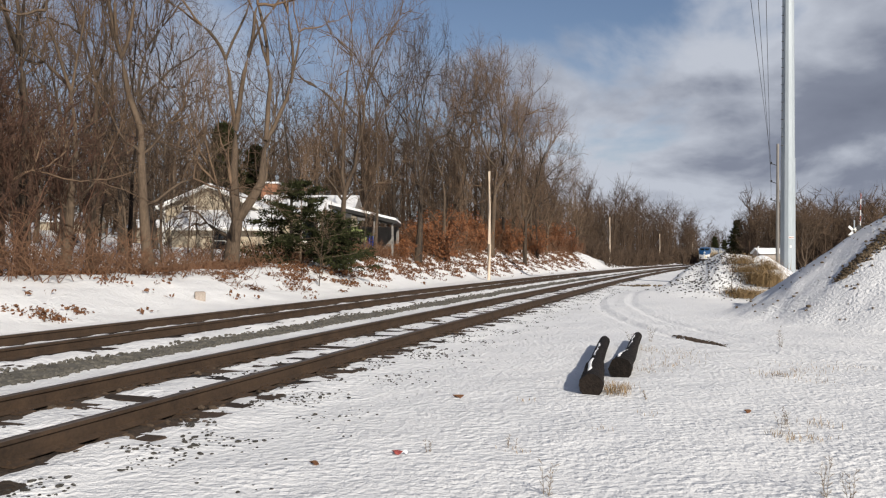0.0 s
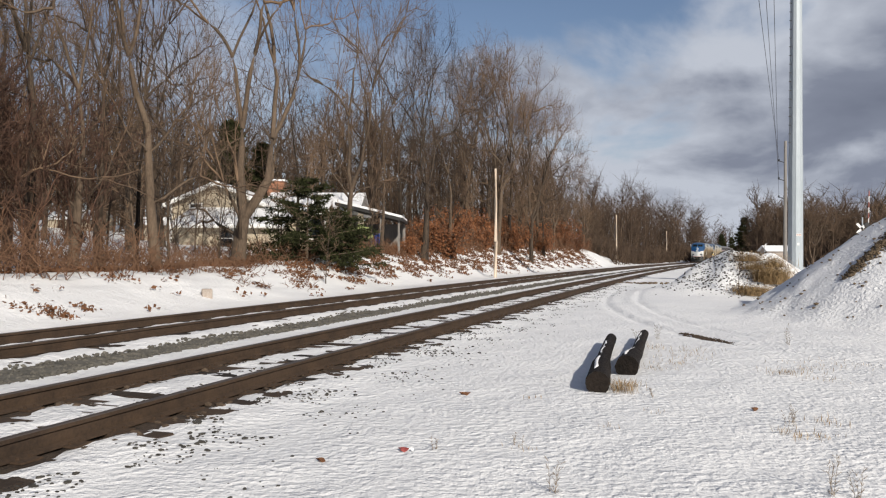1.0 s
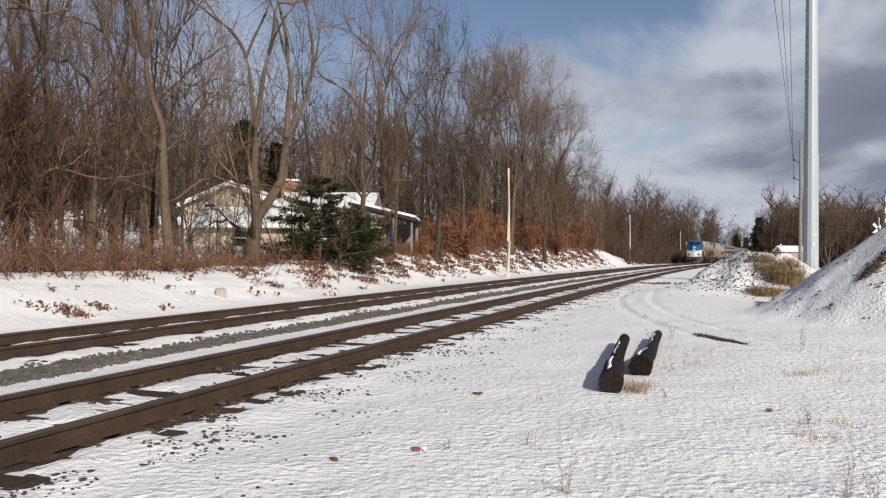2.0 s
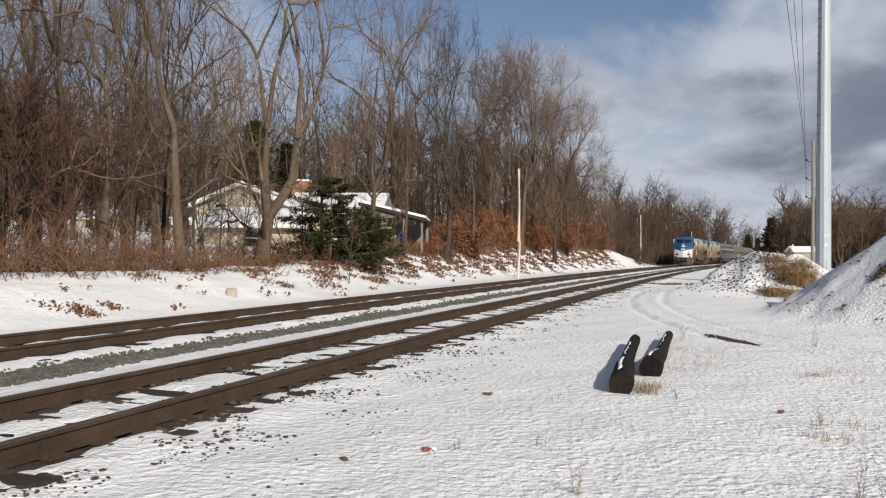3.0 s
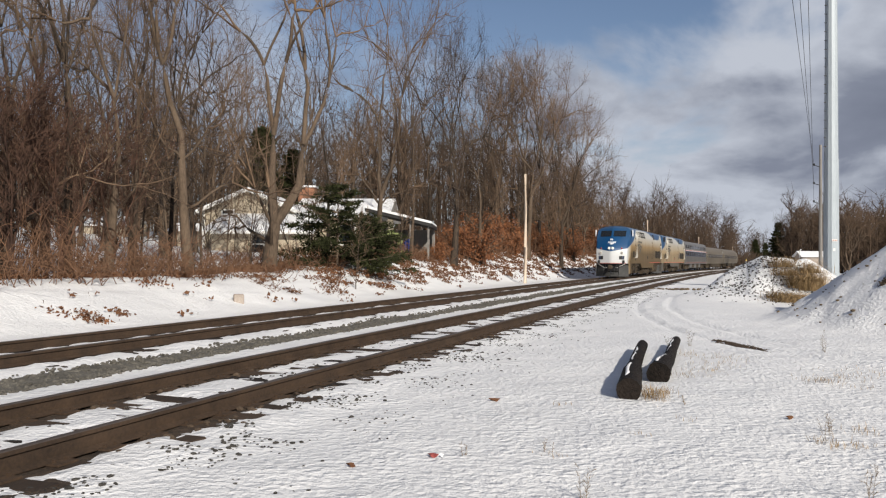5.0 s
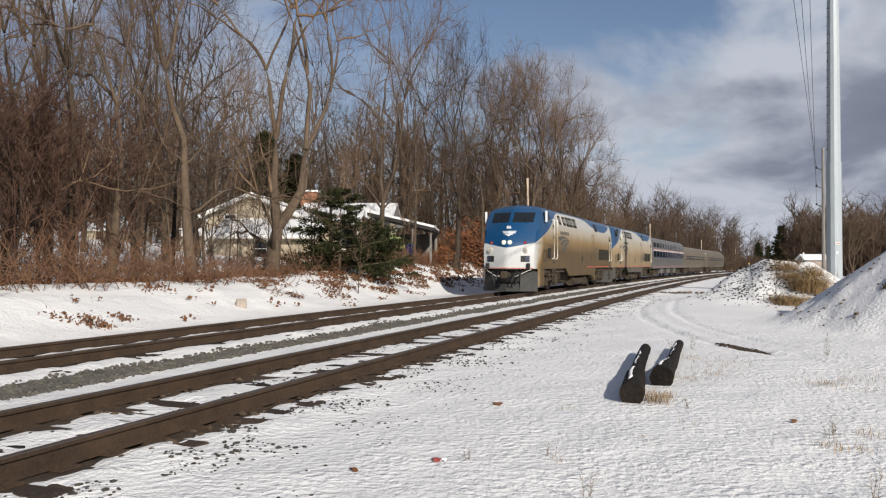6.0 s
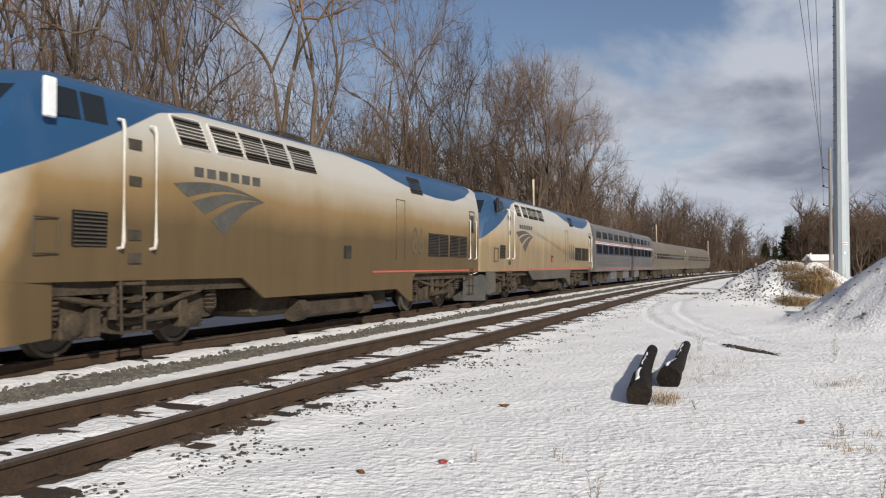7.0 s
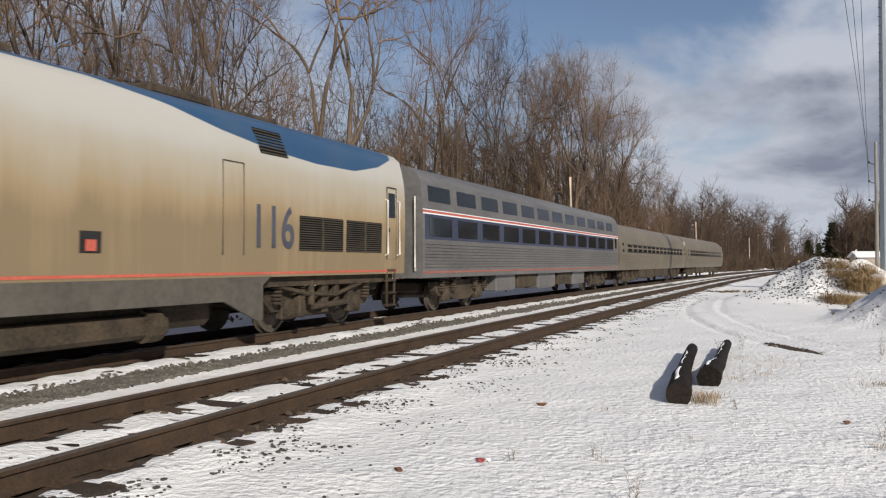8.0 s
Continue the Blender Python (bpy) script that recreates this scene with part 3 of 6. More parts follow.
def face_patch(y0, y1, z0, z1, off, n=6, lean=0.0):
    """A panel on the shaped nose, standing off it by a little."""
    bm = bmesh.new()
    rows = []
    for j in range(n + 1):
        z = z0 + (z1 - z0) * j / n
        sh = lean * j / n
        rows.append([(y0 + sh + (y1 - y0 - sh) * i / n if y0 > 0 else y0 + (y1 - y0 - sh) * i / n, z) for i in range(n + 1)])
    for d in (off, -0.03):
        vs = [[bm.verts.new((loco_face(y, z, side_y(z)) - d, y, z)) for y, z in r] for r in rows]
        for a, b in zip(vs, vs[1:]):
            for i in range(n):
                bm.faces.new((a[i], a[i + 1], b[i + 1], b[i]))
    bmesh.ops.recalc_face_normals(bm, faces=bm.faces[:])
    return bm


def leaning_panel(x0, x1, z0, z1, sy, off, rake=0.0, thick=0.03):
    """A panel lying on the body side between two heights."""
    bm = bmesh.new()
    vs = []
    for d in (off, off - thick):
        for x, z in ((x0, z0), (x1, z0), (x1 - rake, z1), (x0 - rake, z1)):
            vs.append(bm.verts.new((x, sy * (side_y(z) + d), z)))
    for q in ((0, 1, 2, 3), (7, 6, 5, 4), (0, 4, 5, 1), (1, 5, 6, 2), (2, 6, 7, 3), (3, 7, 4, 0)):
        bm.faces.new([vs[i] for i in q])
    bmesh.ops.recalc_face_normals(bm, faces=bm.faces[:])
    return bm


def louvre(parent, x0, x1, z0, z1, sy, count, rake=0.0, bars=0, rim_paint=None):
    v = part("louvre", leaning_panel(x0, x1, z0, z1, sy, 0.004, rake), LOUVRE_BACK, parent, "dark louvred vent")
    if rim_paint:
        bm = bmesh.new()
        for a, b in (((x0, z0), (x1, z0)), ((x1, z0), (x1 - rake, z1)), ((x1 - rake, z1), (x0 - rake, z1)), ((x0 - rake, z1), (x0, z0))):
            tube(bm, [(a[0], sy * (side_y(a[1]) + 0.01), a[1]), (b[0], sy * (side_y(b[1]) + 0.01), b[1])], 0.022, 4)
        part("frame", bm, rim_paint, v)
    bm = bmesh.new()
    for k in range(count):
        za = z0 + (z1 - z0) * (k + 0.15) / count
        zb = za + (z1 - z0) / count * 0.42
        r = rake * (k + 0.4) / count
        for x, xe in ((x0 + 0.02, x1 - 0.02),):
            ya, yb = sy * (side_y(za) + 0.028), sy * (side_y(zb) + 0.008)
            yc = sy * (side_y(za) + 0.004)
            vs = [bm.verts.new(p) for p in ((x - r, ya, za), (xe - r, ya, za), (xe - r, yb, zb), (x - r, yb, zb), (x - r, yc, za), (xe - r, yc, za))]
            for q in ((0, 1, 2, 3), (4, 5, 1, 0), (3, 2, 5, 4), (0, 3, 4), (1, 5, 2)):
                bm.faces.new([vs[i] for i in q])
    for k in range(bars):
        xm = x0 + (x1 - x0) * (k + 1) / (bars + 1)
        box(bm, xm - 0.02 - rake / 2, xm + 0.02 - rake / 2, *sorted((sy * (side_y((z0 + z1) / 2)), sy * (side_y((z0 + z1) / 2) + 0.03))), z0, z1)
    bmesh.ops.recalc_face_normals(bm, faces=bm.faces[:])
    part("slats", bm, SLAT, v)
    return v


def swoosh(parent, sy, x0, z_top, width, drop, material):
    """Three tapering strokes fanning from one corner, as a plain mark."""
    for a, b, c, d in ((0.0, 0.20, 0.0, 0.0), (0.27, 0.47, 0.0, 0.0), (0.56, 0.80, 0.0, 0.0)):
        bm = bmesh.new()
        n = 7
        up, dn = [], []
        for i in range(n + 1):
            t = i / n
            xr, zr = x0 + width, z_top - 0.13 * drop
            for f, lst in ((a, up), (b, dn)):
                xl, zl = x0 + width * 0.62 * f * 1.05, z_top - drop * f
                x, z = xl + (xr - xl) * t, zl + (zr - zl) * t + 0.16 * drop * math.sin(math.pi * t) * (1 - 0.3 * f)
                lst.append((x, z))
        vs = [[bm.verts.new((x, sy * (side_y(z) + 0.006), z)) for x, z in l] for l in (up, dn)]
        for i in range(n):
            q = (vs[0][i], vs[0][i + 1], vs[1][i + 1], vs[1][i]) if i < n - 1 else (vs[0][i], vs[0][i + 1], vs[1][i])
            bm.faces.new(q)
        bmesh.ops.remove_doubles(bm, verts=bm.verts[:], dist=0.0001)
        bmesh.ops.recalc_face_normals(bm, faces=bm.faces[:])
        part("mark_stroke", bm, material, parent)


def word_bar(parent, sy, x0, x1, z0, z1, count, material):
    """A row of short bars standing for a word."""
    w = (x1 - x0) / count
    for k in range(count):
        x = x0 + w * k
        y = side_y((z0 + z1) / 2)
        part("word_bar", boxed(x, x + w * 0.72, *sorted((sy * (y - 0.02), sy * (y + 0.006))), z0, z1), material, parent)


def build_locomotive(paint, number, mark, numeral, lead, label):
    L = thing("locomotive", Matrix.Identity(4), label, "locomotive", "two locomotives of the train")
    body = sharpen(part("body", hull(LOCO_LEVELS, -9.9, 9.8, loco_face, 18, [-9.55, -9.1, -8.6, -8.1, -7.0, -5.5, -3, 0, 3, 6, 8.5, 9.9, 10.1], NOSE, -8.3), paint, L), 34)
    part("underframe", boxed(-9.2, 9.7, -1.35, 1.35, 0.95, 1.15), GRIMY, L)
    # nose
    for sy in (-1, 1):
        y0, y1 = (-1.05, -0.09) if sy < 0 else (0.09, 1.05)
        part("windshield", face_patch(y0, y1, 3.40, 3.90, 0.012), GLASS, L, "dark windshield pane")
        bm = bmesh.new()
        yw = sy * 0.75
        tube(bm, [(loco_face(yw, 3.36, 1.5) - 0.03, yw, 3.36), (loco_face(yw + 0.2, 3.6, 1.45) - 0.04, yw + 0.2, 3.6)], 0.012, 5)
        part("wiper", bm, BLACK, L)
        for z, y, r, mat, nm in ((2.02, 0.86, 0.115, LENS, "ditch_light"), (2.40, 0.84, 0.06, RED_LENS, "marker_light")):
            x = loco_face(sy * y, z, 1.52)
            bm = bmesh.new()
            disc(bm, (x + 0.03, sy * y, z), (-1, 0, 0), [(r * 1.25, 0), (r * 1.25, 0.06), (r, 0.07)], 16)
            h = part(nm, bm, SILVER_BAR if nm == "ditch_light" else BLACK, L)
            bm = bmesh.new()
            disc(bm, (x + 0.03, sy * y, z), (-1, 0, 0), [(r, 0.06), (r * 0.95, 0.085), (r * 0.5, 0.1)], 16)
            part("lens", bm, mat, h)
        x = loco_face(sy * 0.14, 2.41, 1.52)
        bm = bmesh.new()
        disc(bm, (x + 0.03, sy * 0.145, 2.41), (-1, 0, 0), [(0.115, 0), (0.115, 0.08), (0.09, 0.085)], 16)
        h = part("headlight", bm, SILVER_BAR, L)
        bm = bmesh.new()
        disc(bm, (x + 0.03, sy * 0.145, 2.41), (-1, 0, 0), [(0.088, 0.07), (0.08, 0.10), (0.04, 0.11)], 16)
        part("lens", bm, HEADLIGHT if lead else LENS, h)
        # hose pocket with a blue end, over a square recess
        y0, y1 = sorted((sy * 0.66, sy * 1.06))
        part("pocket", face_patch(y0, y1, 1.48, 1.77, 0.012, 2), BLACK, L, "black recessed pocket")
        part("pocket_cover", face_patch(*sorted((sy * 0.87, sy * 1.04)), 1.50, 1.75, 0.02, 2), STRIPE_BLUE if lead else GRIMY, L, "blue pocket cover")
        bm = bmesh.new()
        x = loco_face(sy * 1.0, 1.3, 1.5)
        box(bm, x - 0.12, x + 0.02, *sorted((sy * 0.92, sy * 1.1)), 1.16, 1.42, bevel=0.03)
        part("receptacle", bm, BLACK, L)
    part("nose_stripe", face_patch(-1.22, 1.22, 1.16, 1.20, 0.006, 12), STRIPE_RED, L, "red stripe")
    m = Matrix.Translation((loco_face(0, 3.14, 1.5) - 0.05, 0.0, 3.14)) @ Matrix.Rotation(radians(-90), 4, "Z") @ Matrix.Rotation(radians(56), 4, "X")
    words("number", number, 0.24, m, MARK_WHITE, L, 0.012)
    for k, (z0, z1, half) in enumerate(((2.93, 2.965, 0.36), (2.85, 2.90, 0.34), (2.78, 2.83, 0.22), (2.72, 2.76, 0.10))):
        part("nose_mark", face_patch(-half, half * (0.9 - 0.1 * k), z0, z1, 0.006, 6), MARK_WHITE, L, "white mark")
    # pilot, coupler and hoses
    bm = bmesh.new()
    ys = [-1.36, -1.1, -0.62, -0.56, 0, 0.56, 0.62, 1.1, 1.36]
    tops = [1.0, 1.08, 1.08, 0.46, 0.42, 0.46, 1.08, 1.08, 1.0]
    xs = [-9.60, -9.82, -10.10, -10.13, -10.32, -10.13, -10.10, -9.82, -9.60]
    a = [bm.verts.new((x + 0.10, y * 0.97, h)) for x, y, h in zip(xs, ys, tops)]
    b = [bm.verts.new((x - 0.12, y, 0.08)) for x, y in zip(xs, ys)]
    c = [bm.verts.new((x + 0.16, y * 0.95, h)) for x, y, h in zip(xs, ys, tops)]
    d = [bm.verts.new((x - 0.06, y * 0.97, 0.08)) for x, y in zip(xs, ys)]
    for i in range(8):
        for p, q in ((a, b), (d, c), (c, a), (b, d)):
            bm.faces.new((p[i], p[i + 1], q[i + 1], q[i]))
    for i in (0, 8):
        bm.faces.new((a[i], b[i], d[i], c[i]))
    bmesh.ops.recalc_face_normals(bm, faces=bm.faces[:])
    part("plow", bm, PLOW, L, "dark grey snow plow")
    for sy in (-1, 1):
        bm = bmesh.new()
        prism(bm, [(-9.55, 0.30), (-8.55, 0.36), (-8.55, 1.16), (-9.55, 1.16)], "y", *sorted((sy * 1.39, sy * 1.32)))
        part("front_skirt", bm, paint if lead else SKIRT, L)
    bm = bmesh.new()
    box(bm, -10.05, -9.4, -0.55, 0.55, 0.50, 1.22, bevel=0.04)
    for y in (-0.75, -0.45, 0.45, 0.75):
        tube(bm, [(-10.15, y, 1.05), (-10.5, y * 0.9, 0.85), (-10.55, y * 0.7, 0.5), (-10.4, y * 0.55, 0.35)], 0.03, 6)
    part("coupler_pocket", bm, BLACK, L)
    bm = bmesh.new()
    box(bm, -10.75, -10.1, -0.13, 0.13, 0.74, 0.98, bevel=0.04)
    box(bm, -10.95, -10.65, -0.19, 0.15, 0.68, 1.04, bevel=0.06)
    part("coupler", bm, GRIMY, L)
    for sy in (-1, 1):
        part("uncoupling_bar", tubed([(-9.95, sy * 1.12, 1.12), (-10.2, sy * 1.0, 1.06), (-10.42, sy * 0.5, 0.80), (-10.3, sy * 0.35, 0.80)], 0.016, 6), SILVER_BAR, L)
    # sides
    for sy in (-1, 1):
        part("cab_window", leaning_panel(-8.62, -8.14, 3.50, 3.93, sy, 0.008, 0.0), GLASS, L, "dark cab side window")
        part("cab_window", leaning_panel(-8.08, -7.62, 3.50, 3.93, sy, 0.008, 0.0), GLASS, L, "dark cab side window")
        bm = bmesh.new()
        box(bm, -8.86, -8.66, *sorted((sy * 1.50, sy * 1.58)), 3.42, 3.98, bevel=0.02)
        mir = part("mirror", bm, MARK_WHITE if lead else BLACK, L, "white-backed mirror" if lead else "dark side mirror")
        part("bracket", tubed([(-8.68, sy * 1.44, 3.9), (-8.72, sy * 1.55, 3.9)], 0.015, 5), BLACK, mir)
        for x in (-7.43, -6.72):
            bm = bmesh.new()
            tube(bm, [(x, sy * 1.50, 3.62), (x, sy * 1.60, 3.60), (x, sy * 1.62, 3.5), (x, sy * 1.62, 1.75), (x, sy * 1.60, 1.66), (x, sy * 1.50, 1.64)], 0.028, 8)
            part("handrail", bm, SILVER_BAR, L, "bright steel handrail")
        for z in (1.42, 1.78, 2.62, 3.20):
            part("step_pocket", boxed(-7.22, -6.95, *sorted((sy * 1.40, sy * 1.535)), z, z + 0.16), SLAT, L)
        lad = part("ladder", boxed(-7.36, -6.84, *sorted((sy * 1.40, sy * 1.54)), 1.08, 1.13), GRIMY, L)
        for x in (-7.36, -6.86):
            part("stile", tubed([(x, sy * 1.50, 1.15), (x, sy * 1.53, 0.32)], 0.025, 6), GRIMY, lad)
        for z in (0.34, 0.60, 0.86):
            part("rung", boxed(-7.36, -6.84, *sorted((sy * 1.44, sy * 1.56)), z, z + 0.035), GRIMY, lad)
        for x0, x1 in ((-5.97, -5.19), (-4.97, -4.12)):
            louvre(L, x0, x1, 3.43, 3.93, sy, 8, 0.17, 0, SILVER_BAR)
        for x0, x1 in ((-4.02, -3.28), (-3.22, -2.44), (-2.30, -1.36)):
            louvre(L, x0, x1, 3.43, 3.93, sy, 9, 0.17, 0, None)
        louvre(L, 4.05, 4.95, 3.46, 3.93, sy, 8, 0.15)
        louvre(L, -8.32, -7.66, 1.66, 2.18, sy, 9)
        louvre(L, 5.28, 7.00, 1.66, 2.36, sy, 15, 0, 1, None)
        louvre(L, 7.14, 8.82, 1.66, 2.36, sy, 15, 0, 1, None)
        # fuel filler, doors and joints
        part("filler_recess", leaning_panel(-0.12, 0.26, 1.55, 1.86, sy, 0.006), BLACK, L)
        part("filler_cap", leaning_panel(-0.02, 0.16, 1.58, 1.74, sy, 0.02), STRIPE_RED if not lead else GRIMY, L)
        bm = bmesh.new()
        for x in (2.92, 3.50):
            box(bm, x - 0.008, x + 0.008, *sorted((sy * 1.50, sy * 1.5275)), 1.55, 3.2)
        box(bm, 2.92, 3.50, *sorted((sy * 1.50, sy * 1.5275)), 3.19, 3.205)
        part("door_seam", bm, SLAT, L)
        bm = bmesh.new()
        for pts in (((9.10, 1.5), (9.10, 3.25)), ((9.10, 3.25), (9.60, 3.25)), ((9.60, 3.25), (9.60, 1.5))):
            tube(bm, [(x, sy * (side_y(z) + 0.004), z) for x, z in pts], 0.022, 4)
        part("rear_door_frame", bm, SLAT, L)
        part("rear_door", leaning_panel(9.12, 9.58, 1.5, 3.23, sy, 0.008), paint, L)
        part("rear_door_window", leaning_panel(9.18, 9.52, 2.52, 3.12, sy, 0.014), GLASS, L)
        part("door_latch", boxed(9.14, 9.20, *sorted((sy * 1.52, sy * 1.56)), 2.16, 2.26), SLAT, L)
        bm = bmesh.new()
        for a, b in (((-8.95, 1.55), (-8.55, 1.55)), ((-8.55, 1.55), (-8.55, 2.05)), ((-8.55, 2.05), (-8.95, 2.05)), ((-8.95, 2.05), (-8.95, 1.55))):
            ya, yb = (sy * (side_y(z) * (0.975 if x < -8.7 else 0.99) + 0.004) for x, z in (a, b))
            tube(bm, [(a[0], ya, a[1]), (b[0], yb, b[1])], 0.012, 4)
        part("hatch_seam", bm, SLAT, L)
        for x in (9.04, 9.68):
            part("handrail", tubed([(x, sy * 1.5, 2.95), (x, sy * 1.58, 2.93), (x, sy * 1.58, 1.62), (x, sy * 1.5, 1.6)], 0.024, 7), SILVER_BAR, L, "bright steel handrail")
        bm = bmesh.new()
        for z in (0.36, 0.66, 0.96, 1.22):
            box(bm, 9.16, 9.58, *sorted((sy * 1.38, sy * 1.53)), z, z + 0.04)
        for x in (9.16, 9.56):
            box(bm, x - 0.02, x + 0.02, *sorted((sy * 1.46, sy * 1.5)), 0.34, 1.2)
        part("rear_steps", bm, GRIMY, L)
        part("side_stripe", leaning_panel(1.5 if lead else -8.3, 9.75, 1.20, 1.245, sy, 0.006), STRIPE_RED, L, "red stripe")
        # sill panel between the trucks
        bm = bmesh.new()
        prism(bm, [(-4.2, 1.16), (-3.45, 0.74), (3.0, 0.74), (3.9, 0.36), (4.1, 0.36), (4.1, 1.0), (4.35, 1.16)], "y", *sorted((sy * 1.44, sy * 1.50)))
        part("sill_panel", bm, paint if lead else SKIRT, L)
        bm = bmesh.new()
        for x in (-1.9, 1.35):
            tube(bm, [(x, sy * 1.2, 0.42), (x + 0.3, sy * 1.2, 0.42)], 0.26, 12)
        tube(bm, [(-1.7, sy * 1.05, 0.42), (1.9, sy * 1.05, 0.42)], [0.22, 0.22], 12)
        box(bm, -1.55, 1.4, *sorted((sy * 0.7, sy * 1.32)), 0.24, 0.60, bevel=0.06)
        part("air_tank", bm, GRIMY, L, "grimy underfloor tank")
        if mark:
            swoosh(L, sy, -6.2, 2.76, 2.7, 1.02, LOGO_GREY)
            word_bar(L, sy, -5.65, -3.55, 2.93, 3.10, 6, LOGO_GREY)
        m = Matrix.Translation((4.45 if lead else 4.4, sy * 1.528, 2.05)) @ Matrix.Rotation(radians(90), 4, "X")
        if sy > 0:
            m = m @ Matrix.Rotation(math.pi, 4, "Y")
        words("number", number, 1.12 if not lead else 1.05, m @ Matrix.Diagonal((0.84, 1, 1, 1)), numeral, L, 0.004)
    # roof
    for x0, x1, w, h in ((-1.6, -0.5, 0.7, 0.10), (2.0, 3.6, 0.75, 0.12), (4.7, 5.9, 0.6, 0.09)):
        part("roof_hatch", boxed(x0, x1, -w, w, 4.25, 4.33 + h, bevel=0.05), GRIMY, L, "dark roof hatch")
    bm = bmesh.new()
    box(bm, -6.0, -5.5, -0.08, 0.08, 4.28, 4.46, bevel=0.03)
    box(bm, -5.95, -5.2, 0.14, 0.26, 4.28, 4.44, bevel=0.03)
    part("horn", bm, GRIMY, L)
    part("gangway", boxed(10.08, 10.4, -0.62, 0.62, 1.1, 3.4, bevel=0.05), BLACK, L, "black rubber end gangway")
    part("rear_coupler", boxed(9.7, 10.55, -0.14, 0.14, 0.72, 0.98, bevel=0.04), GRIMY, L)
    part("fuel_tank", boxed(-3.2, 3.2, -1.1, 1.1, 0.32, 1.0, bevel=0.12), GRIMY, L)
    truck(L, -6.6, 2.75, True)
    truck(L, 6.75, 2.75, True)
    return L


COACH_LEVELS = [(1.0, 1.49), (1.2, 1.52), (2.0, 1.525), (2.9, 1.52), (3.62, 1.46), (3.85, 1.33), (4.02, 1.05), (4.12, 0.6), (4.15, 0.0)]
AMFL_LEVELS = [(0.98, 1.36), (1.3, 1.46), (1.8, 1.53), (2.3, 1.54), (2.7, 1.47), (3.1, 1.32), (3.45, 1.08), (3.7, 0.72), (3.8, 0.35), (3.83, 0.0)]


def level_y(levels, z):
    return float(np.interp(z, [a for a, _ in levels], [b for _, b in levels]))


def band(levels, x0, x1, z0, z1, sy, off, thick=0.03):
    bm = bmesh.new()
    vs = [bm.verts.new((x, sy * (level_y(levels, z) + d), z)) for d in (off, off - thick) for x, z in ((x0, z0), (x1, z0), (x1, z1), (x0, z1))]
    for q in ((0, 1, 2, 3), (7, 6, 5, 4), (0, 4, 5, 1), (1, 5, 6, 2), (2, 6, 7, 3), (3, 7, 4, 0)):
        bm.faces.new([vs[i] for i in q])
    bmesh.ops.recalc_face_normals(bm, faces=bm.faces[:])
    return bm


def coach_end(L, levels, x, sx):
    part("diaphragm", boxed(*sorted((x, x + sx * 0.32)), -0.55, 0.55, 1.05, 3.35, bevel=0.05), BLACK, L, "black end diaphragm")
    part("coupler", boxed(*sorted((x, x + sx * 0.6)), -0.13, 0.13, 0.7, 0.95, bevel=0.04), GRIMY, L)
    bm = bmesh.new()
    for sy in (-1, 1):
        tube(bm, [(x + sx * 0.02, sy * 1.3, 3.2), (x + sx * 0.1, sy * 1.34, 3.1), (x + sx * 0.1, sy * 1.34, 1.3), (x + sx * 0.02, sy * 1.3, 1.2)], 0.025, 6)
    part("end_handrail", bm, SILVER_BAR, L)


def underfloor(L, boxes):
    for x0, x1, z0, mat in boxes:
        for sy in (-1, 1):
            part("equipment_box", boxed(x0, x1, *sorted((sy * 0.75, sy * 1.36)), z0, 1.02, bevel=0.03), mat, L)


def build_sleeper():
    L = thing("sleeping_car", Matrix.Identity(4), "stainless steel sleeping car with two rows of dark windows", "railway carriage")
    lv, h = COACH_LEVELS, 12.75
    sharpen(part("body", hull(lv, -h, h, lambda y, z, w: -h, 8, [-6, 0, 6, h]), STEEL, L), 30)
    for sy in (-1, 1):
        part("window_band", band(lv, -h + 0.15, h - 1.3, 2.06, 2.74, sy, 0.006), STRIPE_BLUE, L, "dark blue window band")
        for z0, z1, mm in ((2.745, 2.785, MARK_WHITE), (2.79, 2.845, STRIPE_RED), (2.85, 2.875, MARK_WHITE)):
            part("stripe", band(lv, -h + 0.02, h - 0.02, z0, z1, sy, 0.006), mm, L)
        part("low_stripe", band(lv, -h + 0.02, h - 0.02, 1.13, 1.18, sy, 0.006), SIGN_RED, L, "dull red stripe")
        for k in range(12):
            x = -h + 0.42 + k * 2.02
            part("window", band(lv, x, x + 1.5, 3.10, 3.53, sy, 0.010), GLASS, L)
            part("window", band(lv, x, x + 1.55, 2.14, 2.66, sy, 0.014), GLASS, L)
        for k in range(8):
            z = 1.28 + k * 0.09
            bm = prism(bmesh.new(), [(sy * 1.50, z), (sy * (level_y(lv, z) + 0.025), z + 0.015), (sy * (level_y(lv, z) + 0.025), z + 0.045), (sy * 1.50, z + 0.06)], "x", -h + 0.15, h - 0.15)
            part("flute", bm, STEEL, L)
        part("end_door", band(lv, h - 1.0, h - 0.3, 1.1, 3.0, sy, 0.008), STEEL, L)
        part("door_window", band(lv, h - 0.85, h - 0.45, 2.2, 2.75, sy, 0.014), GLASS, L)
    for x in np.arange(-11, 11, 2.6):
        part("roof_seam", boxed(float(x), float(x) + 0.04, -0.5, 0.5, 4.06, 4.155), STEEL_ROOF, L)
    coach_end(L, lv, -h, -1)
    coach_end(L, lv, h, 1)
    underfloor(L, ((-6.6, -4.6, 0.45, STEEL), (-4.3, -2.1, 0.5, GRIMY), (-1.8, 0.6, 0.42, STEEL), (1.0, 3.2, 0.5, GRIMY), (3.5, 5.6, 0.45, STEEL)))
    truck(L, -9.1, 2.6, False)
    truck(L, 9.1, 2.6, False)
    return L


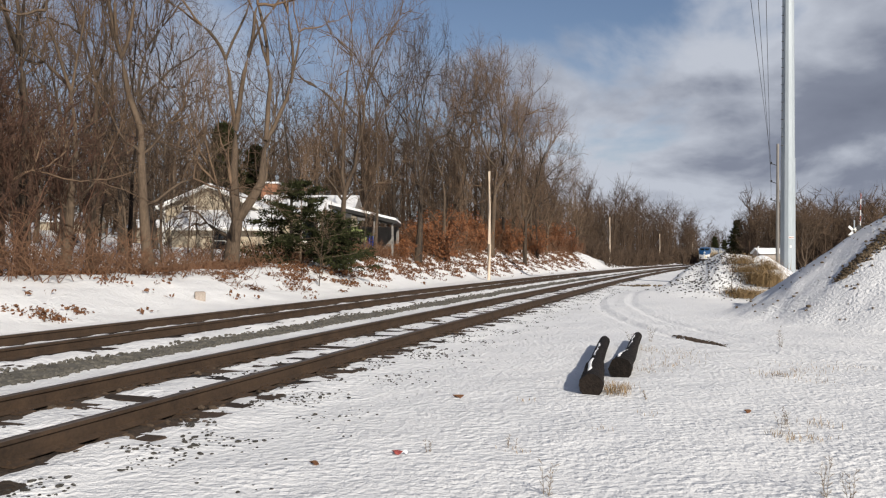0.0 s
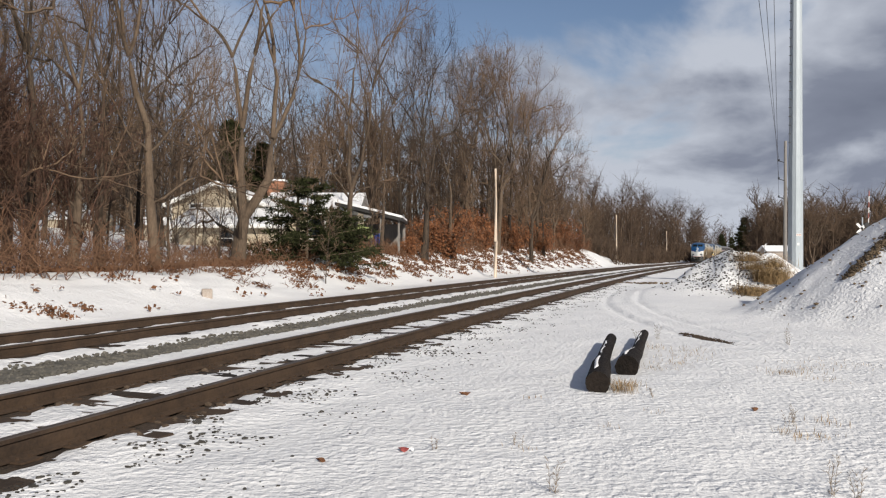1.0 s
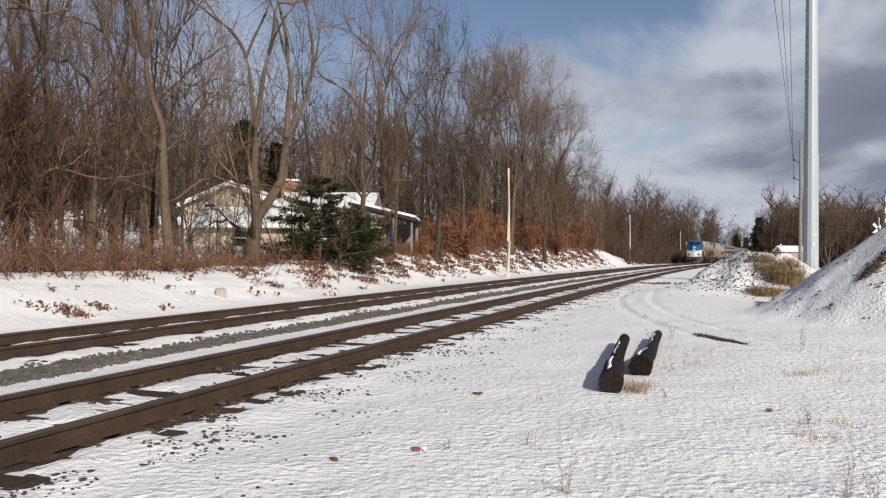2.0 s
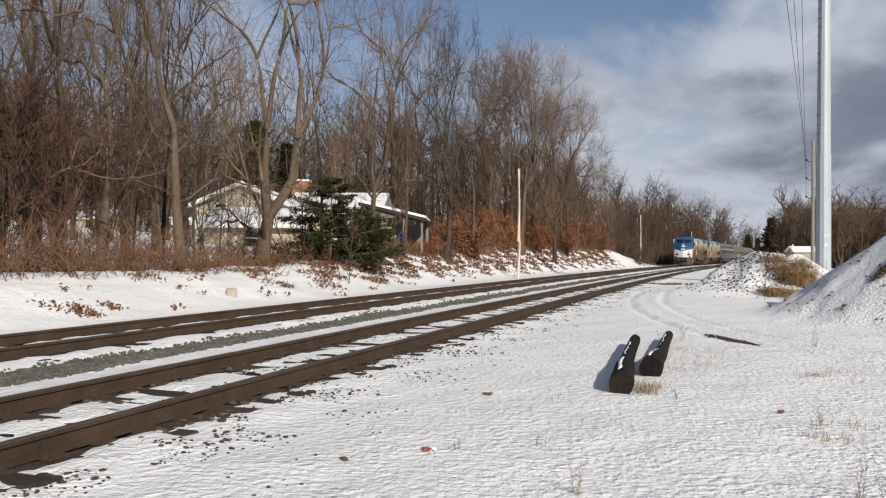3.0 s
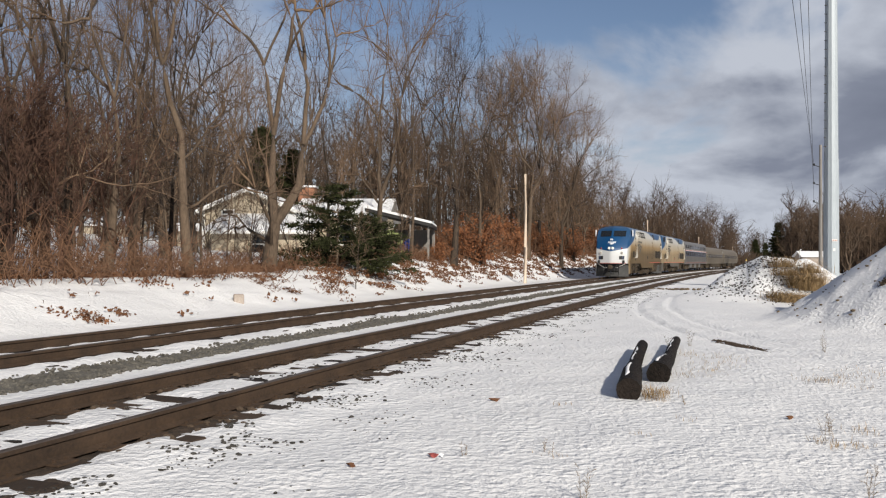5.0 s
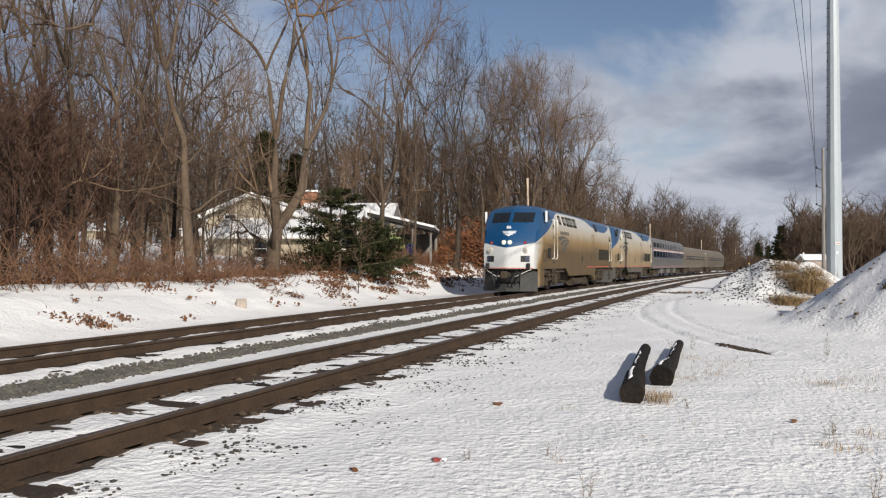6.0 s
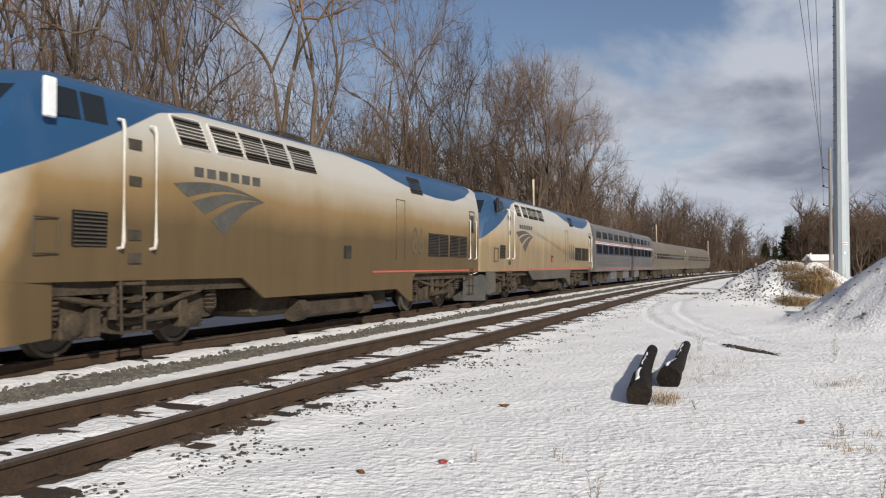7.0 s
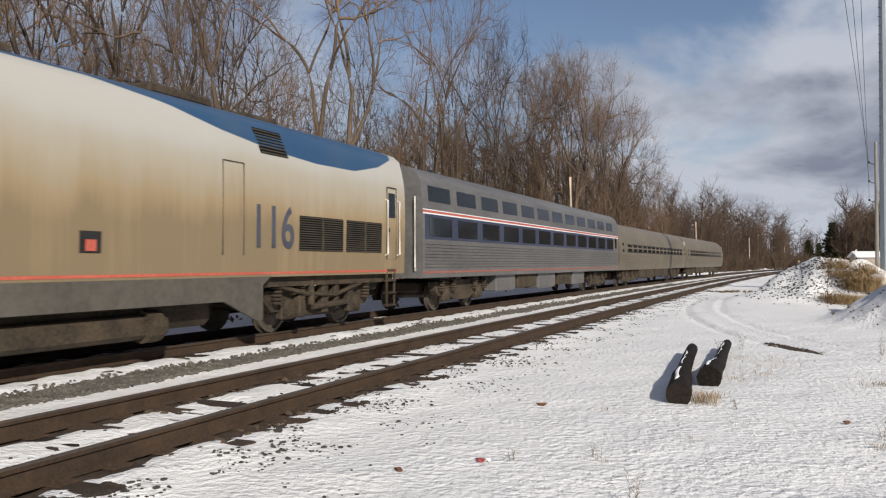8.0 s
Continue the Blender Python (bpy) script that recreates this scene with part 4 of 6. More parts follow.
def build_coach():
    L = thing("coach", Matrix.Identity(4), "dull stainless steel coach with rounded sides and a window strip", "railway carriage", "two coaches of the train")
    lv, h = AMFL_LEVELS, 12.8
    sharpen(part("body", hull(lv, -h, h, lambda y, z, w: -h, 8, [-6, 0, 6, h]), STEEL_WARM, L), 30)
    for sy in (-1, 1):
        part("window_band", band(lv, -h + 1.9, h - 1.9, 2.02, 2.52, sy, 0.006), BLACK, L, "dark window band")
        for k in range(14):
            x = -h + 2.1 + k * 1.54
            part("window", band(lv, x, x + 1.18, 2.08, 2.46, sy, 0.014), GLASS, L)
        for z in (1.36, 1.48, 1.60, 1.72, 1.84):
            y = level_y(lv, z)
            bm = prism(bmesh.new(), [(sy * (y - 0.03), z - 0.03), (sy * (y + 0.018), z - 0.012), (sy * (y + 0.018), z + 0.012), (sy * (y - 0.03), z + 0.03)], "x", -h + 0.1, h - 0.1)
            part("flute", bm, STEEL_WARM, L)
        for sx in (-1, 1):
            part("vestibule_door", band(lv, *sorted((sx * (h - 0.4), sx * (h - 1.3))), 1.05, 2.95, sy, 0.008), STEEL_ROOF, L)
            part("door_window", band(lv, *sorted((sx * (h - 0.65), sx * (h - 1.05))), 2.05, 2.55, sy, 0.014), GLASS, L)
    coach_end(L, lv, -h, -1)
    coach_end(L, lv, h, 1)
    underfloor(L, ((-6.4, -4.4, 0.45, GRIMY), (-4.0, -1.4, 0.4, GRIMY), (-0.9, 1.9, 0.45, GRIMY), (2.4, 4.6, 0.42, GRIMY), (4.9, 6.2, 0.5, GRIMY)))
    truck(L, -9.05, 2.6, False)
    truck(L, 9.05, 2.6, False)
    return L


TRAIN = []
_lead = build_locomotive(LIVERY_LEAD, "86", True, NUMBER_FADED, True, "grimy silver locomotive with a blue nose, road dirt along the side")
_trail = build_locomotive(LIVERY_TRAIL, "116", True, NUMBER_DARK, False, "dusty silver locomotive with a blue roof, coupled behind the leader")
_sleeper = build_sleeper()
_coach = build_coach()
_coach_last = copy_thing(_coach, Matrix.Identity(4))
TRAIN = [(_lead, 10.0), (_trail, 31.03), (_sleeper, 54.95), (_coach, 81.0), (_coach_last, 107.1)]


def train_nose(t):
    """Where along the line the lead locomotive's front corner is."""
    slip = {6.5: 0.42, 7.5: 0.62}.get(t, 0.0)
    return 22.05 + 29.88 * (6.5 - t) + slip


def motions():
    for ob, back in TRAIN:
        rows = []
        for k in range(17):
            t = k * 0.5
            s = train_nose(t) + back
            x, y = spot(s, TRACK_2)
            rows.append((t, pose(float(x), float(y), RAIL_Z, 0, 0, 90 - math.degrees(float(heading(s))))))
        walk(ob, rows)


# ---- trees and brush ----
def at_bearing(tan_x, depth):
    """A place by its slope across the view and its depth ahead."""
    return tan_x * depth, depth


class Wood:
    """Gathers tapering branches and turns them into one mesh."""

    def __init__(self):
        self.v, self.f, self.n = [], [], 0

    def branch(self, pts, radii, sides):
        d = np.subtract(pts[-1], pts[0])
        d = d / (np.linalg.norm(d) + 1e-9)
        a = np.cross(d, (0.0, 0.0, 1.0) if abs(d[2]) < 0.9 else (1.0, 0.0, 0.0))
        a = a / np.linalg.norm(a)
        b = np.cross(d, a)
        ang = np.arange(sides) * math.tau / sides
        ring = np.cos(ang)[:, None] * a + np.sin(ang)[:, None] * b
        base = self.n
        for p, r in zip(pts[:-1], radii):
            self.v.extend((np.asarray(p) + ring * r).tolist())
        self.v.append(tuple(map(float, pts[-1])))
        m = len(pts) - 1
        for i in range(m):
            for k in range(sides):
                o, q = base + i * sides, (k + 1) % sides
                if i == m - 1:
                    self.f.append((o + k, o + q, base + m * sides))
                else:
                    self.f.append((o + k, o + q, o + sides + q, o + sides + k))
        self.n += m * sides + 1

    def mesh(self, name):
        me = bpy.data.meshes.new(name)
        me.from_pydata(self.v, [], self.f)
        me.update()
        me.polygons.foreach_set("use_smooth", [True] * len(me.polygons))
        return me


def bend(rng, p, d, length, n, wobble, rise):
    pts, d = [np.array(p, float)], np.array(d, float)
    for _ in range(n):
        d = d + rng.normal(0, wobble, 3) + np.array((0, 0, rise))
        d = d / np.linalg.norm(d)
        pts.append(pts[-1] + d * length / n)
    return pts


def aside(rng, d, angle, turn):
    d = d / np.linalg.norm(d)
    a = np.cross(d, (0, 0, 1.0) if abs(d[2]) < 0.95 else (1.0, 0, 0))
    a = a / np.linalg.norm(a)
    b = np.cross(d, a)
    side = math.cos(turn) * a + math.sin(turn) * b
    return d * math.cos(angle) + side * math.sin(angle)


def grow_tree(seed, H, r0, limbs, reach, first, stems=1, fine=True, subs=(7, 5, 4), up=0.06, thick=1.0):
    """Trunk and crown meshes of a bare broadleaf tree."""
    rng = np.random.default_rng(seed)
    trunk, crown = Wood(), Wood()
    leaders = []
    if stems == 1:
        leaders.append((bend(rng, (0, 0, -0.4), (rng.normal(0, 0.04), rng.normal(0, 0.04), 1), H * 0.96, 10, 0.075, 0.05), r0))
    else:
        split = H * 0.17
        base = bend(rng, (0, 0, -0.4), (0, 0, 1), split + 0.4, 3, 0.03, 0)
        trunk.branch(base + [base[-1] + np.array((0, 0, 0.5))], [r0 * 1.25, r0, r0 * 0.92, r0 * 0.7], 9)
        for k in range(stems):
            a = k * math.tau / stems + rng.uniform(-0.3, 0.3)
            d = (0.20 * math.cos(a), 0.20 * math.sin(a), 1)
            leaders.append((bend(rng, base[-2], d, (H - split) * rng.uniform(0.86, 1.0), 9, 0.07, 0.045), r0 * 0.62))
    for pts, r in leaders:
        n = len(pts)
        rad = [max(r * (1 - i / (n - 1)) ** 0.85, 0.012) for i in range(n)]
        if stems == 1:
            rad[0] = r * 1.35
        trunk.branch(pts, rad, 8)
        for k in range(limbs if stems == 1 else limbs // stems + 3):
            t = first + (0.98 - first) * ((k + rng.uniform(0, 0.9)) / (limbs if stems == 1 else limbs // stems + 3))
            i = min(int(t * (n - 1)), n - 2)
            fr = t * (n - 1) - i
            p = pts[i] * (1 - fr) + pts[i + 1] * fr
            d = pts[i + 1] - pts[i]
            ln = reach * (0.35 + 0.65 * math.sin(math.pi * min(1.0, 0.25 + 0.8 * (1 - t)))) * rng.uniform(0.65, 1.15)
            d1 = aside(rng, d, rng.uniform(0.6, 1.05), k * 2.4 + rng.uniform(-0.5, 0.5))
            l1 = bend(rng, p, d1, ln, 6, 0.10, up)
            r1 = min(rad[i] * 0.55, 0.02 + ln * 0.017)
            trunk.branch(l1, [max(r1 * (1 - j / 6.5), 0.010) for j in range(7)], 5)
            for k2 in range(subs[0]):
                j = min(1 + int((k2 + rng.uniform(0, 1)) / subs[0] * 5.2), 5)
                l2n = ln * rng.uniform(0.28, 0.55) * (1.1 - 0.08 * j)
                d2 = aside(rng, l1[j + 1] - l1[j], rng.uniform(0.45, 0.95), rng.uniform(0, math.tau))
                l2 = bend(rng, l1[j] * 0.6 + l1[j + 1] * 0.4, d2, l2n, 4, 0.13, up)
                r2 = max(r1 * 0.38, 0.011 * thick)
                crown.branch(l2, [r2, r2 * 0.8, r2 * 0.6, r2 * 0.45, 0.006], 3)
                for k3 in range(subs[1]):
                    q = min(1 + int(k3 / subs[1] * 3.2), 3)
                    d3 = aside(rng, l2[q + 1] - l2[q], rng.uniform(0.4, 0.9), rng.uniform(0, math.tau))
                    l3 = bend(rng, l2[q] * 0.5 + l2[q + 1] * 0.5, d3, l2n * rng.uniform(0.35, 0.65), 2, 0.14, up)
                    crown.branch(l3 if fine else [l3[0], l3[2]], [0.0105 * thick, 0.008 * thick, 0.004 * thick], 3)
                    for k4 in range(subs[2]):
                        e = l3[1] if k4 % 2 else l3[1] * 0.5 + l3[2] * 0.5
                        d4 = aside(rng, l3[2] - l3[1], rng.uniform(0.3, 0.9), rng.uniform(0, math.tau))
                        e2 = e + (d4 + np.array((0, 0, 0.1))) * l2n * rng.uniform(0.18, 0.36)
                        crown.branch([e, e2], [0.0068 * thick, 0.003 * thick], 3)
    return trunk.mesh("trunk"), crown.mesh("crown")


def tree_thing(meshes, m, label, bark=BARK, twig=TWIG, name="tree", group="bare trees of the wood", category="tree"):
    t = thing(name, m, label, category, group)
    for me, mat, nm in zip(meshes, (bark, twig), ("trunk", "crown")):
        if not me.materials:
            me.materials.append(mat)
        ob = new(nm, me)
        ob.parent = t
    return t


def plant(x, y, turn, size, lean=(0.0, 0.0)):
    return Matrix.LocRotScale((x, y, gz(x, y) - 0.05), Euler((lean[0], lean[1], turn)), (size, size, size))


def fork_tree(seed, H, R, r0, clear, stems, levels=6, spread=0.42, fine=1.0, side=4, sub=(1, 1, 2, 2)):
    """A bare broadleaf tree whose stem forks again and again into a spreading crown of twigs."""
    rng = np.random.default_rng(seed)
    trunk, crown = Wood(), Wood()
    top = H * (1 - clear)
    lens = np.array([0.86 ** k for k in range(levels)])
    lens = lens / lens.sum() * top * 1.2

    def twigs(pts, ln, r):
        for _ in range(side):
            j = rng.integers(0, len(pts) - 1)
            p = pts[j] + (pts[j + 1] - pts[j]) * rng.uniform(0, 1)
            d = aside(rng, pts[j + 1] - pts[j], rng.uniform(0.5, 1.15), rng.uniform(0, math.tau))
            tw = bend(rng, p, d, ln * rng.uniform(0.45, 0.95), 3, 0.16, 0.06)
            crown.branch(tw, [r, r * 0.75, r * 0.5, 0.003], 3)
            for q in sub:
                d2 = aside(rng, tw[q + 1] - tw[q], rng.uniform(0.4, 1.0), rng.uniform(0, math.tau))
                e = tw[q] * 0.6 + tw[q + 1] * 0.4
                crown.branch([e, e + d2 * ln * rng.uniform(0.25, 0.5)], [r * 0.6, 0.003], 3)

    def limb(p, d, r, k):
        ln = lens[k] * rng.uniform(0.75, 1.2)
        pts = bend(rng, p, d, ln, 4, 0.17, 0.035)
        r1 = r * 0.78
        wood = trunk if k < 3 else crown
        wood.branch(pts, [r, r * 0.94, r * 0.87, r * 0.8, r1], 6 if k < 2 else 4 if k < 4 else 3)
        if k >= 1:
            twigs(pts, min(ln, 2.0) * (0.9 if k > 2 else 0.7), max(min(r * 0.4, 0.014), 0.0085) * fine)
        if k == levels - 1:
            return
        d1 = pts[-1] - pts[-2]
        turn = rng.uniform(0, math.tau)
        n = 3 if rng.uniform() < (0.34 if k < 4 else 0.15) else 2
        for i in range(n):
            ang = spread * rng.uniform(0.55, 1.35) * (0.55 if i == 0 else 1.0)
            limb(pts[-1] - d1 * 0.1, aside(rng, d1, ang, turn + i * math.tau / n + rng.uniform(-0.4, 0.4)), max(r1 * (0.92 if i == 0 else 0.74), 0.009), k + 1)

    base = bend(rng, (0, 0, -0.4), (rng.normal(0, 0.03), rng.normal(0, 0.03), 1), H * clear + 0.4, 6, 0.045, 0.02)
    trunk.branch(base + [base[-1] + (base[-1] - base[-2]) * 0.3], [r0 * 1.4, r0 * 1.08, r0, r0 * 0.96, r0 * 0.92, r0 * 0.9, r0 * 0.8], 9)
    turn = rng.uniform(0, math.tau)
    for i in range(stems):
        limb(base[-1], aside(rng, base[-1] - base[-2], 0.12 if stems == 1 else spread * rng.uniform(0.55, 0.95), turn + i * math.tau / stems), r0 * (0.88 if stems < 3 else 0.7), 0)
    for _ in range(3):       # low limbs on the stem
        j = rng.integers(3, 6)
        d = aside(rng, base[j + 1] - base[j], rng.uniform(0.7, 1.1), rng.uniform(0, math.tau))
        limb(base[j], d, r0 * 0.32, max(2, levels - 4))
    out = []
    pts = np.array(crown.v)
    kz = H / float(pts[:, 2].max())
    kr = R / float(np.quantile(np.hypot(pts[:, 0], pts[:, 1]), 0.97))
    for w in (trunk, crown):
        v = np.array(w.v)
        grown = np.clip(v[:, 2:3] / (H * 0.35), 0, 1)
        v[:, :2] *= 1 + (kr - 1) * grown
        v[:, 2] *= kz
        w.v = v.tolist()
    return trunk.mesh("trunk"), crown.mesh("crown")


TALL = [fork_tree(11 + k, 18.0, 4.6 + 0.5 * (k % 2), 0.19 + 0.02 * (k % 3), 0.22 + 0.06 * (k % 3), 1 + k % 2, 6, 0.58, 0.9) for k in range(5)]
FORK = [fork_tree(31 + k, 18.0, 5.0, 0.32, 0.13, 2 + k, 6, 0.52, 0.9) for k in range(2)]
WIDE = [fork_tree(101 + k, 18.0, 4.9, 0.26, 0.30, 3, 6, 0.60) for k in range(2)]
SLIM = [fork_tree(41 + k, 15.0, 2.8, 0.11, 0.30, 1, 5, 0.46, 0.9) for k in range(3)]
BACK = [fork_tree(51 + k, 16.0, 4.4, 0.18, 0.22, 1 + k % 2, 5, 0.58, 1.5, 4, (1, 2)) for k in range(4)]
ROUND = [fork_tree(61 + k, 12.0, 4.6, 0.20, 0.12, 3, 5, 0.60, 2.0, 4, (1, 2)) for k in range(3)]
SAPLING = [grow_tree(71 + k, 6.5, 0.05, 14, 1.8, 0.12, 1, False, (5, 4, 1), 0.12, 1.5) for k in range(4)]
THICKET = [grow_tree(81 + k, 5.2, 0.06, 24, 2.0, 0.05, 3, True, (6, 6, 3), 0.14, 1.2) for k in range(2)]

TREE_LABEL = "tall bare grey-brown tree standing on the snowy bank"
# slope across the view, depth, family, which, height in metres
HERO = [(-0.615, 24, FORK, 1, 16), (-0.53, 26, TALL, 1, 17), (-0.475, 25, TALL, 0, 17), (-0.44, 29, TALL, 4, 17), (-0.368, 28, TALL, 2, 16.5), (-0.395, 31, SLIM, 0, 15),
        (-0.265, 33, FORK, 0, 19), (-0.132, 44, TALL, 3, 19), (-0.085, 48, SLIM, 1, 17), (-0.032, 52, WIDE, 1, 17.6), (0.0, 60, TALL, 0, 17.5),
        (0.060, 70, WIDE, 0, 20.6), (0.103, 76, TALL, 1, 17.8), (0.030, 68, TALL, 3, 18.5), (0.128, 90, TALL, 3, 16), (-0.19, 42, SLIM, 2, 17), (-0.335, 66, TALL, 3, 20),
        (-0.56, 32, TALL, 2, 17), (-0.40, 40, TALL, 1, 19), (-0.06, 64, TALL, 4, 19.5), (-0.29, 68, TALL, 0, 21), (-0.71, 27, TALL, 3, 17), (-0.80, 25, TALL, 0, 16),
        (0.075, 80, TALL, 4, 19), (0.02, 74, TALL, 2, 19), (0.112, 86, TALL, 2, 16.5), (-0.10, 62, BACK, 1, 18), (-0.165, 66, BACK, 2, 20), (-0.22, 70, BACK, 0, 20),
        (0.045, 76, WIDE, 1, 19.5), (0.088, 82, WIDE, 0, 18.5), (0.10, 80, TALL, 3, 16.5), (0.118, 84, TALL, 0, 15), (-0.48, 44, BACK, 3, 18), (-0.52, 50, BACK, 1, 19), (-0.44, 52, BACK, 2, 20), (-0.36, 46, BACK, 0, 17)]
FULL = {id(TALL): 18.0, id(FORK): 18.0, id(WIDE): 18.0, id(SLIM): 15.0, id(BACK): 16.0, id(ROUND): 12.0, id(SAPLING): 6.5, id(THICKET): 5.2}
trng = random.Random(5)
for tx, d, fam, k, h in HERO:
    x, y = at_bearing(tx, d)
    tree_thing(fam[k], plant(x, y, trng.uniform(0, 6.28), h / FULL[id(fam)], (trng.uniform(-0.04, 0.04), trng.uniform(-0.04, 0.04))), TREE_LABEL)

WOODS = []
for _ in range(28):      # behind the house and the front row
    WOODS.append((trng.uniform(10, 95), trng.uniform(-62, -24), BACK, trng.uniform(14, 19)))
for _ in range(16):      # beside the straight
    WOODS.append((trng.uniform(60, 100), trng.uniform(-27, -15), TALL, trng.uniform(12, 15.5)))
for _ in range(34):
    WOODS.append((trng.uniform(98, 165), trng.uniform(-30, -13.5), BACK, trng.uniform(11.5, 15)))
for _ in range(14):
    WOODS.append((trng.uniform(165, 300), trng.uniform(-34, -10.5), BACK, trng.uniform(11, 15)))
for s, o, fam, h in WOODS:
    x, y = map(float, spot(s, o))
    if -20 < x < 0 and 38 < y < 64:
        continue
    tree_thing(fam[trng.randrange(len(fam))], plant(x, y, trng.uniform(0, 6.28), h / FULL[id(fam)]), "bare grey-brown tree in the leafless wood")
for _ in range(34):      # across the road, right of the line
    tx, d = trng.uniform(0.375, 0.70), trng.uniform(112, 150)
    x, y = at_bearing(tx, d)
    tree_thing(ROUND[trng.randrange(3)], plant(x, y, trng.uniform(0, 6.28), trng.uniform(9.5, 13) / 12.0), "bare round-crowned tree beyond the road", group="bare trees beyond the road")
for _ in range(40):      # thin growth under the tall trees
    s, o = trng.uniform(4, 120), trng.uniform(-20, -12.5)
    x, y = map(float, spot(s, o))
    if -17 < x < -1 and 40 < y < 60:
        continue
    tree_thing(SAPLING[trng.randrange(4)], plant(x, y, trng.uniform(0, 6.28), trng.uniform(0.7, 1.45)), "thin bare sapling among the brush", name="sapling", group="saplings on the bank", category="sapling")
for tx, d, sz in ((-0.335, 33, 0.75), (-0.31, 36, 0.6), (-0.29, 34, 0.8), (-0.235, 35, 0.7), (-0.215, 38, 0.85), (-0.345, 38, 0.9), (-0.10, 43, 0.8), (-0.155, 33, 0.5), (-0.27, 39, 0.7), (-0.32, 42, 1.0)):
    x, y = at_bearing(tx, d)
    tree_thing(SAPLING[trng.randrange(4)], plant(x, y, trng.uniform(0, 6.28), sz), "thin bare sapling before the house", name="sapling", group="saplings before the house", category="sapling")
for tx, d, h in ((-0.60, 21.5, 5.6), (-0.535, 23, 5.0), (-0.66, 22, 5.2), (-0.47, 25, 4.2), (-0.57, 27, 6.0), (-0.72, 23, 5.5)):
    x, y = at_bearing(tx, d)
    tree_thing(THICKET[trng.randrange(2)], plant(x, y, trng.uniform(0, 6.28), h / 5.2), "reddish-brown leafless thicket on the bank", RED_TWIG, RED_TWIG, "shrub", "reddish thickets", "shrub")


def far_woods():
    rng = np.random.default_rng(7)
    w = Wood()
    for _ in range(400):
        s, o = rng.uniform(240, 560), rng.uniform(-60, 190)
        if abs(o + 2.4) < 10 and s < 400:
            continue
        x, y = map(float, spot(s, o))
        g, h = gz(x, y), rng.uniform(11, 19)
        w.branch([(x, y, g), (x + rng.normal(0, 0.3), y, g + h * 0.9)], [0.2, 0.05], 3)
        for k in range(16):
            z = g + h * rng.uniform(0.15, 0.85)
            a, ln = rng.uniform(0, math.tau), h * rng.uniform(0.12, 0.30)
            p = np.array((x, y, z))
            q = p + np.array((math.cos(a) * ln * 0.8, math.sin(a) * ln * 0.8, ln * 0.8))
            w.branch([p, q], [0.12, 0.05], 3)
            for _ in range(7):
                e = p + (q - p) * rng.uniform(0.3, 1)
                w.branch([e, e + rng.normal(0, 0.35, 3) * ln + (0, 0, 0.25 * ln)], [0.07, 0.035], 3)
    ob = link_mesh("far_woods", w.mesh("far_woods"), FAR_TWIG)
    tagged(ob, "distant leafless woods along the horizon", "woods", kind="stuff")


far_woods()


def close_woods(name, seed, places, hs, thin, label):
    """Leafless woods that close a view, one joined mass of slender trees."""
    rng = np.random.default_rng(seed)
    w = Wood()
    for x, y in places(rng):
        g, h = gz(x, y), rng.uniform(*hs)
        w.branch([(x, y, g), (x + rng.normal(0, 0.4), y, g + h * 0.5), (x + rng.normal(0, 0.6), y, g + h * 0.95)], [0.14, 0.10, 0.03], 4)
        for k in range(22):
            z = g + h * rng.uniform(0.05, 0.88)
            a, ln = rng.uniform(0, math.tau), h * rng.uniform(0.10, 0.26)
            p = np.array((x, y, z))
            q = p + np.array((math.cos(a) * ln * 0.75, math.sin(a) * ln * 0.75, ln * 0.85))
            w.branch([p, q], [0.05 * thin, 0.02], 3)
            for _ in range(7):
                e = p + (q - p) * rng.uniform(0.2, 1)
                w.branch([e, e + rng.normal(0, 0.32, 3) * ln + (0, 0, 0.3 * ln)], [0.026 * thin, 0.012], 3)
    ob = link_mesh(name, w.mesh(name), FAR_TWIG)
    tagged(ob, label, "woods", kind="stuff")


def behind_house(rng):
    for _ in range(420):
        x, y = at_bearing(rng.uniform(-0.85, 0.14), rng.uniform(70, 135))
        if along(x, y)[1] < -17:
            yield x, y


def along_bend(rng):
    for _ in range(150):
        x, y = spot(rng.uniform(150, 265), rng.uniform(-42, -11))
        yield float(x), float(y)


def beyond_road(rng):
    for _ in range(270):
        yield at_bearing(rng.uniform(0.378, 0.74), rng.uniform(118, 165))


close_woods("back_woods", 19, behind_house, (10.0, 16.0), 1.0, "dense leafless brown woods behind the house")
close_woods("bend_woods", 20, along_bend, (12.0, 17.5), 1.2, "dense leafless woods along the bend of the line")
close_woods("road_woods", 21, beyond_road, (7.5, 12.5), 1.5, "dense leafless woods beyond the road")


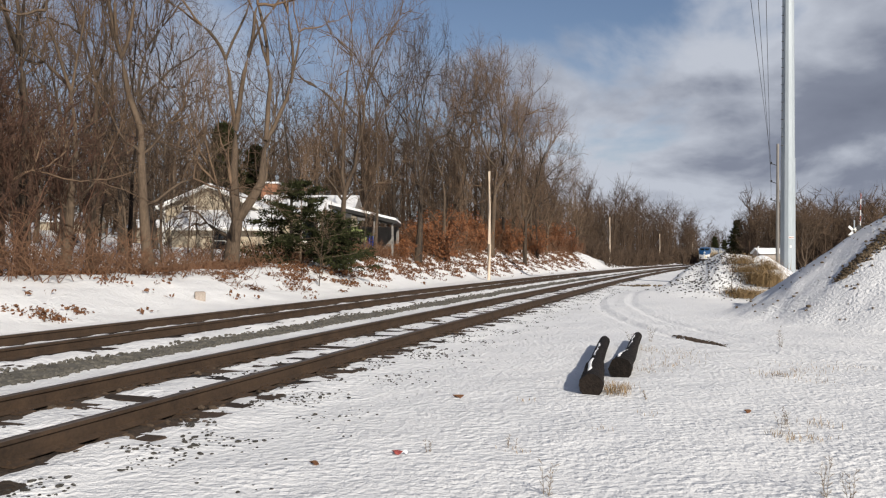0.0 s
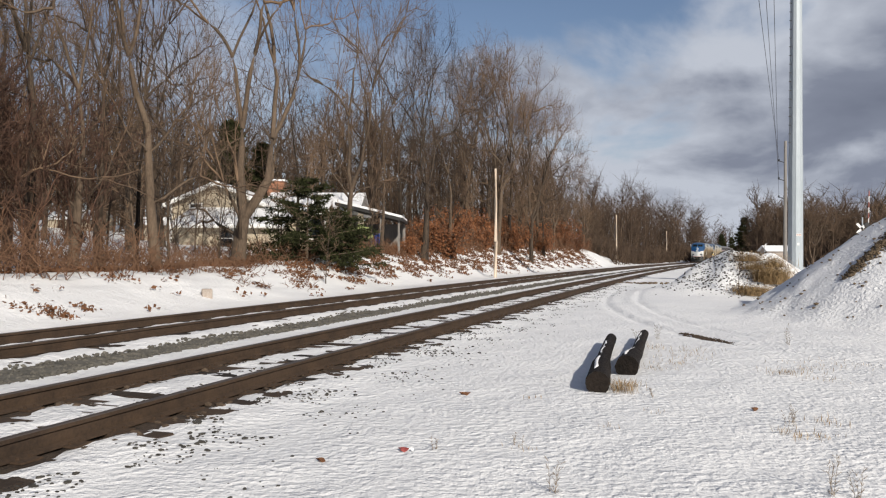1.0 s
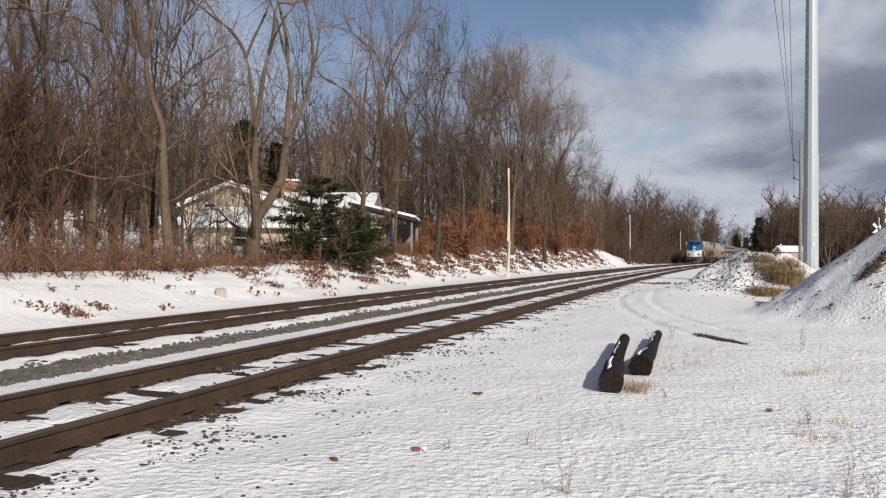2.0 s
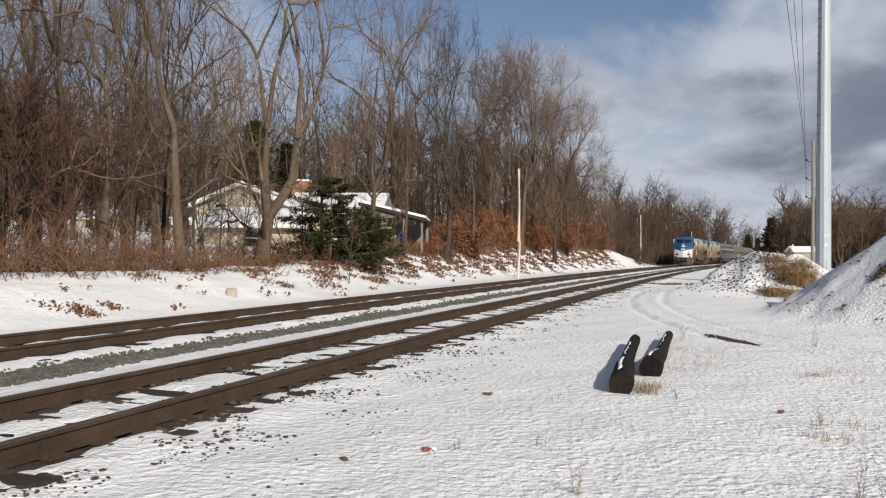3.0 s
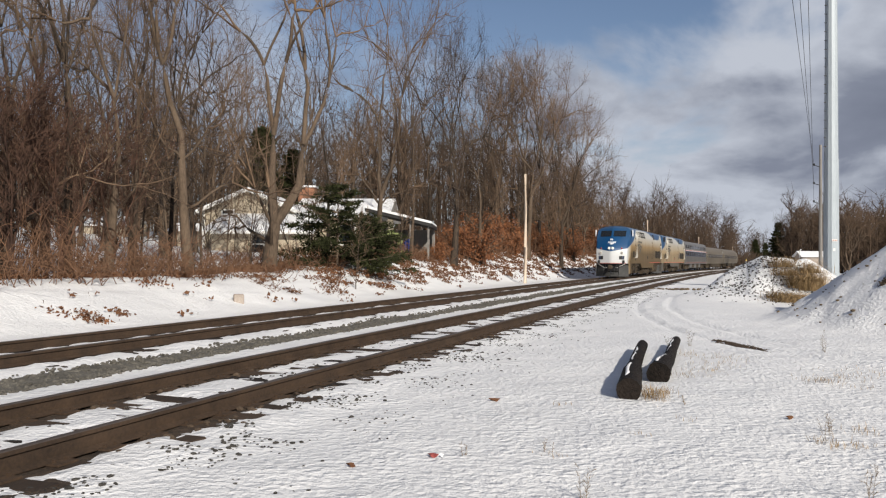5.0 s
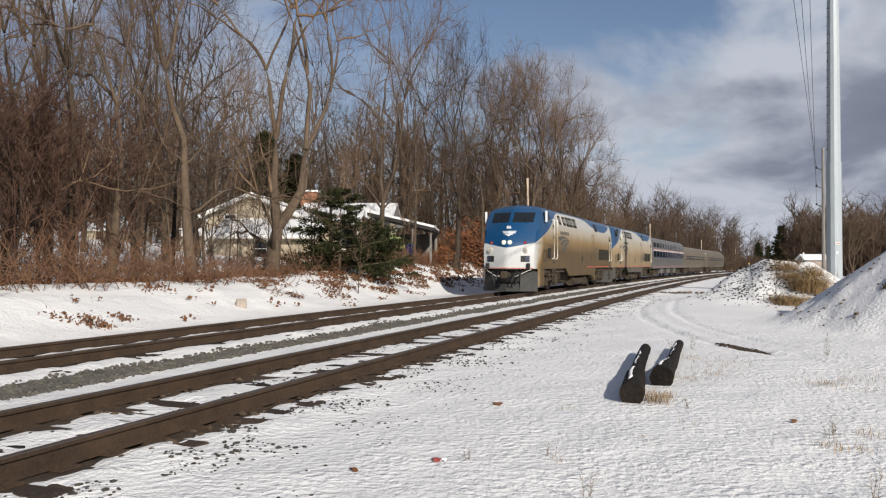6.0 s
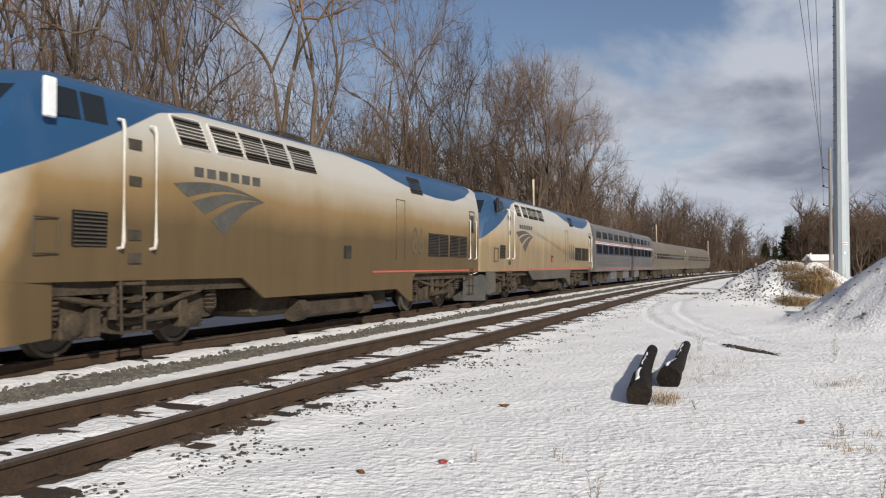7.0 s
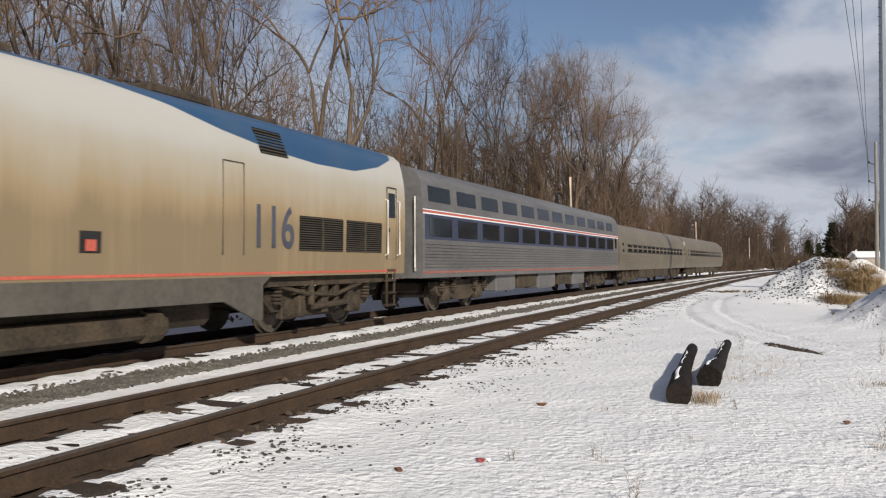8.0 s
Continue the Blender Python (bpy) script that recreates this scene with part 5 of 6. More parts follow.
def brush_belt(name, seed, belts, mat, label):
    """Low leafless brush that closes the foot of the far woods."""
    rng = np.random.default_rng(seed)
    w = Wood()
    for s0, s1, o0, o1, h, count, r in belts:
        for _ in range(count):
            s, o = rng.uniform(s0, s1), rng.uniform(o0, o1)
            x, y = map(float, spot(s, o))
            g = float(ground_z(s, o)) - 0.1
            for k in range(9):
                a = rng.uniform(0, 6.28)
                hh = h * rng.uniform(0.4, 1.1)
                q = np.array((x + math.cos(a) * hh * 0.45, y + math.sin(a) * hh * 0.45, g + hh))
                p = np.array((x + rng.normal(0, 0.4), y + rng.normal(0, 0.4), g))
                m = p * 0.5 + q * 0.5 + rng.normal(0, 0.12 * hh, 3)
                w.branch([p, m, q], [r, r * 0.75, r * 0.3], 3)
                for _ in range(3):
                    e = p + (q - p) * rng.uniform(0.3, 0.9)
                    w.branch([e, e + rng.normal(0, 0.22, 3) * hh + (0, 0, 0.1 * hh)], [r * 0.6, r * 0.3], 3)
    ob = link_mesh(name, w.mesh(name), mat)
    tagged(ob, label, "undergrowth", kind="stuff")


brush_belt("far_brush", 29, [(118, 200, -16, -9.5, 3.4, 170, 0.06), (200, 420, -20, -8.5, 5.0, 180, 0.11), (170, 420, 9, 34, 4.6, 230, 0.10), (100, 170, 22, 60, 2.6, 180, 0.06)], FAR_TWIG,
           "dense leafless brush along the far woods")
brush_belt("bank_brush", 31, [(56, 118, -20, -12.5, 2.4, 230, 0.022), (0, 22, -24, -13.5, 2.2, 150, 0.02), (22, 46, -20, -13.0, 0.9, 80, 0.016)], DRY_TWIG, "reddish-brown brush under the trees on the bank")


class Blades:
    """Gathers small flat leaves, needles or grass blades into one mesh."""

    def __init__(self):
        self.v, self.f = [], []

    def tri(self, a, b, c):
        n = len(self.v)
        self.v += [tuple(a), tuple(b), tuple(c)]
        self.f.append((n, n + 1, n + 2))

    def leaf(self, rng, p, size):
        d = rng.normal(0, 1, 3)
        d /= np.linalg.norm(d)
        e = np.cross(d, rng.normal(0, 1, 3))
        e /= np.linalg.norm(e) + 1e-9
        n = len(self.v)
        p = np.asarray(p)
        fold = np.cross(d, e) * size * 0.25
        self.v += [tuple(p - d * size), tuple(p + e * size * 0.6 + fold), tuple(p + d * size), tuple(p - e * size * 0.6 + fold)]
        self.f += [(n, n + 1, n + 2), (n, n + 2, n + 3)]

    def leaves(self, rng, P, size):
        """Many folded leaves at once, at random turns."""
        P, size = np.asarray(P, float), np.asarray(size, float)[:, None]
        d = rng.normal(0, 1, P.shape)
        d /= np.linalg.norm(d, axis=1, keepdims=True)
        e = np.cross(d, rng.normal(0, 1, P.shape))
        e /= np.linalg.norm(e, axis=1, keepdims=True) + 1e-9
        fold = np.cross(d, e) * size * 0.25
        V = np.stack([P - d * size, P + e * size * 0.6 + fold, P + d * size, P - e * size * 0.6 + fold], 1)
        n = len(self.v)
        i = n + 4 * np.arange(len(P))
        self.v += V.reshape(-1, 3).tolist()
        self.f += np.stack([i, i + 1, i + 2], 1).tolist() + np.stack([i, i + 2, i + 3], 1).tolist()

    def mesh(self, name):
        me = bpy.data.meshes.new(name)
        me.from_pydata(self.v, [], self.f)
        me.update()
        return me


def conifer_meshes(seed, H, R, whorls, per, low, droop, width=0.05, length=0.2):
    rng = np.random.default_rng(seed)
    trunk, needles = Wood(), Blades()
    trunk.branch([(0, 0, -0.3), (0, 0, H * 0.5), (0, 0, H)], [0.035 * H * 0.5, 0.02 * H * 0.5, 0.01], 7)
    for i in range(whorls):
        t = low + (1 - low) * (i + rng.uniform(0, 0.7)) / whorls
        ln0 = R * (1 - t) ** 0.75 + 0.12 * R
        for k in range(per):
            a = k * math.tau / per + rng.uniform(-0.5, 0.5)
            ln = ln0 * rng.uniform(0.6, 1.12)
            pts = bend(rng, (0, 0, H * t), (math.cos(a), math.sin(a), 0.25 - droop), ln, 4, 0.07, 0.02)
            trunk.branch(pts, [0.03, 0.024, 0.018, 0.012, 0.006], 3)
            for q in range(int(9 + ln * 9)):
                f = rng.uniform(0.15, 1) * 3.98
                j = int(f)
                p = pts[j] + (pts[j + 1] - pts[j]) * (f - j)
                side = aside(rng, pts[j + 1] - pts[j], rng.uniform(0.5, 1.1), rng.choice((0, math.pi)) + rng.normal(0, 0.35))
                tip = p + side * ln * rng.uniform(0.10, 0.28) - np.array((0, 0, 0.05 * ln))
                for _ in range(7):
                    c = p + (tip - p) * rng.uniform(0, 1)
                    d = side * 0.7 + rng.normal(0, 0.5, 3)
                    d = d / np.linalg.norm(d) * length
                    e = np.cross(d, rng.normal(0, 1, 3))
                    e = e / (np.linalg.norm(e) + 1e-9) * width
                    needles.tri(c - e, c + e, c + d)
    return trunk.mesh("trunk"), needles.mesh("foliage")


def conifer(meshes, x, y, turn, size, label, group=""):
    t = thing("conifer", plant(x, y, turn, size), label, "evergreen tree", group)
    for me, mat, nm in zip(meshes, (BARK, NEEDLE), ("trunk", "foliage")):
        if not me.materials:
            me.materials.append(mat)
        ob = new(nm, me)
        ob.parent = t


SPRUCE = conifer_meshes(3, 3.3, 2.5, 11, 6, 0.04, 0.10, 0.028, 0.17)
PINE = conifer_meshes(4, 12.0, 3.0, 18, 6, 0.22, 0.05, 0.09, 0.5)
conifer(SPRUCE, -0.178 * 36, 36, 0.4, 1.16, "low spreading dark green spruce before the house")
conifer(SPRUCE, -0.135 * 37.5, 37.5, 2.4, 0.82, "low spreading dark green spruce before the house")
for tx, d, sz in ((-0.275, 74, 0.92), (-0.235, 80, 0.8)):
    conifer(PINE, tx * d, d, tx * 9, sz, "dark green pine rising behind the house", "pines behind the house")
for tx, d, sz in ((0.368, 150, 0.74), (0.378, 158, 0.55), (0.34, 300, 0.8), (0.352, 290, 0.7)):
    conifer(PINE, tx * d, d, tx * 90, sz, "dark distant pine beyond the bend", "distant pines")


def leafy_shrub(seed, H, leaves):
    rng = np.random.default_rng(seed)
    w, b = Wood(), Blades()
    for k in range(9):
        a = rng.uniform(0, math.tau)
        pts = bend(rng, (rng.normal(0, 0.15), rng.normal(0, 0.15), -0.1), (0.5 * math.cos(a), 0.5 * math.sin(a), 1), H * rng.uniform(0.6, 1.0), 6, 0.12, 0.05)
        w.branch(pts, [0.03, 0.026, 0.022, 0.018, 0.014, 0.01, 0.006], 4)
        for q in range(14):
            j = rng.integers(1, 6)
            d = aside(rng, pts[j + 1] - pts[j], rng.uniform(0.5, 1.1), rng.uniform(0, 6.28))
            e = bend(rng, pts[j], d, H * rng.uniform(0.12, 0.3), 3, 0.15, 0.03)
            w.branch(e, [0.011, 0.009, 0.007, 0.004], 3)
            i = rng.integers(0, 3, leaves)
            E = np.array(e)
            P = E[i] + (E[i + 1] - E[i]) * rng.uniform(0, 1, (leaves, 1)) + rng.normal(0, 0.09, (leaves, 3))
            b.leaves(rng, P, rng.uniform(0.055, 0.11, leaves))
    return w.mesh("branchwork"), b.mesh("foliage")


RUST = [leafy_shrub(91 + k, 3.2, 12) for k in range(3)]


def rust_shrub(x, y, turn, size, k):
    t = thing("oak_shrub", plant(x, y, turn, size), "young oak still holding rust-brown dead leaves", "shrub", "rust-leaved shrubs on the bank")
    for me, mat, nm in zip(RUST[k], (BARK, RUST_LEAF), ("branchwork", "foliage")):
        if not me.materials:
            me.materials.append(mat)
        ob = new(nm, me)
        ob.parent = t


for _ in range(50):
    s, o = 46 + 64 * trng.uniform(0, 1) ** 1.2, trng.uniform(-16.5, -11.6)
    x, y = map(float, spot(s, o))
    if x / y < -0.055:
        continue
    rust_shrub(x, y, trng.uniform(0, 6.28), trng.uniform(0.4, 1.3), trng.randrange(3))
for tx, d, sz in ((0.52, 105, 1.1), (0.55, 108, 1.3), (0.50, 112, 0.9)):
    rust_shrub(tx * d, d, tx * 50, sz, 1)


def bramble():
    """Tangled dry canes along the top of the bank."""
    rng = np.random.default_rng(17)
    w = Wood()
    for _ in range(2100):
        s = rng.uniform(-2, 50) if rng.uniform() < 0.8 else rng.uniform(50, 110)
        o = -10.5 - 1.5 * float(step(20, 50, s)) - abs(rng.normal(0, 1.8))
        x, y = map(float, spot(s, o))
        z = float(ground_z(s, o))
        h = rng.uniform(0.5, 1.7) * (1.35 if rng.uniform() < 0.25 else 0.9) * (1 - 0.5 * float(step(20, 25, s)) * (1 - float(step(52, 58, s))))
        a = rng.uniform(0, 6.28)
        pts = bend(rng, (x, y, z - 0.05), (0.5 * math.cos(a), 0.5 * math.sin(a), 1), h * 1.2, 4, 0.22, -0.10)
        w.branch(pts, [0.014, 0.012, 0.010, 0.008, 0.004], 3)
        for _ in range(5):
            j = rng.integers(1, 4)
            d = aside(rng, pts[j + 1] - pts[j], rng.uniform(0.4, 1.2), rng.uniform(0, 6.28))
            w.branch(bend(rng, pts[j], d, h * rng.uniform(0.25, 0.6), 2, 0.25, -0.05), [0.009, 0.007, 0.004], 3)
    for _ in range(2200):      # low dead stalks down the slope
        s = 24 + 84 * rng.uniform() ** 1.4
        toe = -7.3 - 1.4 * float(step(20, 50, s))
        o = toe - 0.8 - 5.0 * rng.uniform() ** 0.7
        if float(wave(s * 0.8, o * 2.2, 1.35)) < 0.12 - 0.10 * (toe - o):
            continue
        x, y = map(float, spot(s, o))
        z = float(ground_z(s, o))
        for _ in range(3):
            a = rng.uniform(0, 6.28)
            pts = bend(rng, (x + rng.normal(0, 0.1), y + rng.normal(0, 0.1), z - 0.03), (math.cos(a), math.sin(a), 0.7), rng.uniform(0.2, 0.6), 3, 0.25, -0.15)
            w.branch(pts, [0.013, 0.011, 0.008, 0.004], 3)
    ob = link_mesh("bramble", w.mesh("bramble"), DRY_TWIG)
    tagged(ob, "tangled dry reddish brambles along the bank top", "undergrowth", kind="stuff")


bramble()


def litter():
    """Fallen leaves and dead stalks breaking the snow on the bank."""
    rng = np.random.default_rng(23)
    b = Blades()
    s = rng.uniform(-1, 105, 90000)
    toe = -7.3 - 1.4 * step(20, 50, s)
    o = toe - rng.uniform(0.2, 6.5, len(s))
    dens = 0.14 + 0.86 * step(20, 34, s) * step(0.2, 2.6, toe - o) + 0.75 * step(3.6, 4.6, toe - o)
    patch = wave(s * 0.8, o * 2.2, 1.35) + 0.5 * wave(s, o * 2, 3.3)
    keep = (patch > 0.72 - 0.95 * dens) & (rng.uniform(0, 1, len(s)) < dens)
    s, o = s[keep][:11500], o[keep][:11500]
    x, y = spot(s, o)
    P = np.repeat(np.stack([x, y, ground_z(s, o)], 1), 5, 0)
    P[:, :2] += rng.normal(0, 0.10, (len(P), 2))
    P[:, 2] += np.abs(rng.normal(0.02, 0.05, len(P)))
    b.leaves(rng, P, rng.uniform(0.04, 0.10, len(P)))
    for s, o, n, r in [(*along(*q), n, r) for q, n, r in (((-9.02, 18.27), 150, 0.2), ((-8.78, 19.31), 60, 0.13), ((-9.62, 23.1), 90, 0.3), ((-5.82, 31.25), 140, 0.35), ((-9.6, 18.0), 40, 0.2))]:
        ss, oo = s + rng.normal(0, r, n), o + rng.normal(0, r, n)
        x, y = spot(ss, oo)
        b.leaves(rng, np.stack([x, y, ground_z(ss, oo) + np.abs(rng.normal(0.02, 0.04, n))], 1), rng.uniform(0.03, 0.07, n))
    ob = link_mesh("leaf_litter", b.mesh("leaf_litter"), LITTER)
    tagged(ob, "brown fallen leaves lying in patches on the snow", "leaf litter", kind="stuff")


litter()


# ---- poles and wires ----
def build_post(tx, d, h, r, lean=0.0):
    x, y = at_bearing(tx, d)
    bm = bmesh.new()
    tube(bm, [(0, 0, -0.6), (0.004 * h, 0, h * 0.33), (lean * 0.5, 0, h * 0.66), (lean, 0, h)], [r, r * 0.93, r * 0.84, r * 0.74], 12)
    ob = link("line_post", bm, POST, smooth=False)
    ob.matrix_basis = pose(x, y, gz(x, y))
    sharpen(ob)
    tagged(ob, "bare weathered wooden post beside the track", "post", "posts along the line")


for tx, d, h, r in ((0.0575, 55.5, 7.55, 0.125), (0.2085, 124, 7.2, 0.13), (0.2712, 188, 7.1, 0.14), (0.3125, 265, 7.0, 0.15), (0.342, 330, 6.6, 0.15)):
    build_post(tx, d, h, r)


def build_steel_pole():
    x, y = at_bearing(0.4315, 46.0)
    t = thing("steel_pole", pose(x, y, gz(x, y) - 0.1, 0, 0, 11), "tall galvanised twelve-sided steel power pole with climbing pegs", "utility pole")
    n = 12
    joint = 7.55
    bm = tubed([(0, 0, -0.5), (0, 0, joint)], [0.425, 0.392], n)
    part("lower_shaft", bm, GALV, t)
    part("upper_shaft", tubed([(0, 0, joint - 0.9), (0, 0, joint), (0, 0, 30)], [0.372, 0.370, 0.235], n), GALV, t)
    part("joint_collar", tubed([(0, 0, joint - 0.05), (0, 0, joint + 0.02)], [0.402, 0.402], n), GALV, t)
    for k in range(44):
        z = 8.3 + 0.5 * k
        r = 0.37 - 0.006 * (z - 7.5)
        a = radians(188)
        bm = tubed([(r * 0.95 * math.cos(a), r * 0.95 * math.sin(a), z), ((r + 0.15) * math.cos(a), (r + 0.15) * math.sin(a), z)], 0.016, 6)
        part("climbing_peg", bm, GRIMY, t)
    a = radians(262)
    m = Matrix.Rotation(a, 4, "Z")
    bm = boxed(0.40, 0.412, -0.16, 0.14, 2.95, 3.08)
    bm.transform(m)
    part("number_tag", bm, WHITE, t, "small white tag with red marks")
    bm = bmesh.new()
    for k in range(4):
        box(bm, 0.413, 0.416, -0.13 + k * 0.07, -0.085 + k * 0.07, 2.98, 3.05)
    bm.transform(m)
    part("tag_bar", bm, SIGN_RED, t)
    bm = boxed(0.40, 0.41, -0.09, 0.03, 2.42, 2.56)
    bm.transform(m)
    part("small_tag", bm, WHITE, t)


build_steel_pole()


def build_service_pole():
    x, y = at_bearing(0.4187, 62.0)
    t = thing("wooden_pole", pose(x, y, gz(x, y)), "dark wooden service pole with side brackets and insulators", "utility pole")
    part("shaft", tubed([(0, 0, -0.5), (0, 0, 10.6)], [0.15, 0.10], 10), DARK_WOOD, t)
    for z in (9.0, 7.6, 6.2):
        br = part("bracket", tubed([(0, 0, z - 0.1), (-0.35, 0, z + 0.02), (-0.5, 0, z + 0.05)], 0.03, 6), BLACK, t)
        bm = bmesh.new()
        disc(bm, (-0.5, 0, z + 0.02), (0, 0, 1), [(0.05, 0), (0.09, 0.04), (0.05, 0.08), (0.09, 0.12), (0.04, 0.17)], 10)
        part("insulator", bm, BLACK, br)
    for k, (z, x2) in enumerate(((9.15, 0.382), (7.75, 0.392), (6.35, 0.403))):
        bm = bmesh.new()
        a = Vector((x - 0.5, y, gz(x, y) + z))
        # the span climbs towards the next pole, behind and above the eye
        b = Vector((x2 * 26.0 - 0.0, 26.0, 10.2 + 0.12 * k))
        c = b + (b - a) * 1.2 + Vector((0, 0, 1.5))
        pts = []
        for i in range(25):
            u = i / 24
            p = a * (1 - u) ** 2 + b * 2 * u * (1 - u) + c * u * u
            pts.append(p)
        tube(bm, pts, 0.010, 5)
        w = link("power_line", bm, CABLE)
        tagged(w, "black overhead power line sagging between the poles", "cable", "overhead lines")


build_service_pole()


def build_lineside_cable():
    """A thin cable that runs past the trees along the bank."""
    bm = bmesh.new()
    pts = []
    for i in range(31):
        u = i / 30
        s, o = -4 + 60 * u, -12.0 - 3 * u
        x, y = spot(s, o)
        pts.append((float(x), float(y), 8.4 - 2.2 * u - 1.6 * math.sin(math.pi * u)))
    tube(bm, pts, 0.012, 5)
    tagged(link("telephone_cable", bm, CABLE), "thin dark cable strung along the bank", "cable")


build_lineside_cable()


# ---- house ----
def gable_roof(bm, x0, x1, y0, y1, eave, ridge, over, along_x, thick):
    """Two sloping slabs that meet at a ridge."""
    if along_x:
        ym = (y0 + y1) / 2
        k = (ridge - eave) / (ym - y0)
        out = [(y0 - over, eave - k * over), (ym, ridge), (y1 + over, eave - k * over), (y1 + over, eave - k * over + thick), (ym, ridge + thick), (y0 - over, eave - k * over + thick)]
        prism(bm, out, "x", x0 - over, x1 + over)
    else:
        xm = (x0 + x1) / 2
        k = (ridge - eave) / (xm - x0)
        out = [(x0 - over, eave - k * over), (xm, ridge), (x1 + over, eave - k * over), (x1 + over, eave - k * over + thick), (xm, ridge + thick), (x0 - over, eave - k * over + thick)]
        prism(bm, out, "y", y0 - over, y1 + over)
    return bm


def window_part(parent, x0, x1, y, z0, z1):
    f = part("window", boxed(x0 - 0.09, x1 + 0.09, y - 0.05, y + 0.02, z0 - 0.09, z1 + 0.09), WHITE, parent, "white-framed window")
    zm = (z0 + z1) / 2
    part("pane", boxed(x0, x1, y - 0.06, y - 0.052, z0, zm - 0.02), GLASS, f)
    part("pane", boxed(x0, x1, y - 0.06, y - 0.052, zm + 0.02, z1), GLASS, f)
    part("sill", boxed(x0 - 0.13, x1 + 0.13, y - 0.12, y + 0.02, z0 - 0.14, z0 - 0.09), WHITE, f)


def build_house():
    H = thing("house", pose(0, 0, 0), "cream house with snow on low gabled roofs and a brick chimney", "house")
    g = 0.9
    # wing whose gable looks to the line
    bm = bmesh.new()
    prism(bm, [(-18.3, g), (-12.0, g), (-12.0, 4.75), (-15.15, 6.15), (-18.3, 4.75)], "y", 52.0, 60.0)
    part("gable_wall", bm, CREAM, H)
    part("gable_roof", gable_roof(bmesh.new(), -18.3, -12.0, 52.0, 60.0, 4.77, 6.17, 0.45, False, 0.12), SNOW_ROOF, H, "snow-covered gable roof")
    bm = bmesh.new()
    for xa, za, xb, zb in ((-18.75, 4.50, -15.15, 6.10), (-15.15, 6.10, -11.55, 4.50)):
        prism(bm, [(xa, za - 0.10), (xb, zb - 0.10), (xb, zb + 0.1), (xa, za + 0.1)], "y", 51.50, 51.56)
    part("barge_board", bm, WHITE, H)
    window_part(H, -16.9, -16.2, 52.0, 4.2, 4.75)
    part("corner_board", boxed(-18.36, -18.1, 51.96, 52.1, g, 4.7), WHITE, H)
    # main range
    part("main_wall", boxed(-12.0, -6.4, 52.4, 59.6, g, 4.45), CREAM, H)
    part("main_roof", gable_roof(bmesh.new(), -12.0, -6.4, 52.4, 59.6, 4.47, 5.75, 0.5, True, 0.12), SNOW_ROOF, H, "snow-covered main roof")
    bm = bmesh.new()
    for x in (-11.98, -6.42):
        prism(bm, [(52.4, 4.45), (59.6, 4.45), (56.0, 5.70)], "x", x - 0.02, x + 0.02)
    part("gable_end", bm, CREAM, H)
    part("fascia", boxed(-12.4, -5.95, 51.82, 51.88, 4.12, 4.30), WHITE, H)
    window_part(H, -9.2, -8.2, 52.4, 2.6, 3.8)
    # lean-to with a door-high wall
    part("lean_to_wall", boxed(-16.3, -10.4, 48.0, 52.0, g, 3.22), CREAM, H)
    bm = bmesh.new()
    prism(bm, [(47.5, 3.16), (52.0, 4.42), (52.0, 4.56), (47.5, 3.30)], "x", -16.8, -9.9)
    part("lean_to_roof", bm, SNOW_ROOF, H, "snow-covered lean-to roof")
    part("gutter", boxed(-16.8, -9.9, 47.42, 47.5, 3.08, 3.20), WHITE, H)
    window_part(H, -13.75, -13.05, 48.0, 1.95, 3.0)
    # open porch
    bm = bmesh.new()
    prism(bm, [(-7.0, 4.75), (-2.9, 3.80), (-2.9, 3.94), (-7.0, 4.90)], "y", 48.6, 54.5)
    part("porch_roof", bm, SNOW_ROOF, H, "snow-covered porch roof")
    bm = bmesh.new()
    prism(bm, [(-7.0, 4.55), (-2.85, 3.58), (-2.85, 3.79), (-7.0, 4.74)], "y", 48.62, 54.4)
    part("porch_deck", bm, BLACK, H, "dark underside of the porch roof")
    for x, y in ((-4.2, 48.9), (-3.1, 48.9), (-3.1, 53.9), (-6.2, 48.9)):
        part("porch_post", boxed(x - 0.06, x + 0.06, y - 0.06, y + 0.06, 1.2, 3.95), DARK_WOOD, H)
    part("porch_back_wall", boxed(-6.4, -3.0, 54.2, 54.35, 1.2, 3.6), DARK_WOOD, H)
    # chimney
    ch = part("chimney", boxed(-12.9, -11.75, 56.4, 57.4, 4.5, 6.7, bevel=0.02), BRICK, H, "red brick chimney")
    part("chimney_cap", boxed(-13.0, -11.65, 56.3, 57.5, 6.7, 6.82), SNOW_ROOF, ch)
    for r in range(9):
        for k in range(4):
            x = -12.88 + k * 0.285 + (0.14 if r % 2 else 0)
            if x + 0.25 < -11.74:
                part("brick", boxed(x, x + 0.26, 56.385, 56.40, 5.9 + r * 0.085, 5.965 + r * 0.085), BRICK, ch)


build_house()


def stand(name, bm, mat, x, y, label, category, turn=0.0, smooth=False, sink=0.0, group=""):
    ob = link(name, bm, mat, smooth=smooth)
    ob.matrix_basis = pose(x, y, gz(x, y) - sink, 0, 0, turn)
    return tagged(ob, label, category, group)


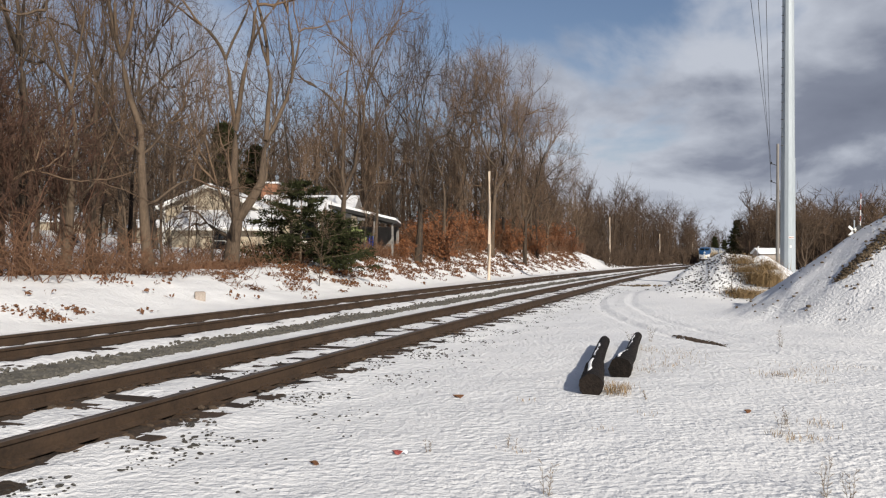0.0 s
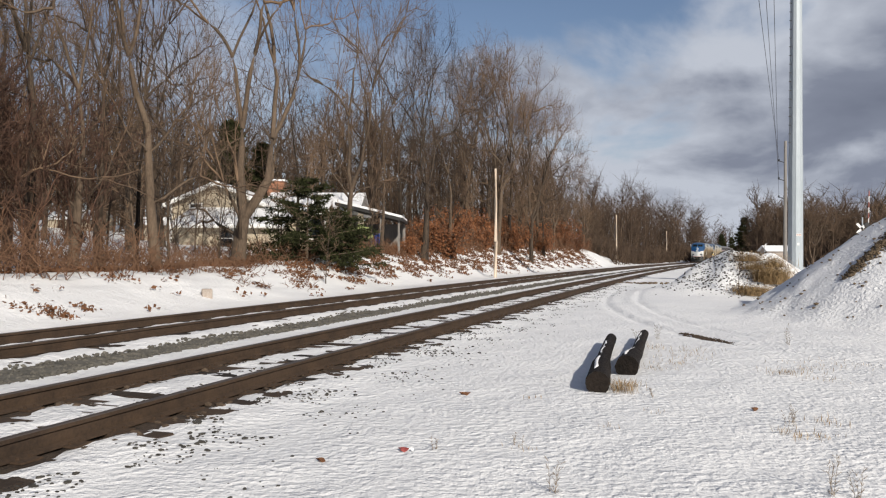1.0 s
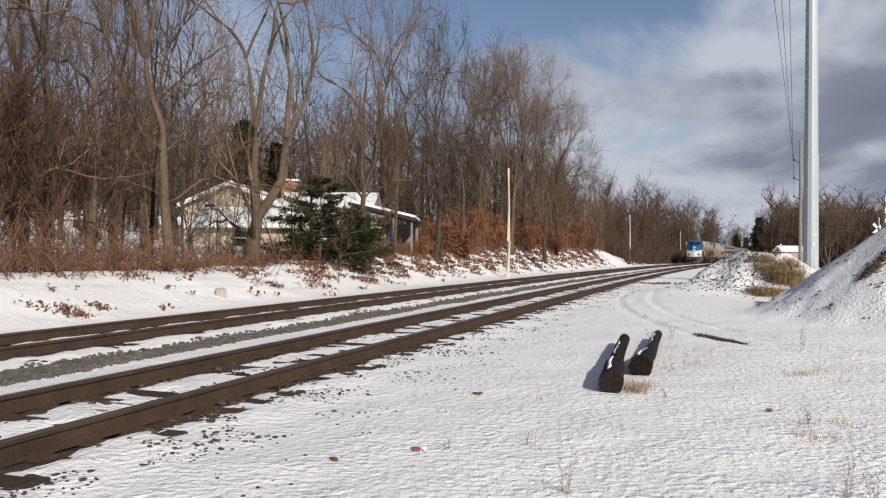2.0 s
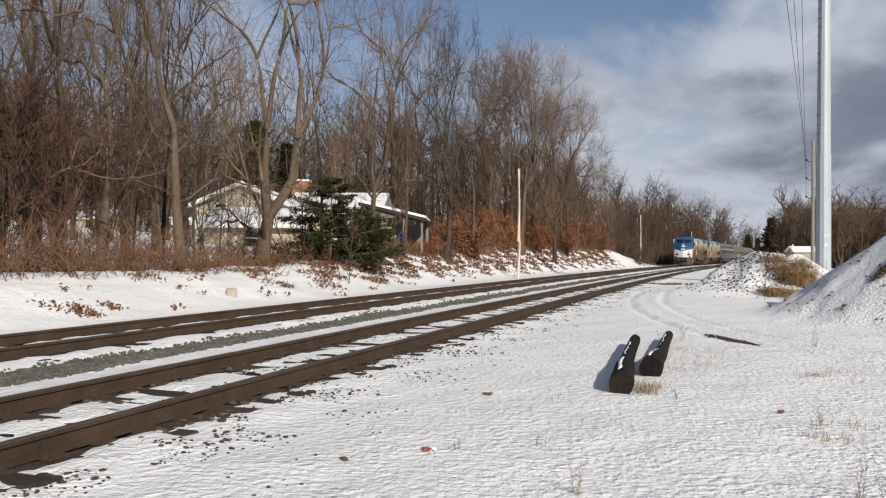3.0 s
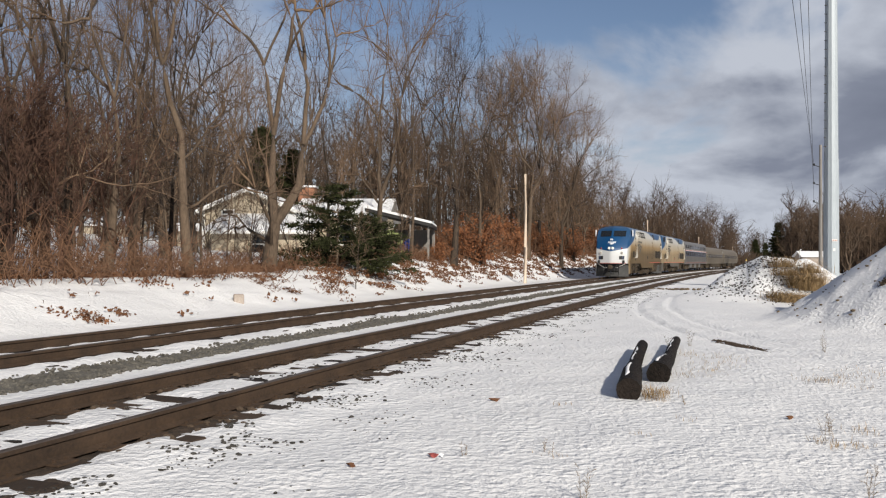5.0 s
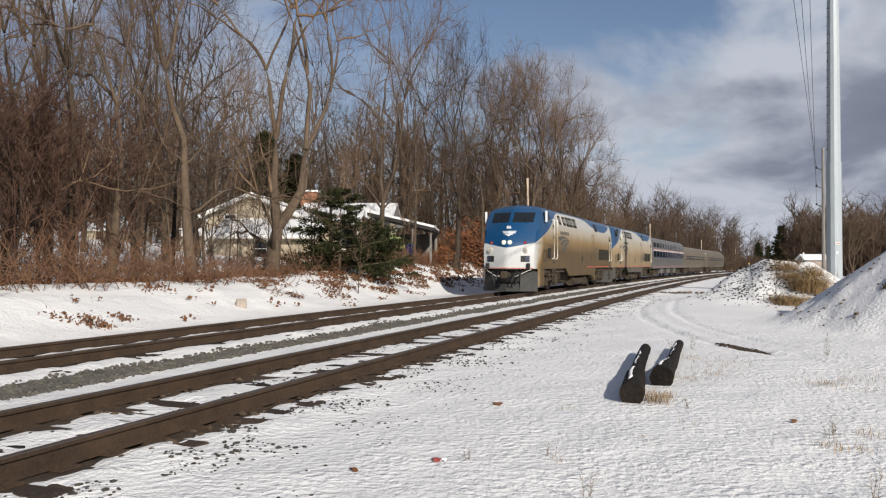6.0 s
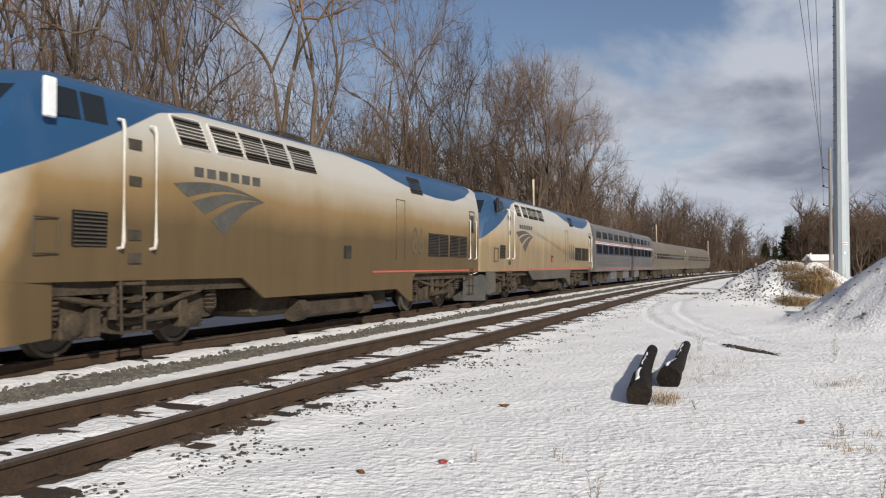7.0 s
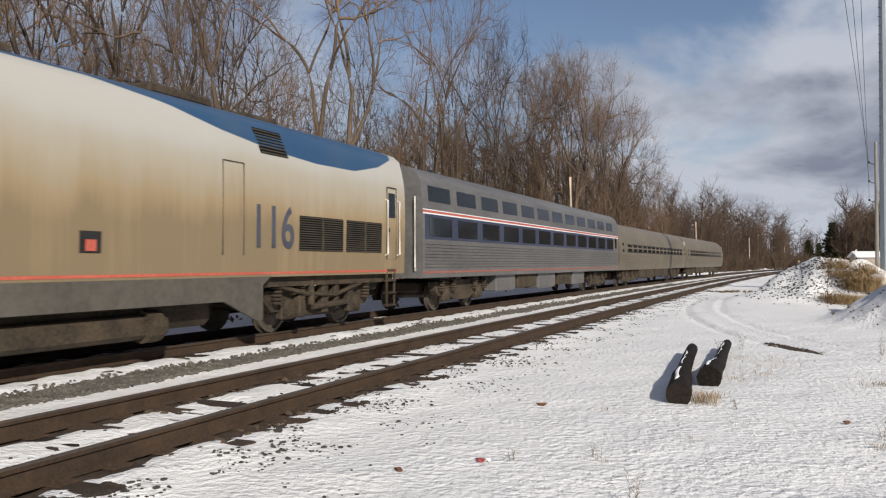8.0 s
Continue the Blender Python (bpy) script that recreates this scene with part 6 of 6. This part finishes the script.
bm = bmesh.new()
disc(bm, (0, 0, 0), (0, 0, 1), [(0.27, 0), (0.30, 0.1), (0.30, 0.3), (0.32, 0.34), (0.30, 0.38), (0.30, 0.85), (0.32, 0.9), (0.29, 1.0), (0.1, 1.02)], 18)
stand("barrel", bm, BLUE_PLASTIC, -4.55, 49.6, "blue plastic barrel under the porch", "barrel", smooth=False)
bm = bmesh.new()
for i in range(7):
    a = math.pi * i / 6
    box(bm, -0.75 * math.cos(a) - 0.16, -0.75 * math.cos(a) + 0.16, -0.9, 0.9, 1.25 * math.sin(a) - 0.05, 1.25 * math.sin(a) + 0.25, bevel=0.04)
stand("tarp_cover", bm, GREEN, -5.5, 49.7, "yellow-green tarp draped over stacked goods", "tarpaulin")


def build_shed(tx, d, w, dep, h, label, wall=CREAM):
    x, y = at_bearing(tx, d)
    t = thing("shed", pose(x, y, gz(x, y) - 0.1), label, "shed")
    part("wall", boxed(-w / 2, w / 2, 0, dep, 0, h), wall, t)
    part("roof", gable_roof(bmesh.new(), -w / 2, w / 2, 0, dep, h, h + 0.22 * dep, 0.25, True, 0.10), SNOW_ROOF, t, "snow-covered roof")
    bm = bmesh.new()
    for sx in (-1, 1):
        prism(bm, [(0, h), (dep, h), (dep / 2, h + 0.215 * dep)], "x", *sorted((sx * w / 2, sx * (w / 2 - 0.05))))
    part("gable", bm, wall, t)
    return t


build_shed(-0.375, 66, 2.2, 2.4, 1.5, "small pale shed with a snowy roof among the trees", CREAM)
build_shed(-0.475, 80, 5.0, 4.0, 1.2, "low outbuilding under snow among the trees", CREAM)
kiosk = build_shed(0.4155, 92, 3.4, 2.2, 2.45, "pale grey equipment cabin behind the brushy mound", CONCRETE)
part("vent_pipe", tubed([(-1.9, 0.3, 0), (-1.9, 0.3, 3.0), (-1.75, 0.3, 3.2)], 0.07, 8), WHITE, kiosk)


# ---- crossing signal and small signs ----
def build_crossing_signal():
    x, y = at_bearing(0.5195, 72.0)
    t = thing("crossing_signal", pose(x, y, gz(x, y)), "level crossing signal with crossbuck and raised striped gate arm", "railway signal")
    part("mast", tubed([(-0.35, 0, 0), (-0.35, 0, 5.2)], 0.06, 8), GALV, t)
    for a in (45, -45):
        bm = boxed(-0.62, 0.62, -0.015, 0.015, -0.11, 0.11)
        bm.transform(Matrix.Translation((-0.45, -0.1, 4.2)) @ Matrix.Rotation(radians(a), 4, "Y"))
        part("crossbuck_blade", bm, WHITE, t)
    for k in range(10):
        part("gate_stripe", tubed([(0.15 + 0.01 * k, 0, 2.6 + k * 0.5), (0.16 + 0.01 * k, 0, 3.1 + k * 0.5)], 0.045, 7), SIGN_RED if k % 2 else WHITE, t)
    part("signal_arm", boxed(-0.3, 0.75, -0.05, 0.05, 4.45, 4.53), GALV, t)
    for dx in (0.0, 0.7):
        bm = bmesh.new()
        disc(bm, (dx, -0.12, 4.5), (0, -1, 0), [(0.25, 0), (0.25, 0.03), (0.12, 0.04)], 16)
        part("lamp_disc", bm, BLACK, t)


build_crossing_signal()


def build_track_sign(tx, d):
    x, y = at_bearing(tx, d)
    t = thing("track_sign", pose(x, y, gz(x, y)), "small yellow trackside sign on a thin post", "sign")
    part("sign_post", tubed([(0, 0, -0.3), (0, 0, 1.9)], 0.035, 6), GALV, t)
    bm = bmesh.new()
    prism(bm, [(-0.13, 1.7), (0.13, 1.7), (0.0, 1.95)], "y", -0.05, -0.02)
    part("sign_plate", bm, SIGN_YELLOW, t)


build_track_sign(0.3288, 112)


# ---- the two tarred logs ----
def build_log(pts, radii, label, seed):
    rng = random.Random(seed)
    n = 14
    line, rad = [], []
    for i in range(len(pts) - 1):
        for k in range(5):
            u = k / 5
            line.append(Vector(pts[i]).lerp(Vector(pts[i + 1]), u))
            rad.append(radii[i] * (1 - u) + radii[i + 1] * u)
    line.append(Vector(pts[-1]))
    rad.append(radii[-1])
    bm = bmesh.new()
    rings = []
    for i, p in enumerate(line):
        d = line[min(i + 1, len(line) - 1)] - line[max(i - 1, 0)]
        q = d.to_track_quat("Y", "Z")
        rings.append([bm.verts.new(p + q @ Vector((math.cos(a * math.tau / n), 0, math.sin(a * math.tau / n))) * rad[i] * (1 + 0.09 * noise.noise(Vector((a * 0.9, i * 0.6, seed))))) for a in range(n)])
    for a, b in zip(rings, rings[1:]):
        for k in range(n):
            bm.faces.new((a[k], b[k], b[(k + 1) % n], a[(k + 1) % n]))
    for ring, sgn in ((rings[0], 1), (rings[-1], -1)):
        c = bm.verts.new(sum((v.co for v in ring), Vector()) / n)
        for k in range(n):
            bm.faces.new((ring[k], ring[(k + 1) % n], c))
    bmesh.ops.recalc_face_normals(bm, faces=bm.faces[:])
    t = thing("log", pose(0, 0, 0), label, "log", "two logs in the snow")
    sharpen(part("timber", bm, LOG_BARK, t), 50)
    # snow that lies along the top
    lo = 1
    while lo < len(line) - 4:
        hi = min(lo + rng.randrange(5, 10), len(line) - 2)
        bm = bmesh.new()
        run, ws = [], []
        for i in range(lo, hi + 1):
            d = (line[i + 1] - line[i - 1]).normalized()
            a = radians(rng.uniform(100, 118))
            run.append(line[i] + (Vector((d.y, -d.x, 0)) * math.cos(a) + Vector((0, 0, math.sin(a)))) * rad[i] * 1.0)
            ws.append(0.004 if i in (lo, hi) else rad[i] * rng.uniform(0.10, 0.22))
        tube(bm, run, ws, 8)
        mid = sum((p.z for p in run)) / len(run)
        for v in bm.verts:
            v.co.z = mid + (v.co.z - mid) * 1.0 - 0.012
        part("snow_cap", bm, SNOW_ROOF, t, "strip of snow on the log", True)
        lo = hi + rng.randrange(1, 3)
    return t


build_log([(1.72, 9.25, 0.115), (2.0, 10.5, 0.135), (2.20, 11.4, 0.12), (2.47, 12.5, 0.14), (2.88, 14.2, 0.12)], [0.142, 0.128, 0.098, 0.092, 0.092],
          "black tarred log with a crook, streaked with snow", 3)
build_log([(2.39, 10.75, 0.10), (2.62, 11.5, 0.12), (2.86, 12.2, 0.11), (3.25, 13.6, 0.12), (3.66, 15.0, 0.13)], [0.158, 0.128, 0.098, 0.086, 0.080],
          "dark brown weathered log half sunk in snow", 5)


# ---- grass, weeds and bits in the snow ----
def tuft(x, y, n, h, spreadr, seed, label="dry straw-coloured grass tuft poking through snow", mat=GRASS, name="grass_tuft"):
    rng = np.random.default_rng(seed)
    b = Blades()
    for _ in range(n):
        px, py = rng.normal(0, spreadr, 2)
        a = rng.uniform(0, 6.28)
        ln = h * rng.uniform(0.4, 1.1)
        tip = np.array((px + math.cos(a) * ln * 0.55, py + math.sin(a) * ln * 0.55, ln * 0.75))
        w = np.array((-math.sin(a), math.cos(a), 0)) * 0.0028
        p = np.array((px, py, -0.03))
        mid = p * 0.5 + tip * 0.5 + np.array((0, 0, ln * 0.15))
        b.tri(p - w, p + w, mid)
        b.tri(mid - w * 0.8, mid + w * 0.8, tip)
        b.tri(p, mid + w, mid - w)
    ob = link_mesh(name, b.mesh(name), mat)
    ob.matrix_basis = pose(x, y, gz(x, y))
    tagged(ob, label, "grass", "dry grass tufts", "stuff")


TUFTS = [(2.02, 9.35, 150, 0.24, 0.07), (2.12, 9.6, 90, 0.2, 0.09), (3.06, 7.16, 60, 0.16, 0.08), (4.55, 10.8, 70, 0.2, 0.1), (3.6, 7.7, 40, 0.18, 0.08), (2.95, 11.3, 60, 0.14, 0.12),
         (3.35, 11.9, 70, 0.14, 0.16), (3.7, 12.4, 60, 0.15, 0.18), (4.0, 13.2, 70, 0.16, 0.22), (5.1, 11.2, 50, 0.14, 0.15), (5.5, 11.8, 60, 0.14, 0.22), (4.9, 10.4, 40, 0.14, 0.12),
         (6.1, 12.0, 50, 0.15, 0.2), (3.5, 13.8, 60, 0.16, 0.15), (3.25, 7.05, 24, 0.12, 0.07), (0.62, 6.6, 16, 0.1, 0.06), (1.5, 7.4, 12, 0.1, 0.05), (2.1, 8.1, 12, 0.1, 0.05), (0.95, 8.9, 12, 0.12, 0.05)]
for k, (x, y, n, h, r) in enumerate(TUFTS):
    tuft(x, y, n, h * (0.62 if k > 1 else 0.85), r * 1.15, 200 + k)


def weed(x, y, h, seed):
    rng = np.random.default_rng(seed)
    w = Wood()
    for _ in range(3):
        p = (rng.normal(0, 0.02), rng.normal(0, 0.02), -0.05)
        pts = bend(rng, p, (rng.normal(0, 0.15), rng.normal(0, 0.15), 1), h * rng.uniform(0.7, 1.05), 5, 0.07, 0.03)
        w.branch(pts, [0.0026, 0.0024, 0.002, 0.0018, 0.0014, 0.001], 4)
        for j in range(1, 6):
            for _ in range(3):
                d = aside(rng, pts[j] - pts[j - 1], rng.uniform(0.5, 0.9), rng.uniform(0, 6.28))
                e = bend(rng, pts[j], d, h * rng.uniform(0.1, 0.25), 2, 0.12, 0.04)
                w.branch(e, [0.0016, 0.0014, 0.0009], 3)
                for _ in range(3):
                    d2 = aside(rng, e[2] - e[1], rng.uniform(0.3, 0.8), rng.uniform(0, 6.28))
                    w.branch([e[1], e[1] + d2 * h * 0.08], [0.0012, 0.001], 3)
    ob = link_mesh("dead_weed", w.mesh("dead_weed"), WEED)
    ob.matrix_basis = pose(x, y, gz(x, y))
    tagged(ob, "thin grey dead weed standing in the snow", "weed", "dead weeds")


for k, (x, y, h) in enumerate(((0.70, 5.45, 0.27), (2.60, 5.42, 0.30), (2.72, 5.36, 0.26), (3.22, 7.55, 0.2), (3.32, 7.7, 0.2), (0.58, 6.75, 0.16), (-0.10, 6.55, 0.14), (2.3, 9.0, 0.18), (6.0, 14.2, 0.4), (3.45, 14.6, 0.3), (3.95, 15.2, 0.35))):
    weed(x, y, h, 300 + k)


def pebble(bm, rng, x, y, z, r, squash=0.6):
    ico = bmesh.ops.create_icosphere(bm, subdivisions=1, radius=r)
    ph = rng.uniform(0, 6)
    for v in ico["verts"]:
        k = 1 + 0.28 * math.sin(v.co.x / r * 3 + ph) * math.cos(v.co.y / r * 2.5 + ph)
        v.co = Vector((v.co.x * k * rng.uniform(0.9, 1.1), v.co.y * k, v.co.z * k * squash)) + Vector((x, y, z))


prng = random.Random(9)


def fallen_leaf(x, y, size, mat, label, name="fallen_leaf"):
    bm = bmesh.new()
    n = 9
    vs = []
    for i in range(n):
        a = i * math.tau / n
        r = size * (1 if i % 2 else 0.62)
        vs.append(bm.verts.new((r * math.cos(a), 0.6 * r * math.sin(a), 0.012 + 0.25 * size * math.sin(a * 2 + x))))
    c = bm.verts.new((0, 0, 0.03))
    for i in range(n):
        bm.faces.new((vs[i], vs[(i + 1) % n], c))
    ex = bmesh.ops.extrude_face_region(bm, geom=bm.faces[:])
    bmesh.ops.translate(bm, verts=[v for v in ex["geom"] if isinstance(v, bmesh.types.BMVert)], vec=(0, 0, 0.004))
    stand(name, bm, mat, x, y, label, "leaf" if name == "fallen_leaf" else "litter", prng.uniform(0, 360), group="leaves on the snow" if name == "fallen_leaf" else "")


fallen_leaf(0.18, 9.13, 0.075, LITTER, "curled tan leaf lying on the snow")
fallen_leaf(-0.97, 6.10, 0.05, LITTER, "curled tan leaf lying on the snow")
fallen_leaf(3.19, 8.36, 0.06, LITTER, "curled tan leaf lying on the snow")
fallen_leaf(-0.36, 6.45, 0.06, RED_BIT, "crumpled red and white scrap on the snow", "plastic_scrap")
fallen_leaf(-0.30, 6.44, 0.035, SNOW_ROOF, "crumpled white scrap on the snow", "plastic_scrap")

bm = bmesh.new()
box(bm, -0.16, 0.16, -0.14, 0.14, -0.1, 0.24, bevel=0.03)
_x, _y = -7.44, 24.5
stand("concrete_marker", bm, CONCRETE, _x, _y, "short weathered concrete marker on the snowy bank", "marker", 20)

bm = bmesh.new()
for k in range(190):
    pebble(bm, prng, prng.gauss(0, 0.46), prng.gauss(0, 0.10), 0.0, prng.uniform(0.02, 0.05), 0.4)
stand("bare_patch", bm, BALLAST, 5.0, 15.6, "bare dark gravel patch in the snowy lane", "gravel", -83, sink=-0.03)["kind"] = "stuff"
for x, y, n, sx in ((11.2, 45.0, 60, 1.2), (9.2, 19.9, 1, 0.01)):
    bm = bmesh.new()
    for k in range(n):
        pebble(bm, prng, prng.gauss(0, sx), prng.gauss(0, 0.3), 0.05, prng.uniform(0.06, 0.12) if n > 1 else 0.07, 0.6)
    stand("stone_heap" if n > 1 else "rock", bm, DIRT, x, y, "dark stones bare of snow", "stones")["kind"] = "stuff"


def scatter_stones():
    """Stones and clods that break the snow on the shoulder, the heap and the mound, with specks for shaded dents."""
    rng = np.random.default_rng(41)
    base = bmesh.new()
    bmesh.ops.create_icosphere(base, subdivisions=1, radius=1.0)
    bv = np.array([v.co[:] for v in base.verts])
    bf = np.array([[v.index for v in f.verts] for f in base.faces])
    base.free()

    def make(name, places, mat, label, category):
        v, f, n = [], [], 0
        for x, y, z, r, sq in places:
            k = 1 + rng.normal(0, 0.16, (len(bv), 1))
            a = rng.uniform(0, 6.28)
            q = bv * k * r * np.array((1.25, 0.9, sq))
            q = np.stack([q[:, 0] * math.cos(a) - q[:, 1] * math.sin(a), q[:, 0] * math.sin(a) + q[:, 1] * math.cos(a), q[:, 2]], 1) + (x, y, z)
            v.append(q)
            f.append(bf + n)
            n += len(bv)
        me = bpy.data.meshes.new(name)
        me.from_pydata(np.concatenate(v).tolist(), [], np.concatenate(f).tolist())
        me.update()
        tagged(link_mesh(name, me, mat), label, category, kind="stuff")

    # grey crushed stone between the tracks
    s = 3 + 60 * rng.uniform(0, 1, 12000) ** 1.5
    o = -2.82 + 0.37 * (1 + 0.35 * wave(s, 0 * s, 0.8)) * rng.uniform(-1, 1, len(s))
    keep = wave(s, o, 0.55) + 0.4 * wave(s, o, 2.1) < 0.86
    s, o = s[keep][:6500], o[keep][:6500]
    x, y = spot(s, o)
    n = len(s)
    pl = list(zip(x, y, ground_z(s, o) + rng.uniform(0.003, 0.03, n), rng.uniform(0.016, 0.036, n), np.full(n, 0.75)))
    make("crushed_stone", pl, STONE, "grey crushed stone showing between the two tracks", "gravel")
    # dark stones on the near shoulder and along the rails; the small ones imitate shadowed dents
    s = 2.0 + 40 * rng.uniform(0, 1, 9000) ** 1.6
    o = np.where(rng.uniform(0, 1, len(s)) < 0.72, 1.15 + np.abs(rng.normal(0, 0.62, len(s))), rng.uniform(-1.2, 1.1, len(s)))
    keep = wave(s, o * 1.5, 2.2) + 0.5 * wave(s, o, 5.0) > 0.02
    s, o = s[keep][:3300], o[keep][:3300]
    x, y = spot(s, o)
    r = rng.uniform(0.005, 0.016, len(s)) * rng.choice((1.0, 1.0, 1.0, 1.7), len(s))
    pl = list(zip(x, y, ground_z(s, o) + r * 0.2, r, np.full(len(s), 0.6)))
    make("shoulder_stone_and_dent_shade", pl, DARK_STONE, "dark stones and dark specks for shaded dents in the thin snow beside the rail", "gravel")
    pl = []
    for _ in range(1100):       # coarse brown stone packed against the outer foot of the rail and in the cribs
        s = 2.0 + 24 * rng.uniform() ** 1.5
        o = rng.choice((1.02, 0.55, -0.6, -0.98)) + rng.normal(0, 0.10)
        if float(wave(s, o, 1.6)) < -0.15:
            continue
        x, y = map(float, spot(s, o))
        r = rng.uniform(0.016, 0.044)
        pl.append((x, y, 0.03 + r * 0.25, r, 0.6))
    make("crib_stone", pl, CRIB_STONE, "coarse brown stone packed between the tie ends", "gravel")
    # clods on the big heap
    pl = []
    for _ in range(420):
        a, rr = rng.uniform(2.4, 5.6), PILE[3] * rng.uniform(0.15, 1.0)
        x, y = PILE[0] + rr * math.cos(a), PILE[1] + rr * math.sin(a)
        r = rng.uniform(0.015, 0.05)
        pl.append((x, y, gz(x, y) + r * 0.3, r, 0.7))
    # bared strip below its crest
    for _ in range(1000):
        u = rng.uniform(0, 1)
        x = 10.1 + 2.6 * u + rng.normal(0, 0.08)
        y = 20.4 + 0.5 * math.sin(2.2 * u) - 0.15 * u + rng.normal(0, 0.11 + 0.05 * u)
        r = rng.uniform(0.018, 0.055)
        pl.append((x, y, gz(x, y) + r * 0.15, r, 0.7))
    make("earth_clod", pl, DIRT, "brown earth and clods bared on the snowy heap", "earth")
    pl = []
    for _ in range(620):
        x, y = MOUND[0] + rng.normal(-1.6, 0.9), MOUND[1] + rng.normal(-1.0, 1.0)
        r = rng.uniform(0.015, 0.05)
        pl.append((x, y, gz(x, y) + r * 0.15, r, 0.7))
    make("mound_rubble", pl, DARK_STONE, "dark rubble poking from the snowy mound", "rubble")


scatter_stones()


BUNCHES = [(0.399, 32.2, 0.85), (0.405, 31.9, 0.9), (0.394, 32.0, 0.75), (0.411, 32.2, 0.75), (0.402, 32.8, 0.6), (0.385, 34.6, 0.42), (0.379, 35.0, 0.35), (0.3706, 33.0, 0.5),
           (0.376, 32.6, 0.42), (0.366, 31.6, 0.35), (0.374, 31.2, 0.38), (0.383, 31.0, 0.4), (0.392, 31.2, 0.35), (0.428, 36.0, 0.5)]


def mound_grass():
    """Bushy clumps of arching dead grass."""
    rng = np.random.default_rng(77)
    for tx, d, h in BUNCHES:
        x, y = at_bearing(tx, d)
        b = Blades()
        for _ in range(480):
            px, py = rng.normal(0, 0.26, 2)
            t = math.atan2(py, px) + rng.normal(0, 0.7)
            ln = 0.9 * h * rng.uniform(0.45, 1.1)
            p = np.array((px, py, -0.05))
            m = p + np.array((math.cos(t) * ln * 0.3, math.sin(t) * ln * 0.3, ln * rng.uniform(0.55, 0.95)))
            tip = m + np.array((math.cos(t) * ln * 0.45, math.sin(t) * ln * 0.45, ln * rng.uniform(-0.35, 0.25)))
            w = np.array((-math.sin(t), math.cos(t), 0)) * 0.011
            b.tri(p - w, p + w, m)
            b.tri(m - w, m + w, tip)
        ob = link_mesh("bunch_grass", b.mesh("bunch_grass"), GRASS)
        ob.matrix_basis = pose(x, y, gz(x, y))
        tagged(ob, "bushy tan dead grass on the snowy mound", "grass", "grass clumps on the mound", "stuff")


mound_grass()
x, y = at_bearing(0.3600, 31.0)
tree_thing(SAPLING[1], plant(x, y, 1.0, 0.30), "thin bare sapling before the brushy mound", name="sapling", group="saplings on the mound", category="sapling")


# ---- ties, last ----
def build_ties():
    meshes = []
    for k in range(4):
        rng = random.Random(60 + k)
        bm = boxed(-0.115, 0.115, -1.3, 1.3, -0.16, 0.0, bevel=0.012)
        for v in bm.verts:
            v.co.x += rng.uniform(-0.012, 0.012)
            v.co.z += rng.uniform(-0.008, 0.006)
        me = bpy.data.meshes.new("tie")
        bm.to_mesh(me)
        bm.free()
        me.materials.append(TIE)
        meshes.append(me)
    plate = bpy.data.meshes.new("tie_plate")
    bm = boxed(-0.10, 0.10, -0.18, 0.18, 0.0, 0.018)
    for sx in (-1, 1):
        for sy in (-1, 1):
            box(bm, sx * 0.06 - 0.012, sx * 0.06 + 0.012, sy * 0.10 - 0.012, sy * 0.10 + 0.012, 0.018, 0.045)
    bm.to_mesh(plate)
    bm.free()
    plate.materials.append(RAIL_SIDE)
    rng = random.Random(8)
    for c, last in ((0.0, 62.0), (TRACK_2, 40.0)):
        track = thing("track_bed", Matrix.Identity(4), "wooden ties under the rails, half buried in snow", "railway track", kind="structure")
        s = -2.0
        while s < last:
            off = c + rng.uniform(-0.05, 0.05)
            x, y = spot(s, off)
            ob = new("tie", meshes[rng.randrange(4)])
            ob.parent = track
            turn = -math.degrees(float(heading(s))) + rng.uniform(-1.2, 1.2)
            ob.matrix_basis = pose(float(x), float(y), 0.040 + rng.uniform(-0.008, 0.012), 0, 0, turn + 90 - 90)
            ob.matrix_basis = ob.matrix_basis @ Matrix.Rotation(radians(90), 4, "Z")
            if c == 0.0 and s < 26:
                for side in (-0.7525, 0.7525):
                    x, y = spot(s, side)
                    pl = new("tie_plate", plate)
                    pl.parent = track
                    pl.matrix_basis = pose(float(x), float(y), 0.036, 0, 0, turn + 90)
            s += 0.52


build_ties()


motions()
